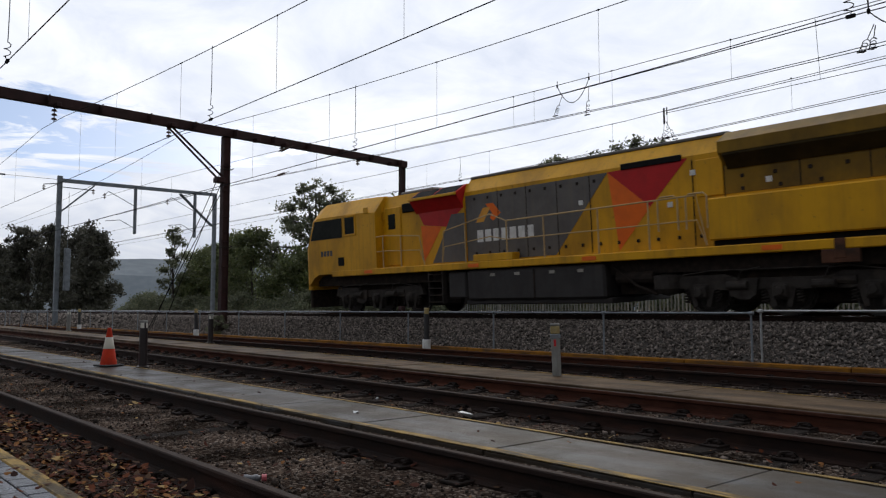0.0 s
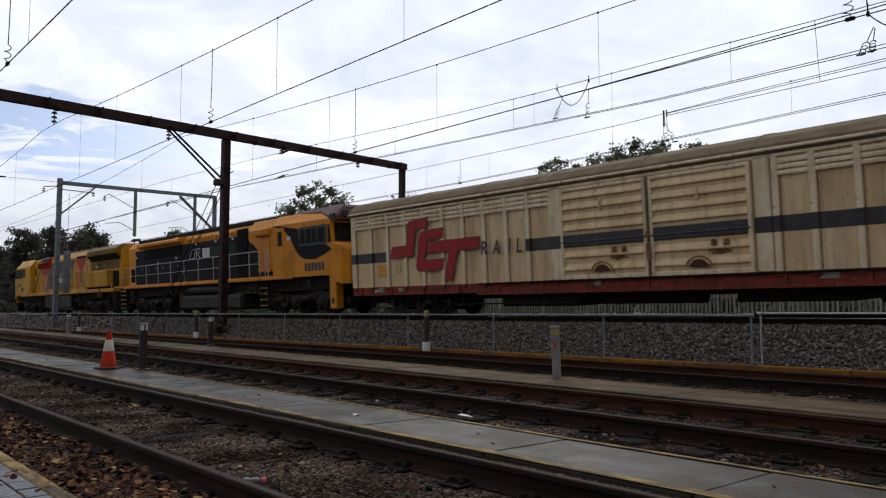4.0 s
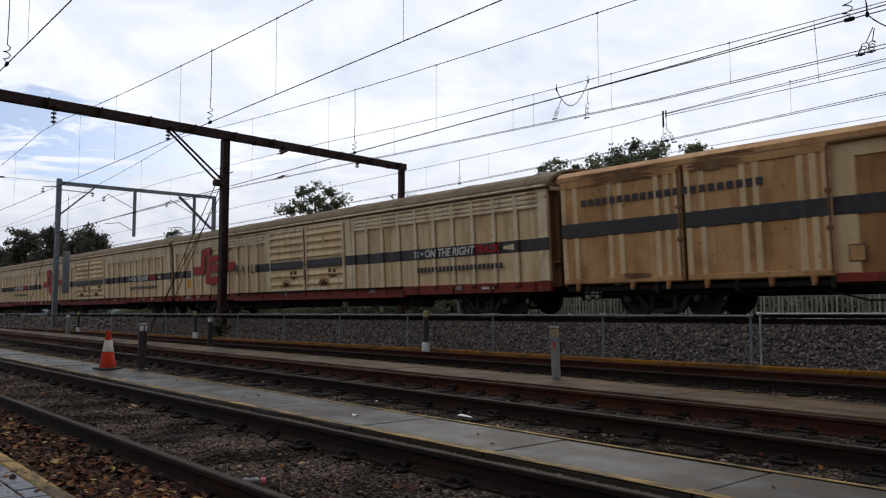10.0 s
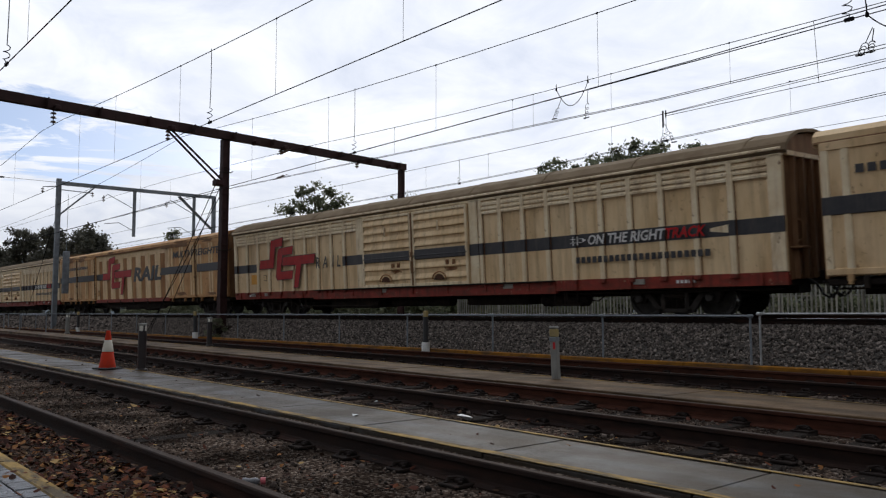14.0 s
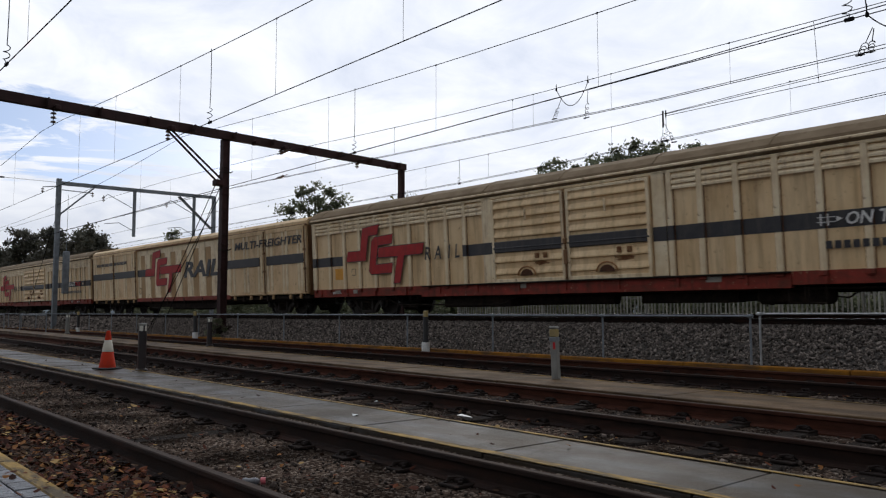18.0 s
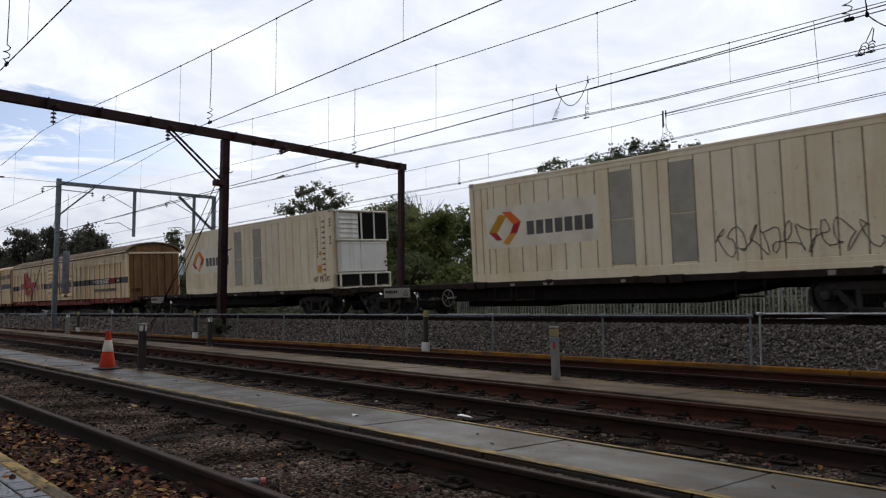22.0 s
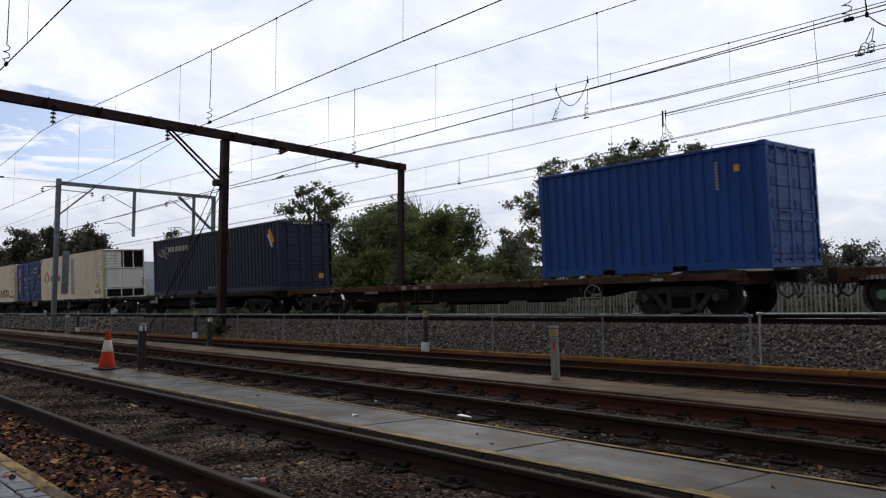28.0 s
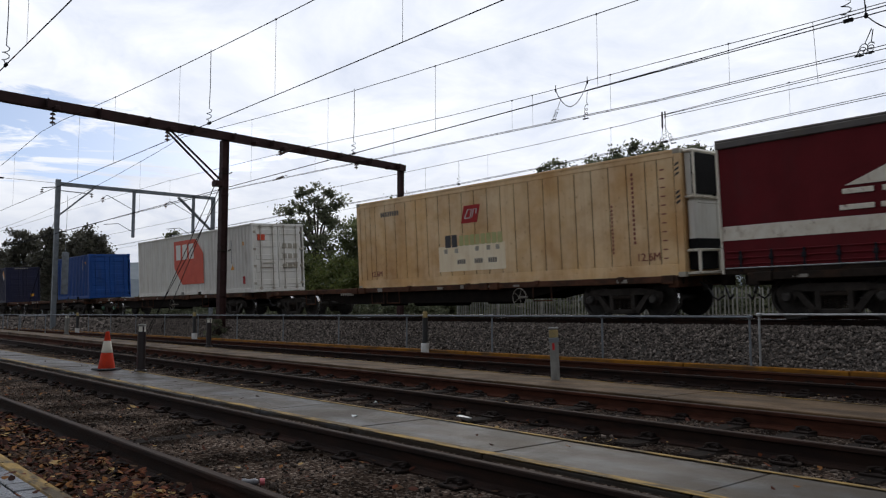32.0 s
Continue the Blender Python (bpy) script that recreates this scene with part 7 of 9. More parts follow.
def reefer(L, H, main, label, brand, generator_dark=False):
    t = thing("refrigerated_container", pose(0, 0, 0), label, "shipping container", "containers on the train")
    box_frame(t, L, H, main, False)
    cuts = [0.17, 0.46, 0.70, 0.94, 1.42, 1.92, 2.41, 2.90, 3.38, 3.84, 4.36, 4.78, 5.42, 5.70, 6.12, 6.40, 7.02, 7.43, 7.92, 8.43, 8.94, 9.44, 9.96, 10.49, 11.02, 11.34, 11.62, L - 0.17] if brand == 0 else \
        [0.17, 0.45, 0.72, 0.98, 1.50, 2.02] + [2.02 + 0.512 * k for k in range(1, 19)] + [11.55, L - 0.17]
    for a, b_ in zip(cuts[:-1], cuts[1:]):
        part("side_panel", Build().cbox(a + 0.011, b_ - 0.011, -1.205, -1.16, 0.30, H - 0.19, 0.008), main, t)
    part("side_backing", Build().box(0.1, L - 0.1, -1.185, -1.15, 0.15, H - 0.06), M["grime"], t)
    part("side_band", Build().cbox(0.16, L - 0.16, -1.212, -1.18, 0.165, 0.30, 0.01).cbox(0.16, L - 0.16, -1.212, -1.18, H - 0.19, H - 0.07, 0.01), main, t)
    part("side_wall", Build().box(0.1, L - 0.1, 1.15, 1.20, 0.15, H - 0.06), main, t)
    castings(t, L, H, M["panel_grey"])
    # generator and cooling unit on the rear end
    D = 0.24
    g = part("cooling_unit", Build().cbox(L, L + D, -1.05, 1.05, 0.60, 1.74, 0.06).cbox(L, L + D - 0.06, -1.05, -0.15, 1.80, H - 0.10, 0.03), M["box_white"], t, "white cooling unit with dark grilles")
    part("unit_seam", Build().box(L + D, L + D + 0.004, -0.16, -0.14, 0.72, 1.70).box(L + D, L + D + 0.004, -0.98, 0.98, 1.62, 1.635), M["panel_grey"], g)
    for k in range(5):
        z = 1.86 + k * (H - 2.06) / 5
        part("louvre", Build().prism([(L + D - 0.062, z), (L + D - 0.03, z + 0.01), (L + D - 0.062, z + 0.12)], -1.0, -0.2, axis=1), M["box_white"], g)
    part("grille", Build().cbox(L, L + D - 0.02, -0.12, 1.05, 1.80, H - 0.12, 0.01), M["mesh_dark"], g, "dark condenser grille")
    part("grille", Build().cbox(L, L + D + 0.04, -1.02, 1.02, 0.16, 0.56, 0.01), M["mesh_dark"], g)
    part("cap", Build().cbox(L - 0.02, L + D + 0.02, -1.08, 1.08, H - 0.11, H - 0.03, 0.03), M["frame_white"], g)
    fr = Build()
    for yq in (-1.12, -0.12, 0.45, 1.06):
        fr.cbox(L + D - 0.02, L + D + 0.03, yq, yq + 0.06, 1.76, H - 0.05, 0.012)
    for yq in (-1.12, -0.28, 0.40, 1.06):
        fr.cbox(L + D + 0.02, L + D + 0.09, yq, yq + 0.06, 0.05, 0.60, 0.012)
    for z in (0.05, 0.55):
        fr.cbox(L + D + 0.02, L + D + 0.09, -1.12, 1.12, z, z + 0.06, 0.012)
        fr.cbox(L, L + D + 0.09, -1.12, -1.06, z, z + 0.06, 0.012)
    fr.cbox(L, L + D + 0.03, -1.10, 1.10, 1.74, 1.80, 0.015)
    part("guard_frame", fr, M["frame_white"], g, "white guard frame")
    for yq, z in ((0.9, 0.95), (0.98, 1.10), (0.95, 0.80)):
        part("latch", Build().cbox(L + D, L + D + 0.05, yq, yq + 0.08, z, z + 0.07, 0.01), M["black"], g)
    if generator_dark:
        part("cover", Build().cbox(L + 0.02, L + D + 0.01, -1.04, 1.0, 1.84, H - 0.12, 0.01).cbox(L + 0.02, L + D + 0.01, -1.06, 1.0, 0.62, 0.84, 0.01), M["mesh_dark"], g)
    for z in (1.62, H - 0.62):
        for k in range(3):
            part("chevron", Build().prism([(L - 0.13, z + k * 0.11), (L - 0.03, z + 0.05 + k * 0.11), (L - 0.03, z + 0.10 + k * 0.11), (L - 0.13, z + 0.05 + k * 0.11)], -1.224, -1.218, axis=1), M["black"], t)
    y = -1.205
    if brand == 0:
        for x in (4.80, 6.42):
            part("repair_panel", Build().cbox(x, x + 0.60, -1.215, -1.19, 0.36, 1.42, 0.008).cbox(x, x + 0.60, -1.215, -1.19, 1.44, H - 0.28, 0.008), M["panel_grey"], t, "grey repair panel")
        for pts, mt in (([(0.72, 1.44), (1.02, 1.40), (1.42, 1.86), (1.12, 1.90)], "loco_yellow"), ([(0.72, 1.44), (1.00, 1.20), (1.22, 1.20), (1.02, 1.40)], "loco_red"), ([(1.24, 1.96), (1.54, 1.96), (1.92, 1.66), (1.64, 1.60)], "loco_orange"),
                        ([(1.92, 1.66), (1.64, 1.60), (1.50, 1.34), (1.76, 1.36)], "loco_red"), ([(1.24, 1.12), (1.44, 1.06), (1.76, 1.36), (1.50, 1.36)], "amber")):
            flat("emblem", pts, y - 0.002, M[mt], t)
        flat("decal", [(0.62, 0.98), (0.62, 2.10), (4.42, 2.10), (4.42, 0.98)], y - 0.0005, M["decal"], t, "pale backing of the emblem", t=0.0015)
        bars("brand_bars", 2.12, 1.28, 2.22, 0.36, 7, M["loco_grey"], t, y - 0.002, "plain grey bars of a name", gap=0.22)
        letters("lettering", "40' PLUS", 0.20, M["text_brown"], t, side(10.80, 0.34, y - 0.008), wide=1.05)
        for k in range(11):
            z = H - 0.42 - k * 0.19
            part("arrow", Build().box(11.40, 11.54, y - 0.004, y, z, z + 0.035).prism([(11.53, z - 0.045), (11.53, z + 0.08), (11.63, z + 0.0175)], y - 0.004, y, axis=1), M["text_brown"], t)
        bars_up("number_bars", 11.08, 1.2, 0.07, 1.1, 10, M["text_brown"], t, y - 0.002, "upright number bars")
        flat("notice", [(11.10, 0.66), (11.10, 0.92), (11.34, 0.92), (11.34, 0.66)], y - 0.003, M["amber"], t)
        flat("notice", [(11.22, 1.28), (11.22, 1.42), (11.34, 1.42), (11.34, 1.28)], y - 0.003, M["amber"], t)
    else:
        flat("emblem", [(5.05, 1.78), (5.20, 2.28), (5.86, 2.28), (5.71, 1.78)], y - 0.002, M["logo_red"], t, "red slanted emblem")
        part("emblem_line", Build().tube([(5.22, y - 0.006, 1.92), (5.36, y - 0.006, 2.16), (5.52, y - 0.006, 2.16), (5.44, y - 0.006, 1.92), (5.22, y - 0.006, 1.92)], 0.018, 4).tube([(5.52, y - 0.006, 1.92), (5.60, y - 0.006, 2.16), (5.72, y - 0.006, 2.16), (5.68, y - 0.006, 2.02)], 0.018, 4), M["white"], t)
        bars("brand_bars", 4.35, 1.12, 0.55, 0.36, 2, M["stripe"], t, y - 0.002, "dark name bars", gap=0.15)
        bars("brand_bars", 4.95, 1.14, 1.75, 0.30, 8, M["pale_green"], t, y - 0.002, "faded green name bars", gap=0.2)
        flat("decal", [(4.05, 0.42), (4.05, 1.16), (6.75, 1.16), (6.75, 0.42)], y - 0.0005, M["reefer"], t, "paler patched panel", t=0.0015)
        for x, z in ((4.3, 0.95), (4.75, 0.95), (5.6, 0.97), (6.05, 0.97), (6.4, 0.97)):
            flat("patch", [(x, z), (x, z + 0.13), (x + 0.13, z + 0.13), (x + 0.13, z)], y - 0.002, M["panel_grey"], t)
        for x in (4.85, 5.55, 6.1):
            bars("number_bars", x, 0.62, 0.34, 0.13, 4, M["loco_grey"], t, y - 0.002, "small grey marks")
        letters("lettering", "12.6M", 0.175, M["text_brown"], t, side(0.70, 0.40, y - 0.008))
        letters("lettering", "12.6M", 0.19, M["text_brown"], t, side(10.90, 0.40, y - 0.008))
        bars("number_bars", 1.30, 2.30, 0.95, 0.15, 8, M["loco_grey"], t, y - 0.002, "grey number bars")
        bars_up("number_bars", 10.85, 0.8, 0.06, 1.7, 16, M["text_brown"], t, y - 0.002, "faded upright writing")
        bars_up("number_bars", 10.25, 0.6, 0.05, 1.2, 13, M["text_brown"], t, y - 0.002, "faded upright writing")
        for k in range(11):
            z = H - 0.45 - k * 0.20
            part("arrow", Build().box(11.62, 11.74, y - 0.004, y, z, z + 0.03), M["text_brown"], t)
    return t


REEFER = "dusty white refrigerated container with grooved panels and cooling unit"
cool = reefer(12.05, 2.87, M["reefer"], REEFER, 0)
cool2 = copy_thing(cool, pose(0, 0, 0))
cool3 = copy_thing(cool, pose(0, 0, 0))
part("graffiti", Build().tube([(7.45 + 0.027 * a + 0.14 * math.sin(a * 0.71), -1.214, 0.72 + 0.24 * math.sin(a * 0.47) + 0.10 * math.sin(a * 1.13)) for a in range(120)], 0.009, 4), M["stripe"], cool2, "black scrawled graffiti")
put(cool, 187.95, 0.92)
put(cool2, 207.0, 0.92)
put(cool3, 226.08, 0.92)
old = reefer(12.15, 2.87, M["reefer_old"], "yellowed rust-streaked refrigerated container with grooved panels", 1, True)
put(old, 304.02, 0.95)


def side_door_box():
    """Blue box whose side folds open in four doors."""
    t = thing("side_door_container", pose(0, 0, 0), "royal blue container with four ribbed side doors", "shipping container", "containers on the train")
    L, H, mat = 6.02, 2.74, M["box_royal"]
    box_frame(t, L, H, mat, True)
    part("side_wall", corrugated(0.15, L - 0.15, 0.15, H - 0.06, 1.195, 1), mat, t)
    castings(t, L, H, mat)
    container_doors(t, L, H, mat, M["galv"])
    for k in range(4):
        x0, x1 = 0.17 + k * 1.42, 0.17 + (k + 1) * 1.42 - 0.02
        d = part("side_door", Build().cbox(x0, x1, -1.20, -1.15, 0.16, H - 0.08, 0.01), mat, t)
        part("door_frame", Build().cbox(x0, x0 + 0.10, -1.235, -1.19, 0.16, H - 0.08, 0.01).cbox(x1 - 0.10, x1, -1.235, -1.19, 0.16, H - 0.08, 0.01).cbox(x0, x1, -1.235, -1.19, 0.16, 0.28, 0.01).cbox(x0, x1, -1.235, -1.19, H - 0.2, H - 0.08, 0.01), mat, d)
        for j in range(6):
            z = 0.42 + j * 0.345
            part("door_ridge", Build().prism([(-1.19, z), (-1.232, z + 0.05), (-1.232, z + 0.21), (-1.19, z + 0.26)], x0 + 0.14, x1 - 0.14), mat, d)
        for z in (0.75, 1.40, 2.05):
            part("hinge", Build().cbox((x0 if k in (0, 2) else x1) - 0.10, (x0 if k in (0, 2) else x1) + 0.10, -1.262, -1.22, z - 0.05, z + 0.05, 0.01), mat, d)
    for x in (1.50, 2.92, 3.10, 4.50):
        part("lock_bar", Build().rod((x, -1.262, 0.10), (x, -1.262, H - 0.1), 0.013, 8).cbox(x - 0.30 if x < 3 else x, x if x < 3 else x + 0.30, -1.285, -1.25, 0.40, 0.45, 0.01), M["galv"], t, "grey steel lock bar")
    y = -1.236
    sign = part("sign", Build().cbox(0.60, 1.04, y - 0.006, y, 0.72, 2.28, 0.002), M["white"], t, "tall white-edged hire sign")
    part("sign_field", Build().box(0.625, 1.015, y - 0.009, y - 0.004, 0.745, 2.255), M["box_navy"], sign)
    part("sign_disc", Build().rod((0.82, y - 0.013, 1.80), (0.82, y - 0.006, 1.80), 0.165, 16), M["pale_green"], sign, "yellow disc")
    part("sign_disc", Build().rod((0.82, y - 0.016, 1.79), (0.82, y - 0.010, 1.79), 0.09, 12), M["black"], sign, "black disc")
    part("sign_panel", Build().box(0.63, 1.01, y - 0.012, y - 0.006, 0.98, 1.16), M["amber"], sign, "yellow sign panel")
    for z0, w in ((2.08, 0.30), (1.96, 0.22), (1.46, 0.24), (1.24, 0.32), (0.82, 0.30)):
        bars("word_bars", 0.82 - w / 2, z0, w, 0.09, 4, M["white"], t, y - 0.010, "small white bars")
    for x, z, n, w, mt in ((4.62, 2.18, 7, 0.55, "white"), (4.62, 1.92, 4, 0.30, "white"), (3.92, 2.02, 5, 0.32, "green_text"), (1.95, 1.50, 10, 0.55, "white")):
        part("sign", Build().box(x - 0.02, x + w + 0.02, y - 0.002, y, z - 0.02, z + 0.13), M["white" if mt == "green_text" or n == 10 else "box_royal"], t)
        bars("number_bars", x, z, w, 0.11, n, M[mt if n < 10 else "logo_red"], t, y - 0.004, "number bars")
    flat("notice", [(5.62, 1.62), (5.62, 1.82), (5.78, 1.82), (5.78, 1.62)], y - 0.003, M["amber"], t)
    flat("mark", [(3.15, 1.52), (3.38, 1.60), (3.36, 1.66), (3.20, 1.66)], y - 0.003, M["white"], t)
    return t


put(side_door_box(), 219.98, 0.98)

navy = dry_box("dry_container", 12.19, 2.72, M["box_navy"], M["box_navy"], "dark navy corrugated shipping container with pale emblem", pockets=(5.0, 6.8))
y = -1.198
part("emblem", Build().tube([(1.05 + 0.30 * math.cos(a * 0.42) * (1 - a / 26), y - 0.008, 2.02 + 0.22 * math.sin(a * 0.42) * (1 - a / 26)) for a in range(22)], 0.032, 5).tube([(1.22, y - 0.008, 1.86), (1.45, y - 0.008, 2.0), (1.52, y - 0.008, 2.26), (1.66, y - 0.008, 2.30)], 0.06, 5)
     .tube([(1.45, y - 0.008, 2.0), (1.72, y - 0.008, 2.02), (1.82, y - 0.008, 1.94)], 0.03, 5).tube([(1.40, y - 0.008, 1.92), (1.60, y - 0.008, 1.80), (1.58, y - 0.008, 1.70)], 0.03, 5).tube([(0.78, y - 0.008, 1.96), (0.62, y - 0.008, 2.02), (0.70, y - 0.008, 2.12)], 0.03, 5), M["panel_grey"], navy, "pale curled emblem")
bars("brand_bars", 1.78, 2.06, 2.35, 0.24, 6, M["panel_grey"], navy, y - 0.002, "plain pale name bars", gap=0.25)
letters("lettering", "EMPTY LIFT ONLY", 0.10, M["panel_grey"], navy, side(6.05, 0.20, -1.229))
flat("notice", [(7.30, 0.80), (7.30, 0.90), (7.42, 0.90), (7.42, 0.80)], y - 0.003, M["loco_red"], navy)
flat("emblem", [(11.35, 2.35), (11.55, 2.45), (11.85, 1.95), (11.65, 1.85)], y - 0.002, M["amber"], navy, "small slanted orange emblem")
flat("emblem", [(11.30, 2.2), (11.42, 2.25), (11.72, 1.75), (11.60, 1.70)], y - 0.004, M["white"], navy)
part("rear_notice", Build().cbox(12.17, 12.20, 0.55, 0.78, 0.42, 0.62, 0.004), M["amber"], navy, "small yellow notice")
rb = Build()
for k in range(6):
    rb.box(12.165, 12.196, -0.55 + k * 0.16, -0.44 + k * 0.16, 2.58, 2.66)
part("rear_name_bars", rb, M["panel_grey"], navy, "plain pale name bars on the door header")
put(navy, 245.60, 1.0)

blue = dry_box("dry_container", 6.058, 2.63, M["box_blue"], M["box_blue"], "bright blue corrugated shipping container with closed rear doors", pockets=(1.9, 3.8))
bars_up("number_bars", 4.92, 1.72, 0.07, 0.62, 9, M["panel_grey"], blue, y - 0.002, "upright pale number bars")
flat("notice", [(5.35, 2.06), (5.35, 2.20), (5.48, 2.20), (5.48, 2.06)], y - 0.003, M["amber"], blue)
put(blue, 270.98, 1.04)

white = dry_box("dry_container", 12.02, 2.82, M["box_white"], M["panel_grey"], "white corrugated shipping container with orange-red panel", pockets=(5.1, 6.9))
flat("colour_panel", [(4.42, 2.55), (6.78, 2.55), (7.54, 1.86), (7.54, 0.50), (5.24, 0.50), (4.42, 1.30)], y - 0.003, M["orange_red"], white, "orange-red painted panel")
for k in range(3):
    flat("emblem_block", [(4.66 + k * 0.70, 1.66), (4.66 + k * 0.70, 2.36), (5.16 + k * 0.70, 2.36), (5.16 + k * 0.70, 1.66)], y - 0.005, M["box_white"], white, "plain white emblem block")
bars_up("number_bars", 10.18, 1.25, 0.07, 1.0, 11, M["loco_grey"], white, y - 0.002, "upright dark number bars")
flat("warning_triangle", [(10.14, 0.98), (10.42, 0.98), (10.28, 1.22)], y - 0.003, M["amber"], white)
flat("notice", [(11.21, 1.95), (11.21, 2.10), (11.32, 2.10), (11.32, 1.95)], y - 0.003, M["amber"], white)
flat("notice", [(11.16, 0.36), (11.16, 0.68), (11.36, 0.68), (11.36, 0.36)], y - 0.003, M["logo_red"], white)
part("rear_notice", Build().cbox(11.99, 12.03, -0.95, -0.62, 2.12, 2.36, 0.004), M["orange_red"], white, "small orange-red plate")
rb = Build()
for k in range(9):
    rb.box(11.995, 12.022, 0.20 + 0.26 * (k % 3), 0.38 + 0.26 * (k % 3), 0.95 + 0.42 * (k // 3), 1.15 + 0.42 * (k // 3))
part("number_bars", rb, M["panel_grey"], white, "grey data bars on the door")
put(white, 284.76, 1.0)


def curtain_box():
    t = thing("curtain_side_container", pose(0, 0, 0), "maroon curtain-sided container with cream band and emblem", "shipping container", "containers on the train")
    L, H = 14.6, 2.86
    part("floor", Build().cbox(0, L, -1.25, 1.25, 0.0, 0.16, 0.02), M["deck_dark"], t)
    part("roof", Build().cbox(-0.02, L + 0.02, -1.27, 1.27, H - 0.06, H, 0.02), M["loco_grey"], t)
    part("top_rail", Build().cbox(-0.01, L + 0.01, -1.285, -1.20, H - 0.20, H - 0.05, 0.02), M["loco_grey"], t, "grey top rail")
    part("end_wall", Build().cbox(0.0, 0.06, -1.24, 1.24, 0.12, H - 0.06, 0.01), M["box_white"], t)
    part("end_wall", Build().cbox(L - 0.06, L, -1.24, 1.24, 0.12, H - 0.06, 0.01), M["box_white"], t)
    part("corner_post", Build().cbox(0.0, 0.05, -1.275, -1.20, 0.02, H - 0.06, 0.01), M["frame_white"], t, "white corner post")
    n = 40
    pts = [(0.05 + (L - 0.1) * i / n, -1.245 + 0.010 * math.sin(i * 1.7)) for i in range(n + 1)]
    part("curtain", Build().prism(pts + [(L - 0.05, -1.20), (0.05, -1.20)], 0.16, H - 0.18, axis=2), M["curtain"], t)
    part("curtain", Build().box(0.05, L - 0.05, 1.22, 1.245, 0.16, H - 0.18), M["curtain"], t)
    part("cream_band", Build().prism([(x, yq - 0.006) for x, yq in pts] + [(x, yq - 0.001) for x, yq in pts[::-1]], 0.72, 1.02, axis=2), M["frame_white"], t, "cream painted band")
    for k in range(3):
        z = 0.22 + 0.13 * k
        part("curtain_fold", Build().rod((0.1, -1.25, z), (L - 0.1, -1.25, z), 0.018, 6), M["curtain"], t)
    for k in range(22):
        x = 0.4 + k * 0.65
        part("buckle_strap", Build().cbox(x, x + 0.05, -1.275, -1.25, 0.06, 0.50, 0.008).cbox(x - 0.02, x + 0.07, -1.29, -1.26, 0.30, 0.40, 0.008), M["loco_black"], t)
    part("tie_rail", Build().rod((0.1, -1.285, 0.14), (L - 0.1, -1.285, 0.14), 0.014, 6), M["galv"], t)
    yq = -1.262
    flat("emblem", [(2.55, 1.60), (5.0, 2.62), (5.0, 1.60)], yq, M["frame_white"], t, "cream slanted emblem")
    for x0, x1, z in ((2.50, 3.05, 1.44), (2.44, 3.05, 1.14), (3.20, 3.85, 1.44), (3.16, 3.85, 1.14)):
        part("emblem_bar", Build().cbox(x0, x1, yq - 0.004, yq + 0.012, z, z + 0.10, 0.006), M["frame_white"], t, "cream rounded emblem bar")
    return t


put(curtain_box(), 317.05, 0.95)
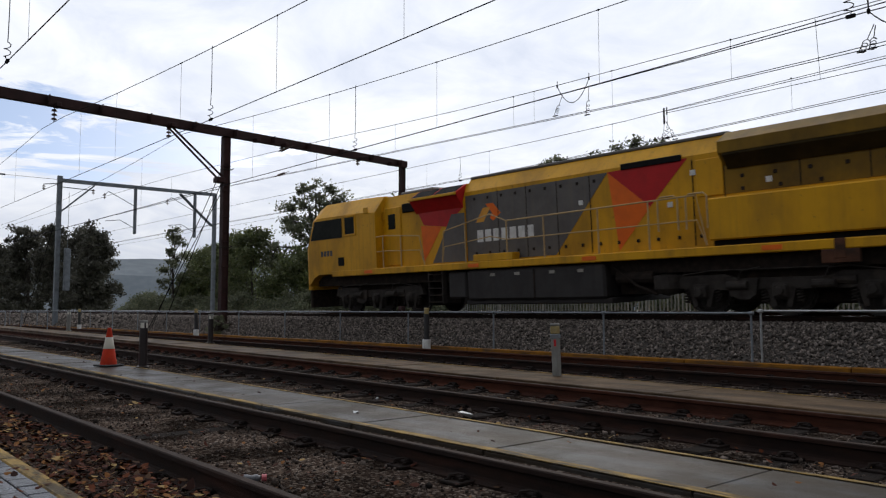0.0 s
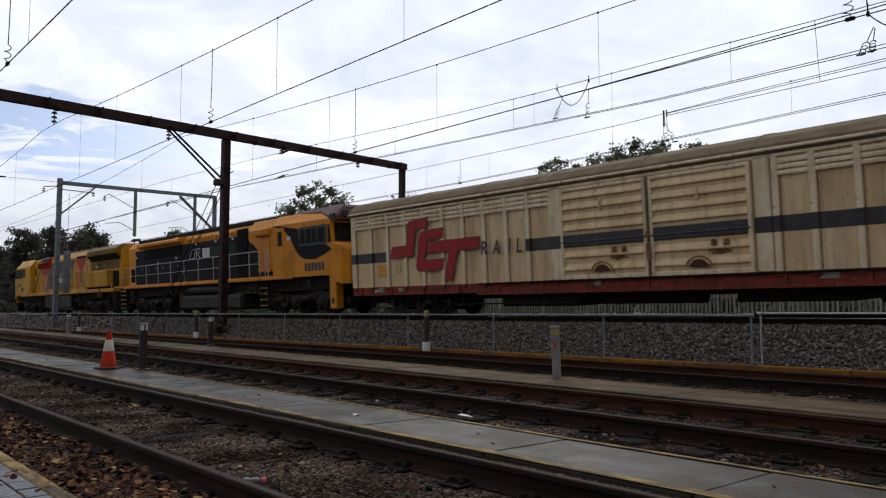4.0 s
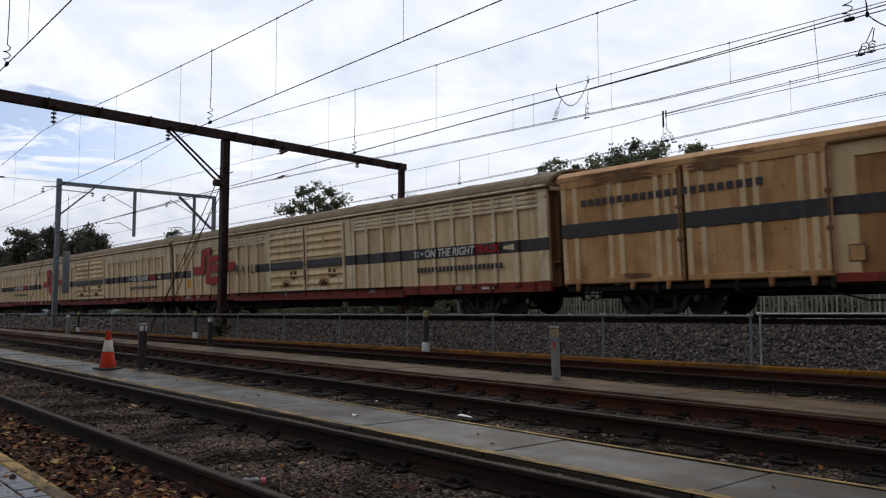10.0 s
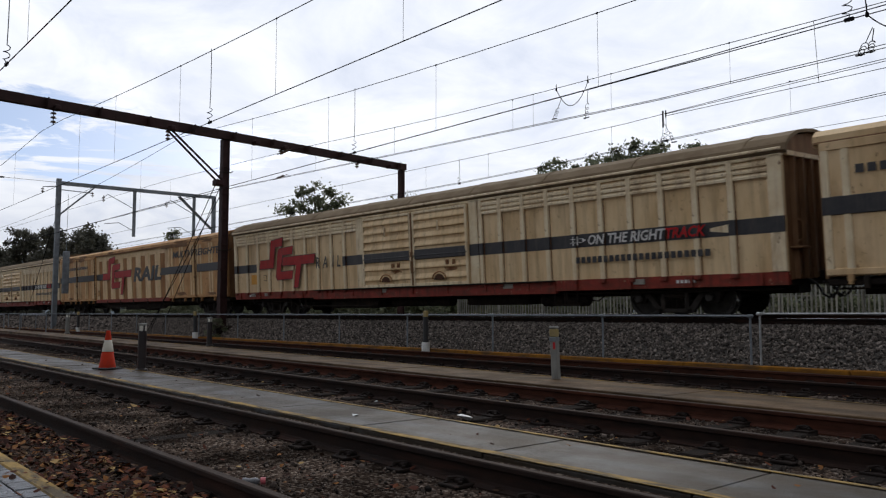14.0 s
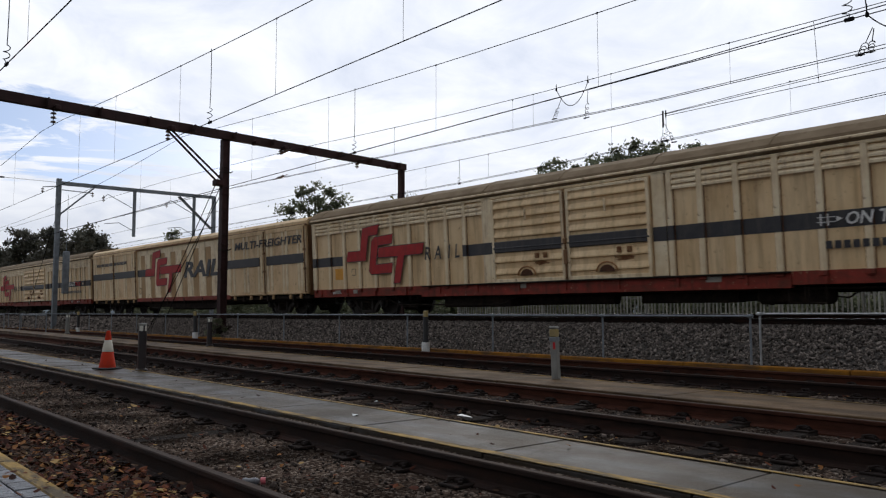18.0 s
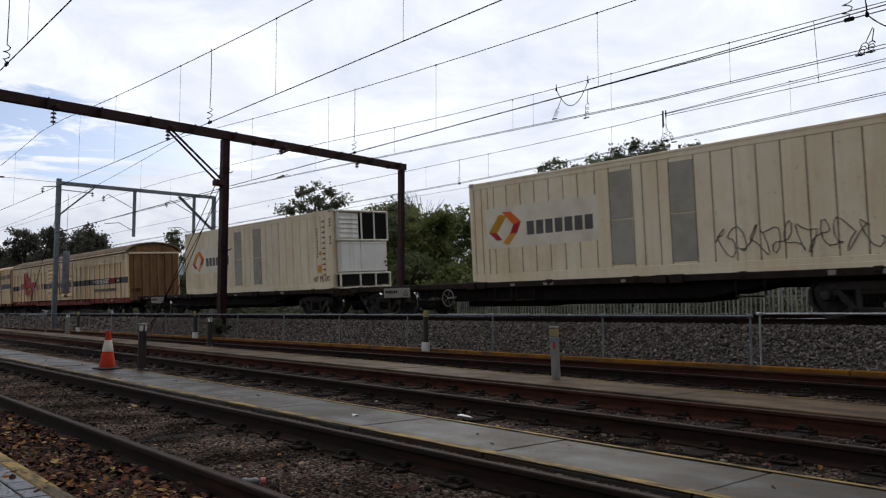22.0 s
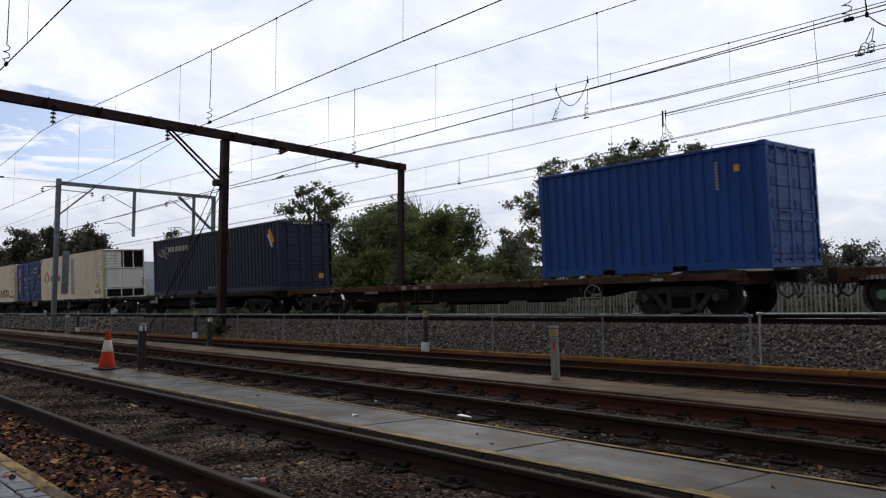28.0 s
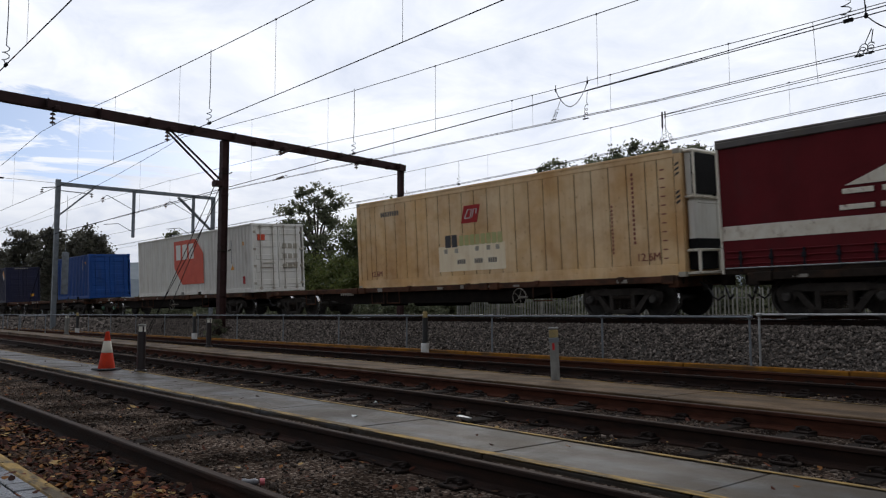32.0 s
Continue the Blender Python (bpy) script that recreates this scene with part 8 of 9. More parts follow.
# ---- locomotives
def loco_bogie(parent, x):
    """Six-wheel bogie; x is its middle."""
    g = part("bogie", Build().box(x - 1.9, x + 1.9, -0.7, 0.7, 0.5, 0.75), M["grime"], parent)
    f = Build()
    for s in (-1, 1):
        y0, y1 = (s * 1.0, s * 1.14) if s > 0 else (s * 1.14, s * 1.0)
        f.prism([(x - 2.35, 0.62), (x - 2.25, 0.88), (x - 1.2, 0.90), (x - 0.9, 0.80), (x + 0.9, 0.80), (x + 1.2, 0.90), (x + 2.25, 0.88), (x + 2.35, 0.62), (x + 1.3, 0.56), (x - 1.3, 0.56)], y0, y1, axis=1)
        for e in (-1.75, 0, 1.75):
            f.cbox(x + e - 0.17, x + e + 0.17, y0 - 0.03, y1 + 0.03, 0.36, 0.70, 0.03)
            f.prism([(x + e - 0.30, 0.60), (x + e - 0.16, 0.60), (x + e - 0.10, 0.22), (x + e - 0.20, 0.20)], y0, y1, axis=1)
            f.prism([(x + e + 0.30, 0.60), (x + e + 0.16, 0.60), (x + e + 0.10, 0.22), (x + e + 0.20, 0.20)], y0, y1, axis=1)
        f.prism([(x - 1.15, 0.80), (x - 1.05, 0.44), (x - 0.85, 0.36), (x - 0.65, 0.36), (x - 0.5, 0.46), (x - 0.45, 0.80)], y0 - 0.06, y1 + 0.04, axis=1)
        f.rod((x + 0.95, s * 1.1, 0.72), (x + 1.45, s * 1.1, 0.72), 0.10, 10)
        f.tube([(x - 2.2, s * 1.15, 0.9), (x - 1.5, s * 1.17, 0.98), (x + 1.4, s * 1.17, 0.98), (x + 2.2, s * 1.15, 0.86)], 0.02, 5)
    part("frame", f, M["bogie_grey"], g)
    part("traction_gear", Build().cbox(x - 2.2, x + 2.2, -0.62, 0.62, 0.24, 0.80, 0.05).box(x - 2.3, x + 2.3, -0.95, 0.95, 0.74, 0.98), M["grime"], g)
    for s in (-1, 1):
        for e in (-1.75, 0, 1.75):
            for d in (-0.36, 0.36):
                sp = Build().tube([(x + e + d + 0.07 * math.cos(a * 1.05), s * 1.09 + 0.07 * math.sin(a * 1.05), 0.28 + a * 0.0105) for a in range(30)], 0.016, 4)
                part("spring", sp, M["bogie_grey"], g)
    for e in (-1.75, 0, 1.75):
        wheelset(g, x + e, 0.52)
        part("axle_box", Build().cbox(x + e - 0.15, x + e + 0.15, -1.24, -1.12, 0.40, 0.66, 0.03).lathe([(0.0, -1.29), (0.08, -1.28), (0.10, -1.23), (0.0, -1.23)], (x + e, 0, 0.53), axis=1, n=14), M["bogie_grey"], g)
    for e in (-0.88, 0.88):
        part("brake_cylinder", Build().rod((x + e - 0.22, -1.22, 0.66), (x + e + 0.22, -1.22, 0.66), 0.09, 12).tube([(x + e, -1.22, 0.75), (x + e + 0.1, -1.24, 0.95), (x + e + 0.5, -1.24, 1.02)], 0.018, 5), M["bogie_grey"], g)
    for e in (-2.15, 2.15):
        part("sand_pipe", Build().tube([(x + e, -1.1, 1.0), (x + e, -1.12, 0.6), (x + e * 0.95, -0.95, 0.16)], 0.025, 6), M["grime"], g)


def handrail(parent, pts, y, mat, posts, z0, r=0.019):
    b = Build()
    b.tube([(x, y, z) for x, z in pts], r, 6)
    mid = [(x, z0 + (z - z0) * 0.52) for x, z in pts]
    b.tube([(x, y, z) for x, z in mid], r * 0.8, 6)
    for x in posts:
        top = np.interp(x, [p[0] for p in sorted(pts)], [p[1] for p in sorted(pts)])
        b.rod((x, y, z0), (x, y, float(top)), r * 1.1, 6)
    part("handrail", b, mat, parent)


def steps(parent, x0, x1, y, z0, z1, mat, n=4):
    b = Build()
    for x in (x0, x1):
        b.cbox(x - 0.02, x + 0.02, y - 0.02, y + 0.16, z0, z1, 0.006)
    s = part("ladder", b, M["bogie_grey"], parent)
    for k in range(n):
        z = z0 + 0.03 + k * (z1 - z0) / n
        part("tread", Build().cbox(x0, x1, y - 0.03, y + 0.20, z, z + 0.03, 0.006), mat, s)


def section(w, z0, z1, z2, w2):
    """Half-round body section: straight sides to z1, sloped to the roof at z2."""
    return [(-w, z0), (-w, z1), (-w2, z2), (w2, z2), (w, z1), (w, z0)]


def loft(b, rings):
    n = len(rings[0][1])
    verts = [(x, yq, zq) for x, ring in rings for yq, zq in ring]
    faces = [(i * n + k, i * n + (k + 1) % n, (i + 1) * n + (k + 1) % n, (i + 1) * n + k) for i in range(len(rings) - 1) for k in range(n)]
    m = (len(rings) - 1) * n
    return b.add(verts, faces + [tuple(range(n))[::-1], tuple(range(m, m + n))])


def rivets(parent, x0, x1, z, y, n, mat):
    for k in range(n):
        x = x0 + (x1 - x0) * k / max(1, n - 1)
        part("door_latch", Build().cbox(x - 0.04, x + 0.04, y - 0.02, y, z - 0.04, z + 0.04, 0.01), mat, parent)


def yellow_loco():
    t = thing("locomotive", pose(0, 0, 0), "grimy yellow diesel locomotive with grey, red and orange panels", "locomotive", "locomotives of the train")
    Y, L = M["loco_yellow"], 21.2
    part("underframe", Build().box(0.3, 20.4, -1.15, 1.15, 0.98, 1.34), M["grime"], t)
    part("deck", Build().cbox(1.6, 20.6, -1.46, 1.46, 1.30, 1.50, 0.02), Y, t)
    cab = Build()
    loft(cab, [(-0.05, section(1.36, 1.02, 2.30, 2.50, 1.30)), (0.10, section(1.42, 1.02, 2.42, 2.56, 1.38)), (0.50, section(1.44, 1.30, 3.30, 3.70, 1.10)), (0.80, section(1.45, 1.40, 3.38, 3.88, 1.02)), (3.1, section(1.45, 1.40, 3.36, 3.88, 1.02)), (4.15, section(1.45, 1.40, 3.30, 3.84, 1.02))])
    c = part("cab", cab, Y, t)
    part("nose_step", Build().cbox(-0.18, 0.1, -1.3, 1.3, 0.86, 1.12, 0.03), Y, c)
    part("windscreen", Build().add([(0.065, -1.30, 2.62), (0.065, -0.06, 2.62), (0.40, -0.06, 3.32), (0.40, -1.28, 3.32), (0.13, -1.30, 2.60), (0.13, -0.06, 2.60), (0.46, -0.06, 3.30), (0.46, -1.28, 3.30)], [(0, 1, 2, 3), (4, 7, 6, 5), (0, 4, 5, 1), (3, 2, 6, 7), (0, 3, 7, 4), (1, 5, 6, 2)]), M["dark_glass"], c)
    part("windscreen", Build().add([(0.065, 0.06, 2.62), (0.065, 1.30, 2.62), (0.40, 1.28, 3.32), (0.40, 0.06, 3.32), (0.13, 0.06, 2.60), (0.13, 1.30, 2.60), (0.46, 1.28, 3.30), (0.46, 0.06, 3.30)], [(0, 1, 2, 3), (4, 7, 6, 5), (0, 4, 5, 1), (3, 2, 6, 7), (0, 3, 7, 4), (1, 5, 6, 2)]), M["dark_glass"], c)
    part("front_side_window", Build().prism([(0.32, 2.62), (0.62, 3.28), (2.28, 3.28), (2.28, 2.62)], -1.46, -1.43, axis=1), M["dark_glass"], c)
    part("side_window", Build().cbox(2.46, 3.02, -1.472, -1.43, 2.70, 3.28, 0.03), M["dark_glass"], c)
    part("window_frame", Build().cbox(2.40, 2.47, -1.475, -1.44, 2.64, 3.34, 0.01).cbox(3.01, 3.08, -1.475, -1.44, 2.64, 3.34, 0.01).cbox(2.40, 3.08, -1.475, -1.44, 3.27, 3.34, 0.01).cbox(2.40, 3.08, -1.475, -1.44, 2.64, 2.71, 0.01), Y, c)
    bars("number_bars", 0.95, 2.02, 0.75, 0.19, 4, M["stripe"], c, -1.452, "dark number bars", gap=0.22)
    part("cab_vent", Build().cbox(2.0, 2.35, -1.465, -1.44, 1.66, 1.95, 0.01), M["mesh_dark"], c)
    # machine room behind the cab
    e = part("equipment_room", Build().prism(section(1.12, 1.48, 3.30, 3.80, 0.95), 4.1, 8.0), Y, t)
    d = part("cab_door", Build().cbox(4.30, 5.10, -1.16, -1.10, 1.56, 3.42, 0.02), Y, e)
    part("door_window", Build().cbox(4.48, 4.84, -1.175, -1.15, 2.72, 3.20, 0.03), M["dark_glass"], d)
    part("intake", Build().cbox(5.2, 6.3, -1.18, -1.0, 3.20, 3.48, 0.02), M["mesh_dark"], e)
    part("roof_box", Build().cbox(4.7, 6.3, -0.8, 0.8, 3.78, 3.92, 0.05), M["loco_grey"], e)
    flat("orange_panel", [(6.05, 2.72), (7.0, 2.62), (6.15, 1.60)], -1.125, M["loco_orange"], e, "bright orange painted wedge")
    flat("red_panel", [(5.9, 3.18), (7.95, 3.12), (7.25, 2.60), (6.2, 2.72)], -1.128, M["loco_red"], e, "red painted wedge")
    flat("grey_panel", [(6.55, 1.55), (7.45, 2.95), (8.0, 2.95), (8.0, 1.55)], -1.131, M["loco_grey"], e, "dark grey painted panel")
    part("radiator_flare", Build().add([(5.85, -1.10, 3.06), (7.95, -1.10, 3.06), (7.95, -1.42, 3.52), (5.85, -1.42, 3.52), (5.85, -0.95, 3.80), (7.95, -0.95, 3.80), (5.85, -0.95, 3.06), (7.95, -0.95, 3.06)],
                                    [(0, 1, 2, 3), (3, 2, 5, 4), (0, 3, 4, 6), (1, 7, 5, 2), (4, 5, 7, 6), (0, 6, 7, 1)]), M["loco_red"], e, "dark red flared intake")
    for x0, x1 in ((5.93, 6.86), (6.96, 7.87)):
        part("intake_grille", Build().add([(x0, -1.41, 3.545), (x1, -1.41, 3.545), (x1, -1.0, 3.79), (x0, -1.0, 3.79), (x0, -1.39, 3.51), (x1, -1.39, 3.51), (x1, -0.98, 3.755), (x0, -0.98, 3.755)],
                                           [(0, 1, 2, 3), (7, 6, 5, 4), (0, 4, 5, 1), (2, 6, 7, 3), (1, 5, 6, 2), (0, 3, 7, 4)]), M["mesh_dark"], e)
    part("intake_frame", Build().cbox(5.83, 5.93, -1.44, -0.98, 3.49, 3.55, 0.01).cbox(5.83, 7.97, -1.45, -1.40, 3.47, 3.55, 0.01), Y, e)
    part("side_locker", Build().cbox(4.15, 4.28, -1.17, -1.10, 3.05, 3.35, 0.02).cbox(3.55, 3.80, -1.475, -1.44, 3.30, 3.52, 0.02), Y, e)
    # long hood
    h = part("long_hood", Build().prism(section(1.08, 1.48, 3.54, 3.94, 0.80), 8.0, 20.85), Y, t)
    flat("grey_panel", [(8.02, 1.55), (8.02, 3.42), (13.0, 3.46), (11.3, 1.55)], -1.084, M["loco_grey"], h, "dark grey painted panel")
    flat("orange_panel", [(13.0, 3.46), (13.25, 1.55), (14.15, 2.52)], -1.084, M["loco_orange"], h, "bright orange painted wedge")
    flat("red_panel", [(13.0, 3.46), (15.15, 3.50), (14.15, 2.52)], -1.084, M["loco_red"], h, "red painted wedge")
    flat("emblem", [(8.42, 2.62), (8.72, 2.62), (9.02, 3.02), (8.72, 3.02)], -1.087, M["amber"], h)
    flat("emblem", [(8.82, 3.12), (9.12, 3.12), (9.40, 2.82), (9.10, 2.62), (8.98, 2.72), (9.08, 2.84)], -1.087, M["loco_orange"], h)
    bars("brand_bars", 8.45, 2.06, 2.20, 0.34, 7, M["white"], h, -1.087, "plain white name bars", gap=0.25)
    for x in (9.3, 10.35, 11.4, 12.45, 15.25, 16.0):
        part("door_seam", Build().cbox(x - 0.012, x + 0.012, -1.094, -1.08, 1.55, 3.45, 0.004), M["grime"], h)
    rivets(h, 8.4, 12.6, 3.30, -1.088, 9, M["grime"])
    rivets(h, 8.4, 15.4, 1.75, -1.088, 14, M["grime"])
    part("side_hatch", Build().cbox(13.4, 15.0, -1.12, -1.06, 3.46, 3.60, 0.01), M["mesh_dark"], h)
    part("radiator_hood", Build().prism([(-1.08, 3.20), (-1.34, 3.46), (-1.34, 3.70), (-0.95, 3.93), (0.95, 3.93), (1.34, 3.70), (1.34, 3.46), (1.08, 3.20)], 16.0, 20.80), M["loco_sooty_shaded"], t)
    # this band is the overhang's shadow zone put into colour
    part("radiator_grille", Build().prism([(-1.10, 3.20), (-1.345, 3.45), (-1.345, 3.40), (-1.12, 3.12)], 16.1, 20.7), M["hood_shade"], t)
    # sooty yellow carries the overhang's shade on down the hood side
    part("sooty_panel", Build().cbox(16.0, 20.6, -1.092, -1.07, 2.60, 3.22, 0.006), M["loco_sooty_shaded"], h)
    part("access_panel", Build().cbox(15.35, 15.98, -1.11, -1.07, 2.60, 3.42, 0.012), Y, h)
    for x in (17.6, 18.9):
        part("door_seam", Build().cbox(x - 0.012, x + 0.012, -1.10, -1.08, 2.62, 3.18, 0.004), M["grime"], h)
    for x, z in ((15.2, 3.1), (14.6, 2.45), (12.1, 2.75), (16.9, 2.75), (7.1, 2.52)):
        part("placard", Build().cbox(x, x + 0.13, -1.10, -1.08, z, z + 0.12, 0.002), M["white"], h, "small white placard")
    part("side_locker", Build().cbox(15.75, 19.55, -1.44, -1.0, 1.62, 2.52, 0.03), Y, t)
    for x in (19.62, 20.08):
        part("rear_grille", Build().cbox(x, x + 0.40, -1.10, -1.06, 1.60, 2.48, 0.01), M["mesh_dark"], h)
    rivets(h, 16.4, 19.2, 2.95, -1.088, 5, M["grime"])
    rivets(h, 16.4, 18.0, 2.68, -1.088, 3, M["grime"])
    for y in (-0.62, 0.36):
        part("rear_lamp", Build().cbox(20.84, 20.90, y, y + 0.26, 3.30, 3.46, 0.02), M["box_white"], h)
    hb = Build()
    for k in range(3):
        hb.rod((20.3 + 0.16 * k, -0.3, 4.10), (20.75 + 0.1 * k, -0.3 + 0.12 * k, 4.12), 0.04, 8, 0.09)
    part("horn", hb.rod((20.5, -0.2, 3.9), (20.5, -0.2, 4.1), 0.03, 6), M["black"], h)
    part("roof_edge", Build().cbox(8.0, 16.0, -0.84, 0.84, 3.91, 3.99, 0.02), M["loco_grey"], h)
    handrail(t, [(3.4, 1.5), (3.4, 2.48), (4.6, 2.52), (6.3, 2.40), (6.5, 1.55)], -1.43, M["handrail"], (4.5, 5.4), 1.5)
    handrail(t, [(7.3, 1.55), (7.4, 2.45), (9.3, 2.78), (9.9, 2.55), (15.5, 2.62), (15.7, 1.55)], -1.43, M["handrail"], (8.3, 9.9, 11.2, 12.9, 14.3), 1.5)
    for x in (14.55, 15.25):
        part("grab_loop", Build().tube([(x, -1.43, 1.9), (x, -1.43, 2.58), (x + 0.08, -1.43, 2.66), (x + 0.42, -1.43, 2.66), (x + 0.50, -1.43, 2.58), (x + 0.50, -1.43, 1.9)], 0.020, 6), M["handrail"], t)
    part("deck_box", Build().cbox(8.6, 10.1, -1.45, -1.15, 1.50, 1.70, 0.015), Y, t)
    part("jacking_pad", Build().cbox(18.3, 18.5, -1.475, -1.40, 1.12, 1.50, 0.01).cbox(18.05, 18.75, -1.465, -1.38, 1.04, 1.30, 0.01), M["deck_brown"], t)
    part("air_reservoir", Build().lathe([(0.0, 0.45), (0.22, 0.50), (0.33, 0.62), (0.33, 0.92), (0.0, 0.96)], (14.5, -1.05, 0), n=18), M["bogie_grey"], t)
    # near-black strip stands in for the shade in the gap below the locker
    part("locker_gap", Build().box(15.8, 19.6, -1.30, -1.09, 1.505, 1.62), M["mesh_dark"], t)
    handrail(t, [(19.6, 2.5), (20.1, 2.6), (20.3, 1.5)], -1.43, M["handrail"], (), 1.5)
    steps(t, 6.65, 7.25, -1.42, 0.34, 1.36, M["grime"], 5)
    steps(t, 19.75, 20.55, -1.42, 0.30, 1.34, M["grime"], 5)
    k = part("fuel_tank", Build().cbox(8.25, 13.0, -1.40, 1.40, 0.42, 1.26, 0.06).cbox(8.1, 13.1, -1.30, 1.30, 0.30, 0.44, 0.03), M["tank_grey"], t, "dark grimy fuel tank")
    part("tank_seam", Build().cbox(10.75, 10.80, -1.415, -1.40, 0.46, 1.22, 0.004), M["grime"], k)
    part("battery_box", Build().cbox(7.45, 8.2, -1.38, 1.38, 0.48, 1.24, 0.05), M["tank_grey"], t)
    for x in (9.2, 10.1, 11.3, 12.2):
        part("tank_plate", Build().cbox(x, x + 0.18, -1.412, -1.40, 1.08, 1.16, 0.004), M["plate_grey"], k)
    for x in (3.5, 8.4, 12.4, 16.9, 20.0):
        part("reflector", Build().cbox(x, x + 0.42, -1.472, -1.45, 1.35, 1.45, 0.004), M["loco_orange"], t)
    part("air_gear", Build().box(13.1, 14.6, -0.9, 0.9, 0.5, 1.0).rod((13.2, -1.1, 0.9), (14.2, -1.1, 0.9), 0.16, 12).tube([(13.1, -1.2, 1.2), (13.8, -1.25, 0.7), (14.3, -1.2, 0.5)], 0.04, 6), M["grime"], t)
    loco_bogie(t, 3.7)
    loco_bogie(t, 17.1)
    coupler(t, 0.0, -1)
    coupler(t, 20.9, 1)
    # plate added to keep the shaded gap between the locomotives dark
    part("end_plate", Build().cbox(20.45, 20.60, -1.30, 1.30, 0.30, 1.30, 0.03), M["grime"], t)
    part("jumper_hose", Build().tube([(20.6, -0.8, 1.1), (20.85, -0.8, 0.75), (20.95, -0.75, 0.5), (21.1, -0.7, 0.85)], 0.03, 6), M["black"], t)
    part("snow_plough", Build().cbox(-0.16, 0.0, -1.25, 1.25, 0.22, 0.86, 0.04), M["grime"], t)
    return t


def amber_loco():
    t = thing("locomotive", pose(0, 0, 0), "grimy orange-yellow diesel locomotive with charcoal side panels, cab trailing", "locomotive", "locomotives of the train")
    A, K, L = M["loco_amber"], M["loco_black"], 20.9
    part("underframe", Build().box(0.4, 20.0, -1.15, 1.15, 0.98, 1.42), M["grime"], t)
    part("deck", Build().cbox(0.3, 17.6, -1.46, 1.46, 1.40, 1.54, 0.02), A, t)
    h = part("long_hood", Build().prism(section(1.06, 1.52, 3.50, 3.80, 0.80), 0.3, 13.9), A, t)
    flat("charcoal_panel", [(1.28, 1.58), (1.28, 3.34), (12.7, 3.34), (12.7, 1.58)], -1.064, K, h, "charcoal painted side panel")
    flat("charcoal_panel", [(12.7, 1.58), (12.7, 3.34), (13.3, 3.24), (13.9, 3.04), (13.9, 1.58)], -1.064, K, h)
    for k in range(7):
        part("hood_box", Build().cbox(7.7 + 0.72 * k, 8.22 + 0.72 * k, -1.10, -1.0, 3.38, 3.60, 0.02), A, h)
    part("intake_recess", Build().prism([(-1.05, 3.40), (-1.32, 3.50), (-1.32, 3.62), (-0.9, 3.72), (-0.8, 3.40)], 2.1, 7.3), A, h)
    part("intake_grille", Build().cbox(2.6, 7.1, -1.10, -1.04, 2.86, 3.36, 0.01), M["mesh_dark"], h)
    for x in (4.6, 5.9):
        part("grille_post", Build().cbox(x, x + 0.08, -1.115, -1.05, 2.86, 3.36, 0.01), K, h)
    part("vent_door", Build().cbox(12.70, 13.60, -1.10, -1.04, 1.62, 3.62, 0.015), M["mesh_dark"], h)
    for x in (3.0, 4.4, 5.8, 7.2, 8.6, 10.0, 11.4):
        part("door_seam", Build().cbox(x - 0.012, x + 0.012, -1.074, -1.06, 1.60, 2.84 if x < 7.3 else 3.34, 0.004), M["grime"], h)
    rivets(h, 7.95, 12.27, 3.48, -1.10, 7, M["grime"])
    rivets(h, 2.2, 6.6, 2.36, -1.068, 6, M["handrail_grey"])
    part("emblem_line", Build().tube([(7.95, -1.07, 2.62), (8.22, -1.07, 3.04), (8.62, -1.07, 3.06), (8.44, -1.07, 2.62), (7.95, -1.07, 2.62)], 0.022, 4).tube([(8.64, -1.07, 2.62), (8.76, -1.07, 3.06), (9.08, -1.07, 3.06), (9.02, -1.07, 2.88), (8.80, -1.07, 2.86), (9.05, -1.07, 2.62)], 0.022, 4), M["white"], h, "white outline emblem")
    bars("brand_bars", 9.3, 2.58, 0.80, 0.46, 2, M["white"], h, -1.067, "plain white name bars", gap=0.12)
    bars("brand_bars", 10.15, 2.62, 2.3, 0.42, 8, M["green_text"], h, -1.067, "plain green name bars", gap=0.18)
    part("roof_box", Build().cbox(1.2, 5.8, -0.86, 0.86, 3.74, 3.92, 0.03), M["loco_black"], h)
    part("roof_box", Build().cbox(6.2, 16.6, -0.88, 0.88, 3.74, 3.93, 0.03), M["loco_black"], h)
    for k in range(7):
        part("radiator_fan", Build().rod((7.9 + 0.8 * k, 0, 3.92), (7.9 + 0.8 * k, 0, 3.99), 0.32, 14), M["mesh_dark"], h)
    part("window_opening", Build().cbox(0.28, 0.34, -0.9, 0.9, 1.75, 2.45, 0.01).cbox(0.62, 1.45, -1.08, -1.04, 1.72, 2.42, 0.01), M["mesh_dark"], h)
    # equipment section and cab
    e = part("equipment_room", Build().prism(section(1.18, 1.52, 3.44, 3.84, 0.90), 13.9, 16.2), A, t)
    flat("charcoal_panel", [(13.92, 1.58), (13.92, 3.03), (14.25, 2.88), (14.6, 2.64), (15.02, 2.32), (15.5, 1.95), (15.85, 1.58)], -1.184, K, e)
    part("access_door", Build().cbox(14.62, 15.58, -1.20, -1.16, 1.75, 3.04, 0.01), A, e)
    part("box_vent", Build().cbox(14.60, 15.62, -1.34, -1.15, 3.16, 3.48, 0.06), A, e)
    c = part("cab", loft(Build(), [(16.2, section(1.45, 1.46, 3.46, 3.84, 1.10)), (19.95, section(1.45, 1.46, 3.44, 3.78, 1.10)), (20.20, section(1.45, 1.36, 3.36, 3.70, 1.12)), (20.31, section(1.45, 1.24, 2.56, 2.60, 1.40)), (20.80, section(1.43, 1.14, 2.44, 2.54, 1.30)), (21.06, section(1.28, 1.14, 2.28, 2.44, 1.12)), (21.14, section(1.12, 1.18, 2.12, 2.28, 0.98))]), A, t)
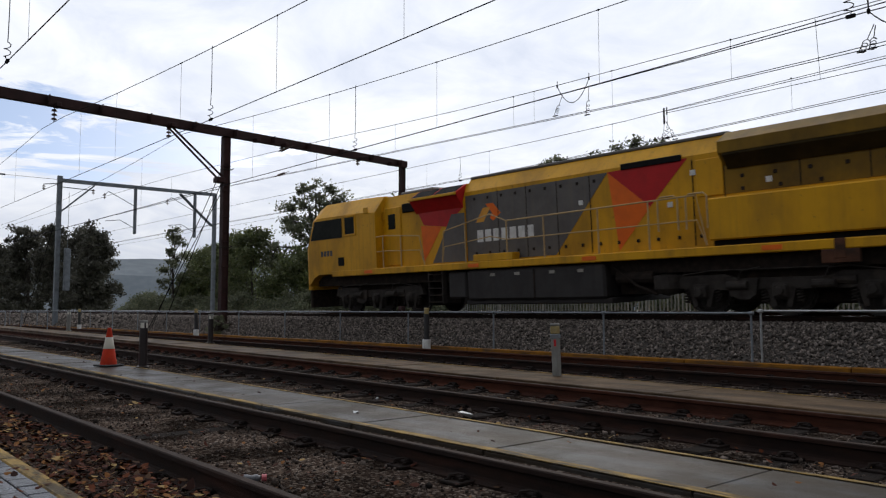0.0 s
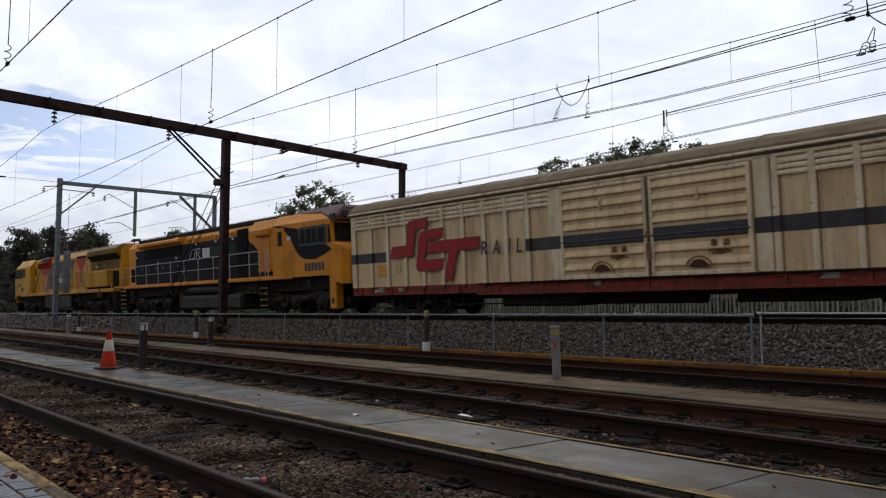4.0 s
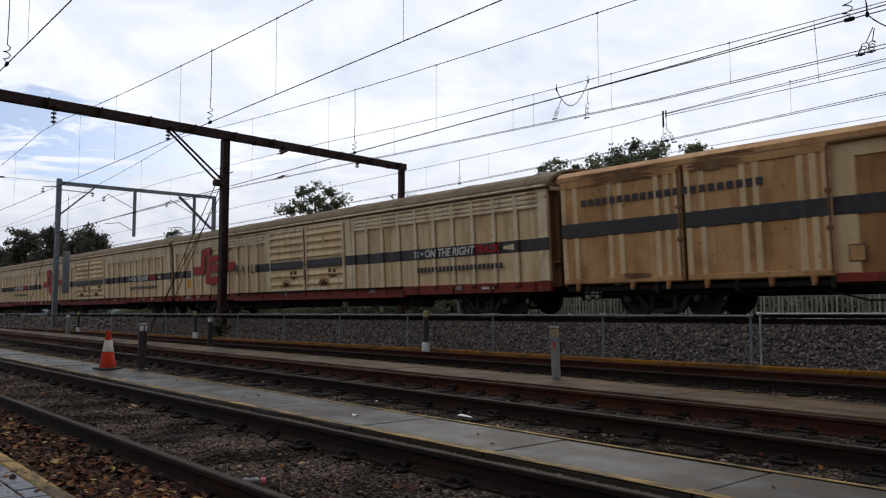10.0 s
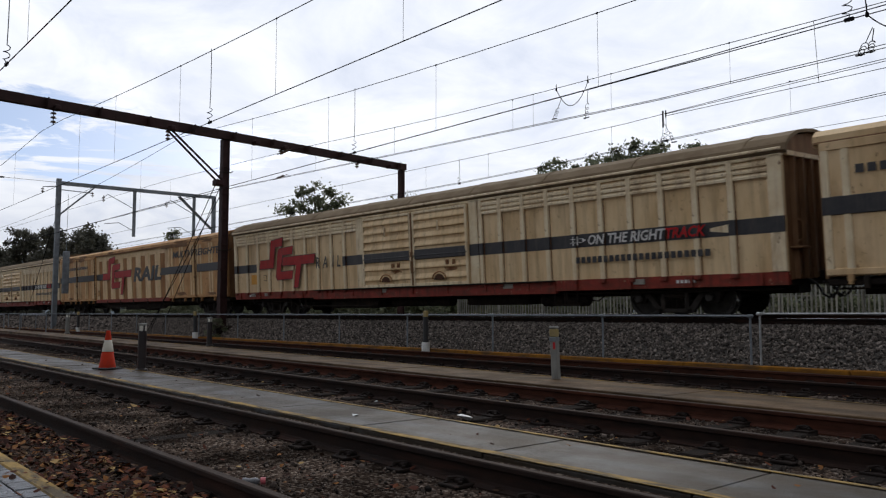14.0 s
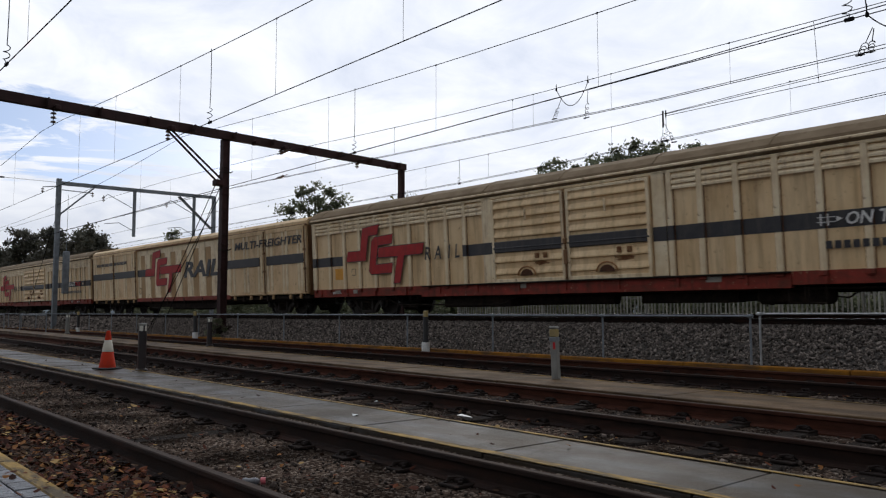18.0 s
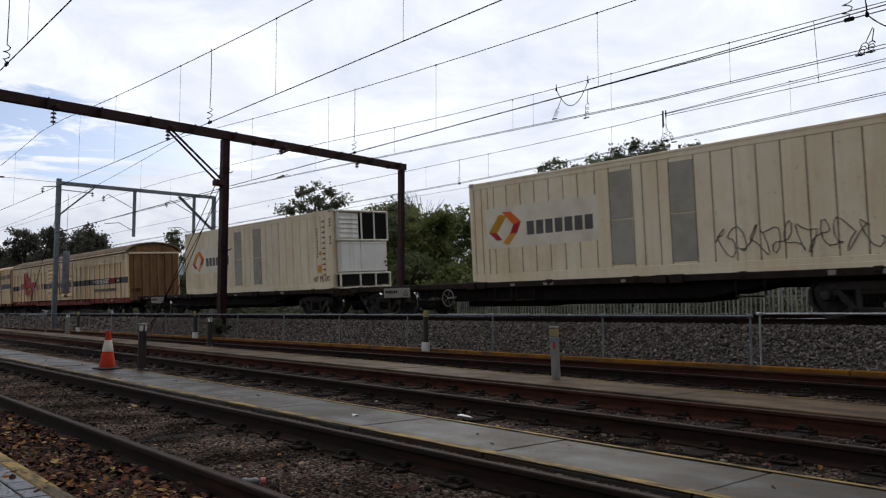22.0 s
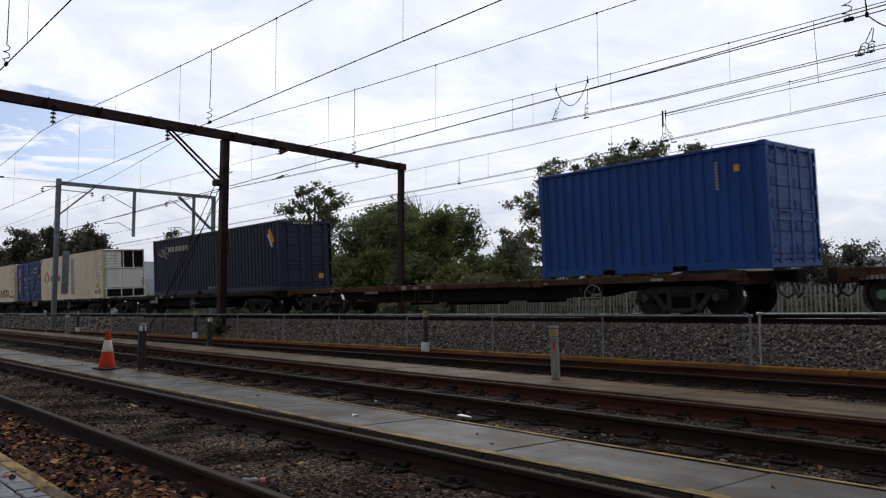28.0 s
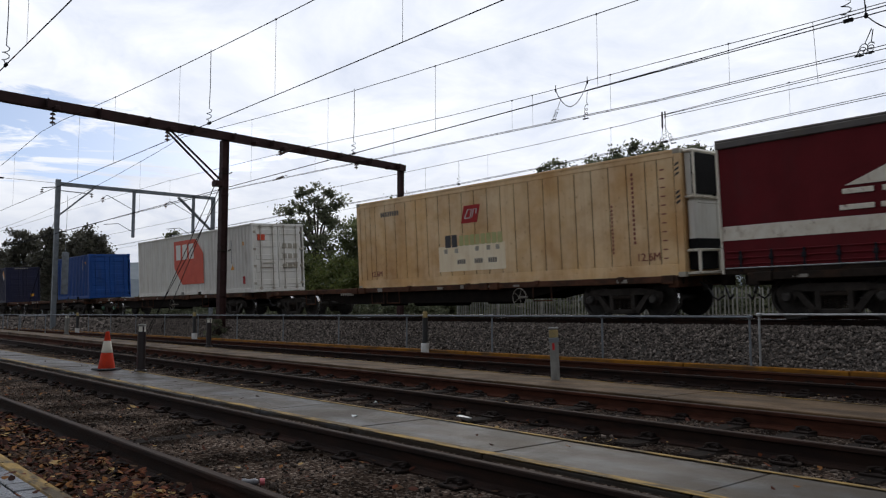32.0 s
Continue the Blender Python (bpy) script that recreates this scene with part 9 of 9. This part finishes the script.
    part("cab_roof", loft(Build(), [(17.4, section(1.08, 3.80, 3.84, 3.90, 1.02)), (19.3, section(1.20, 3.66, 3.76, 3.93, 1.02)), (20.12, section(1.44, 3.40, 3.54, 3.94, 1.02)), (20.46, section(1.42, 3.34, 3.52, 3.90, 1.02)), (20.54, section(1.36, 3.38, 3.50, 3.82, 0.98))]), M["loco_maroon"], c, "dark maroon cab roof")
    flat("charcoal_sweep", [(16.25, 3.44), (16.6, 3.445), (17.26, 3.35), (18.11, 3.22), (18.15, 2.62), (19.95, 2.52), (20.27, 2.36), (19.78, 2.19), (19.15, 2.05), (18.5, 2.09), (18.22, 2.19), (18.0, 2.35), (17.82, 2.54), (17.66, 2.76), (17.45, 3.0), (17.2, 3.18), (16.7, 3.36)], -1.453, K, c, "charcoal painted sweep")
    w = part("side_window", Build().cbox(18.16, 19.98, -1.475, -1.44, 2.54, 3.26, 0.06), M["black"], c)
    for x0, x1 in ((18.26, 18.58), (18.66, 18.98), (19.04, 19.34), (19.42, 19.86)):
        part("pane", Build().cbox(x0, x1, -1.482, -1.46, 2.64, 3.16, 0.03), M["dark_glass"], w)
    for y0, y1 in ((-1.34, -0.06), (0.06, 1.34)):
        part("windscreen", Build().add([(20.335, y0, 2.64), (20.335, y1, 2.64), (20.245, y1 * 0.98, 3.28), (20.245, y0 * 0.98, 3.28), (20.28, y0, 2.62), (20.28, y1, 2.62), (20.19, y1 * 0.98, 3.26), (20.19, y0 * 0.98, 3.26)], [(0, 1, 2, 3), (4, 7, 6, 5), (0, 4, 5, 1), (3, 2, 6, 7), (0, 3, 7, 4), (1, 5, 6, 2)]), M["dark_glass"], c)
    part("corner_window", Build().prism([(20.04, 2.60), (20.04, 3.22), (20.16, 3.22), (20.24, 2.60)], -1.462, -1.42, axis=1), M["dark_glass"], c)
    d = part("cab_door", Build().cbox(16.50, 17.14, -1.475, -1.43, 1.56, 3.34, 0.02), A, c)
    part("door_window", Build().cbox(16.68, 16.98, -1.485, -1.46, 2.66, 3.20, 0.02), M["dark_glass"], d)
    part("door_handle", Build().cbox(16.56, 16.60, -1.50, -1.47, 2.2, 2.36, 0.008), M["handrail_grey"], d)
    bars("number_bars", 18.48, 1.65, 1.32, 0.29, 6, M["stripe"], c, -1.452, "dark number bars", gap=0.2)
    part("number_box", Build().cbox(20.16, 20.44, -1.455, -1.36, 3.42, 3.60, 0.02), M["black"], c)
    part("head_lamp", Build().cbox(20.50, 20.62, -0.36, 0.36, 3.36, 3.84, 0.03), M["black"], c)
    part("number_board", Build().cbox(20.50, 20.60, -1.15, -0.55, 3.46, 3.72, 0.03), M["black"], c)
    for y in (-0.16, 0.16):
        part("lamp_lens", Build().rod((20.62, y, 3.60), (20.65, y, 3.60), 0.10, 12), M["box_white"], c)
    part("aerial", Build().rod((19.6, -0.3, 3.9), (19.6, -0.3, 4.35), 0.008, 5), M["black"], c)
    flat("badge", [(17.32, 2.86), (17.28, 2.92), (17.32, 2.98), (17.54, 2.98), (17.58, 2.92), (17.54, 2.86)], -1.456, M["white"], c)
    for k in range(4):
        part("anticlimber", Build().cbox(20.70, 21.20, -1.18, 1.18, 1.16 + 0.10 * k, 1.22 + 0.10 * k, 0.015), A, c)
    for y in (-1.42, 1.10):
        part("front_skirt", Build().cbox(19.98, 20.38, y, y + 0.32, 0.28, 1.46, 0.03), A, c)
    part("skirt_hole", Build().cbox(20.08, 20.26, -1.43, -1.40, 0.46, 0.66, 0.01), M["black"], c)
    part("coupler_step", Build().cbox(20.66, 20.86, -1.20, 1.20, 0.40, 0.66, 0.03), M["grime"], c)
    handrail(t, [(0.35, 1.54), (0.40, 2.50), (14.95, 2.58), (15.12, 2.48), (15.15, 1.70)], -1.43, M["handrail_grey"], (1.1, 2.2, 3.6, 5.1, 6.6, 8.1, 9.6, 11.1, 12.6, 14.3), 1.54)
    handrail(t, [(15.55, 1.60), (15.60, 2.58), (16.35, 2.62), (16.42, 1.60)], -1.43, M["handrail_grey"], (15.8,), 1.54)
    steps(t, 0.05, 0.75, -1.42, 0.34, 1.46, M["handrail"], 5)
    steps(t, 15.12, 15.66, -1.40, 0.38, 1.30, M["handrail"], 4)
    k = part("fuel_tank", Build().cbox(7.6, 13.4, -1.36, 1.36, 0.26, 0.92, 0.12), M["tank_grey"], t, "dark grimy fuel tank")
    part("air_cylinder", Build().rod((8.3, -1.15, 1.16), (12.3, -1.15, 1.16), 0.20, 18), M["tank_grey"], t)
    for x, z in ((1.35, 2.95), (4.2, 2.55), (6.4, 2.7), (8.6, 3.22), (10.6, 3.22), (12.2, 3.22)):
        part("placard", Build().cbox(x, x + 0.13, -1.09, -1.06, z, z + 0.10, 0.002), M["white"], h, "small white placard")
    for x in (0.9, 5.7, 13.75, 14.1, 18.0):
        part("underframe_pipe", Build().tube([(x, -1.2, 1.42), (x + 0.1, -1.25, 1.15), (x + 0.6, -1.25, 1.05), (x + 0.9, -1.2, 0.80)], 0.03, 6).cbox(x + 0.2, x + 0.5, -1.25, -1.05, 1.05, 1.38, 0.02), M["bogie_grey"], t)
    for x in (1.7, 2.55):
        part("door_panel", Build().cbox(x, x + 0.78, -1.085, -1.06, 1.66, 2.80, 0.012), K, h)
    part("tank_end", Build().cbox(7.2, 7.62, -1.30, 1.30, 0.34, 1.0, 0.03), M["deck_brown"], k)
    loco_bogie(t, 3.6)
    loco_bogie(t, 17.3)
    # second added plate, darkens the gap from this locomotive's end
    part("end_plate", Build().cbox(0.30, 0.45, -1.30, 1.30, 0.28, 1.42, 0.03), M["grime"], t)
    part("sand_box", Build().cbox(1.0, 1.55, -1.30, -0.9, 0.62, 1.36, 0.04), M["grime"], t)
    coupler(t, 0.25, -1)
    coupler(t, 20.9, 1)
    return t


TRAIN.append((yellow_loco(), -24.2))
TRAIN.append((amber_loco(), -2.55))
# ---------------------------------------------------------------- ballast stones, gravel and fallen leaves
def stones(name, pos, size, mat, label, seed, flat_z=0.75):
    """Many broken stones in one mesh: squashed, skewed cubes."""
    g = np.random.default_rng(seed)
    n = len(pos)
    cube = np.array([[x, y, z] for x in (-1, 1) for y in (-1, 1) for z in (-1, 1)], float)
    v = cube[None] * (1 + g.uniform(-0.38, 0.30, (n, 8, 3)))
    v *= (np.asarray(size)[:, None] * g.uniform(0.6, 1.25, (n, 3)) * (1, 1, flat_z))[:, None, :] * 0.5
    q = g.normal(size=(n, 4))
    q /= np.linalg.norm(q, axis=1)[:, None]
    w, x, y, z = q.T
    r = np.stack([1 - 2 * (y * y + z * z), 2 * (x * y - z * w), 2 * (x * z + y * w), 2 * (x * y + z * w), 1 - 2 * (x * x + z * z), 2 * (y * z - x * w), 2 * (x * z - y * w), 2 * (y * z + x * w), 1 - 2 * (x * x + y * y)], 1).reshape(n, 3, 3)
    v = np.einsum("nij,nkj->nki", r, v) + pos[:, None, :]
    f = np.array([(0, 1, 3, 2), (4, 6, 7, 5), (0, 4, 5, 1), (2, 3, 7, 6), (0, 2, 6, 4), (1, 5, 7, 3)])
    idx = (np.arange(n)[:, None, None] * 8 + f[None]).reshape(-1)
    me = bpy.data.meshes.new(name)
    me.vertices.add(8 * n)
    me.vertices.foreach_set("co", v.ravel())
    me.loops.add(len(idx))
    me.loops.foreach_set("vertex_index", idx.astype(np.int32))
    me.polygons.add(6 * n)
    me.polygons.foreach_set("loop_start", np.arange(0, len(idx), 4, dtype=np.int32))
    me.update(calc_edges=True)
    me.materials.append(mat)
    return tagged(new(name, me), label, "stones", kind="stuff")


g = np.random.default_rng(4)
BY, BZ = [13.50, 13.55, 14.2, 14.85, 15.25, 18.3], [-0.10, -0.10, 0.28, 0.60, 0.66, 0.80]
n = 70000
x = 8 - 48 * g.random(n) ** 1.25
y = 13.5 + 2.35 * g.random(n) ** 0.85
stones("ballast", np.stack([x, y, np.interp(y, BY, BZ) + g.uniform(-0.005, 0.03, n)], 1), g.uniform(0.020, 0.048, n), M["stone"], "crushed grey ballast stones on the bank", 1, 0.9)
n = 9000
x = -40 - 60 * g.random(n)
y = 13.5 + 2.0 * g.random(n)
stones("ballast", np.stack([x, y, np.interp(y, BY, BZ) + g.uniform(-0.005, 0.03, n)], 1), g.uniform(0.07, 0.13, n), M["stone"], "crushed grey ballast stones on the distant bank", 2, 0.9)
n = 62000
x = 2 - 24 * g.random(n) ** 1.5
y = 1.3 + 11.9 * g.random(n) ** 1.35
keep = np.ones(n, bool)
for a, s, w0, w1 in ((3.82, -0.0277, -0.02, 0.96), (7.64, -0.064, -0.02, 1.10), (2.1375, -0.0235, -0.07, 0.07), (3.6425, -0.0235, -0.07, 0.07), (6.0275, -0.047, -0.07, 0.07), (7.5325, -0.047, -0.07, 0.07), (11.17, -0.01, -0.07, 0.07), (12.67, -0.01, -0.07, 0.07)):
    d = y - (a + s * x)
    keep &= ~((d > w0) & (d < w1))
keep &= y > 1.32 - 0.023 * x
keep &= (np.sin(x * 2.3 + 1.7 * np.sin(y * 1.9)) * np.sin(y * 3.1 + 1.3 * np.sin(x * 1.4)) + g.normal(size=n) * 0.7) > -0.75
p = np.stack([x, y, np.full(n, -0.172) + g.uniform(-0.004, 0.012, n)], 1)[keep]
stones("gravel", p, g.uniform(0.006, 0.024, len(p)) * (1 + (g.random(len(p)) > 0.95) * 1.1), M["gravel"], "dark damp gravel and grit between the sidings", 3, 0.7)


def on_slab(px, py):
    return ((py - (3.82 - 0.0277 * px)) > 0) & ((py - (4.76 - 0.0277 * px)) < 0)


def fallen(name, px, py, pz, size, seed, label):
    m = len(px)
    k = np.random.default_rng(seed)
    ang = k.uniform(0, math.tau, m)
    a = np.stack([np.cos(ang), np.sin(ang), k.normal(size=m) * 0.30], 1)
    b = np.stack([-np.sin(ang), np.cos(ang), k.normal(size=m) * 0.30], 1)
    c = np.stack([px, py, pz], 1)
    s = size[:, None]
    up = np.array([0, 0, 1.0])
    curl_ = (k.uniform(0.0, 0.35, m) * size)[:, None] * up
    prof = [(-0.5, 0.0, 0.6), (-0.2, 0.34, 0.4), (0.2, 0.30, 0.5), (0.55, 0.0, 1.0), (0.2, -0.30, 0.5), (-0.2, -0.34, 0.4)]
    v = np.stack([c + a * s * u + b * s * w + curl_ * t_ for u, w, t_ in prof] , 1).reshape(-1, 3)
    i = np.arange(m)[:, None] * 6
    f = np.vstack([i + [0, 1, 2, 3], i + [0, 3, 4, 5]])
    me = bpy.data.meshes.new(name)
    me.from_pydata(v.tolist(), [], f.tolist())
    me.materials.append(M["litter"])
    return tagged(new(name, me), label, "leaves", kind="stuff")


m = 5200
lx = -3.2 - 13 * g.random(m) ** 1.3
ly = 1.33 - 0.023 * lx + 0.72 * g.random(m)
fallen("fallen_leaves", lx, ly, -0.155 + 0.06 * g.random(m), g.uniform(0.02, 0.072, m), 6, "drift of brown and orange fallen leaves beside the rail")
m = 170
lx = -3.0 - 6 * g.random(m) ** 1.5
ly = 1.30 - 0.023 * lx - 0.85 * g.random(m) ** 2
fallen("fallen_leaves", lx, ly, np.full(m, 0.006) + 0.008 * g.random(m), g.uniform(0.02, 0.06, m), 8, "wet brown leaves lying on the brick pavement")
m = 5200
lx = 1 - 24 * g.random(m) ** 1.3
ly = 1.9 + 11 * g.random(m) ** 1.6
ok = ~((ly - (7.64 - 0.064 * lx) > 0) & (ly - (8.72 - 0.066 * lx) < 0)) & (~on_slab(lx, ly) | (g.random(m) < 0.12))
lz = np.where(on_slab(lx, ly), 0.006, -0.152)
fallen("fallen_leaves", lx[ok], ly[ok], lz[ok] + 0.012 * g.random(ok.sum()), g.uniform(0.015, 0.055, ok.sum()) * (1 + 0.7 * (g.random(ok.sum()) > 0.93)), 7, "scattered brown and yellow leaves on the gravel")


def along(t):
    """How far the train has run after t seconds."""
    return 10.05 * t + 0.0036 * t * t


def motions():
    """The whole train rolls away along the canted main line, and its wheels turn with the way it has run."""
    for ob, start in TRAIN:
        walk(ob, [(t, pose(start - along(t), 16.73, 0.885, 3.2)) for t in (0.0, 4.0, 8.0, 12.0, 16.0, 20.0, 24.0, 28.0, 32.0)])
        for w in ob.children_recursive:
            if w.name.startswith("wheelset"):
                x, y, r = w.location
                walk(w, [(k / 15, pose(x, y, r, 0, -math.degrees(along(k / 15) / r) % 360, 0)) for k in range(481)])


motions()
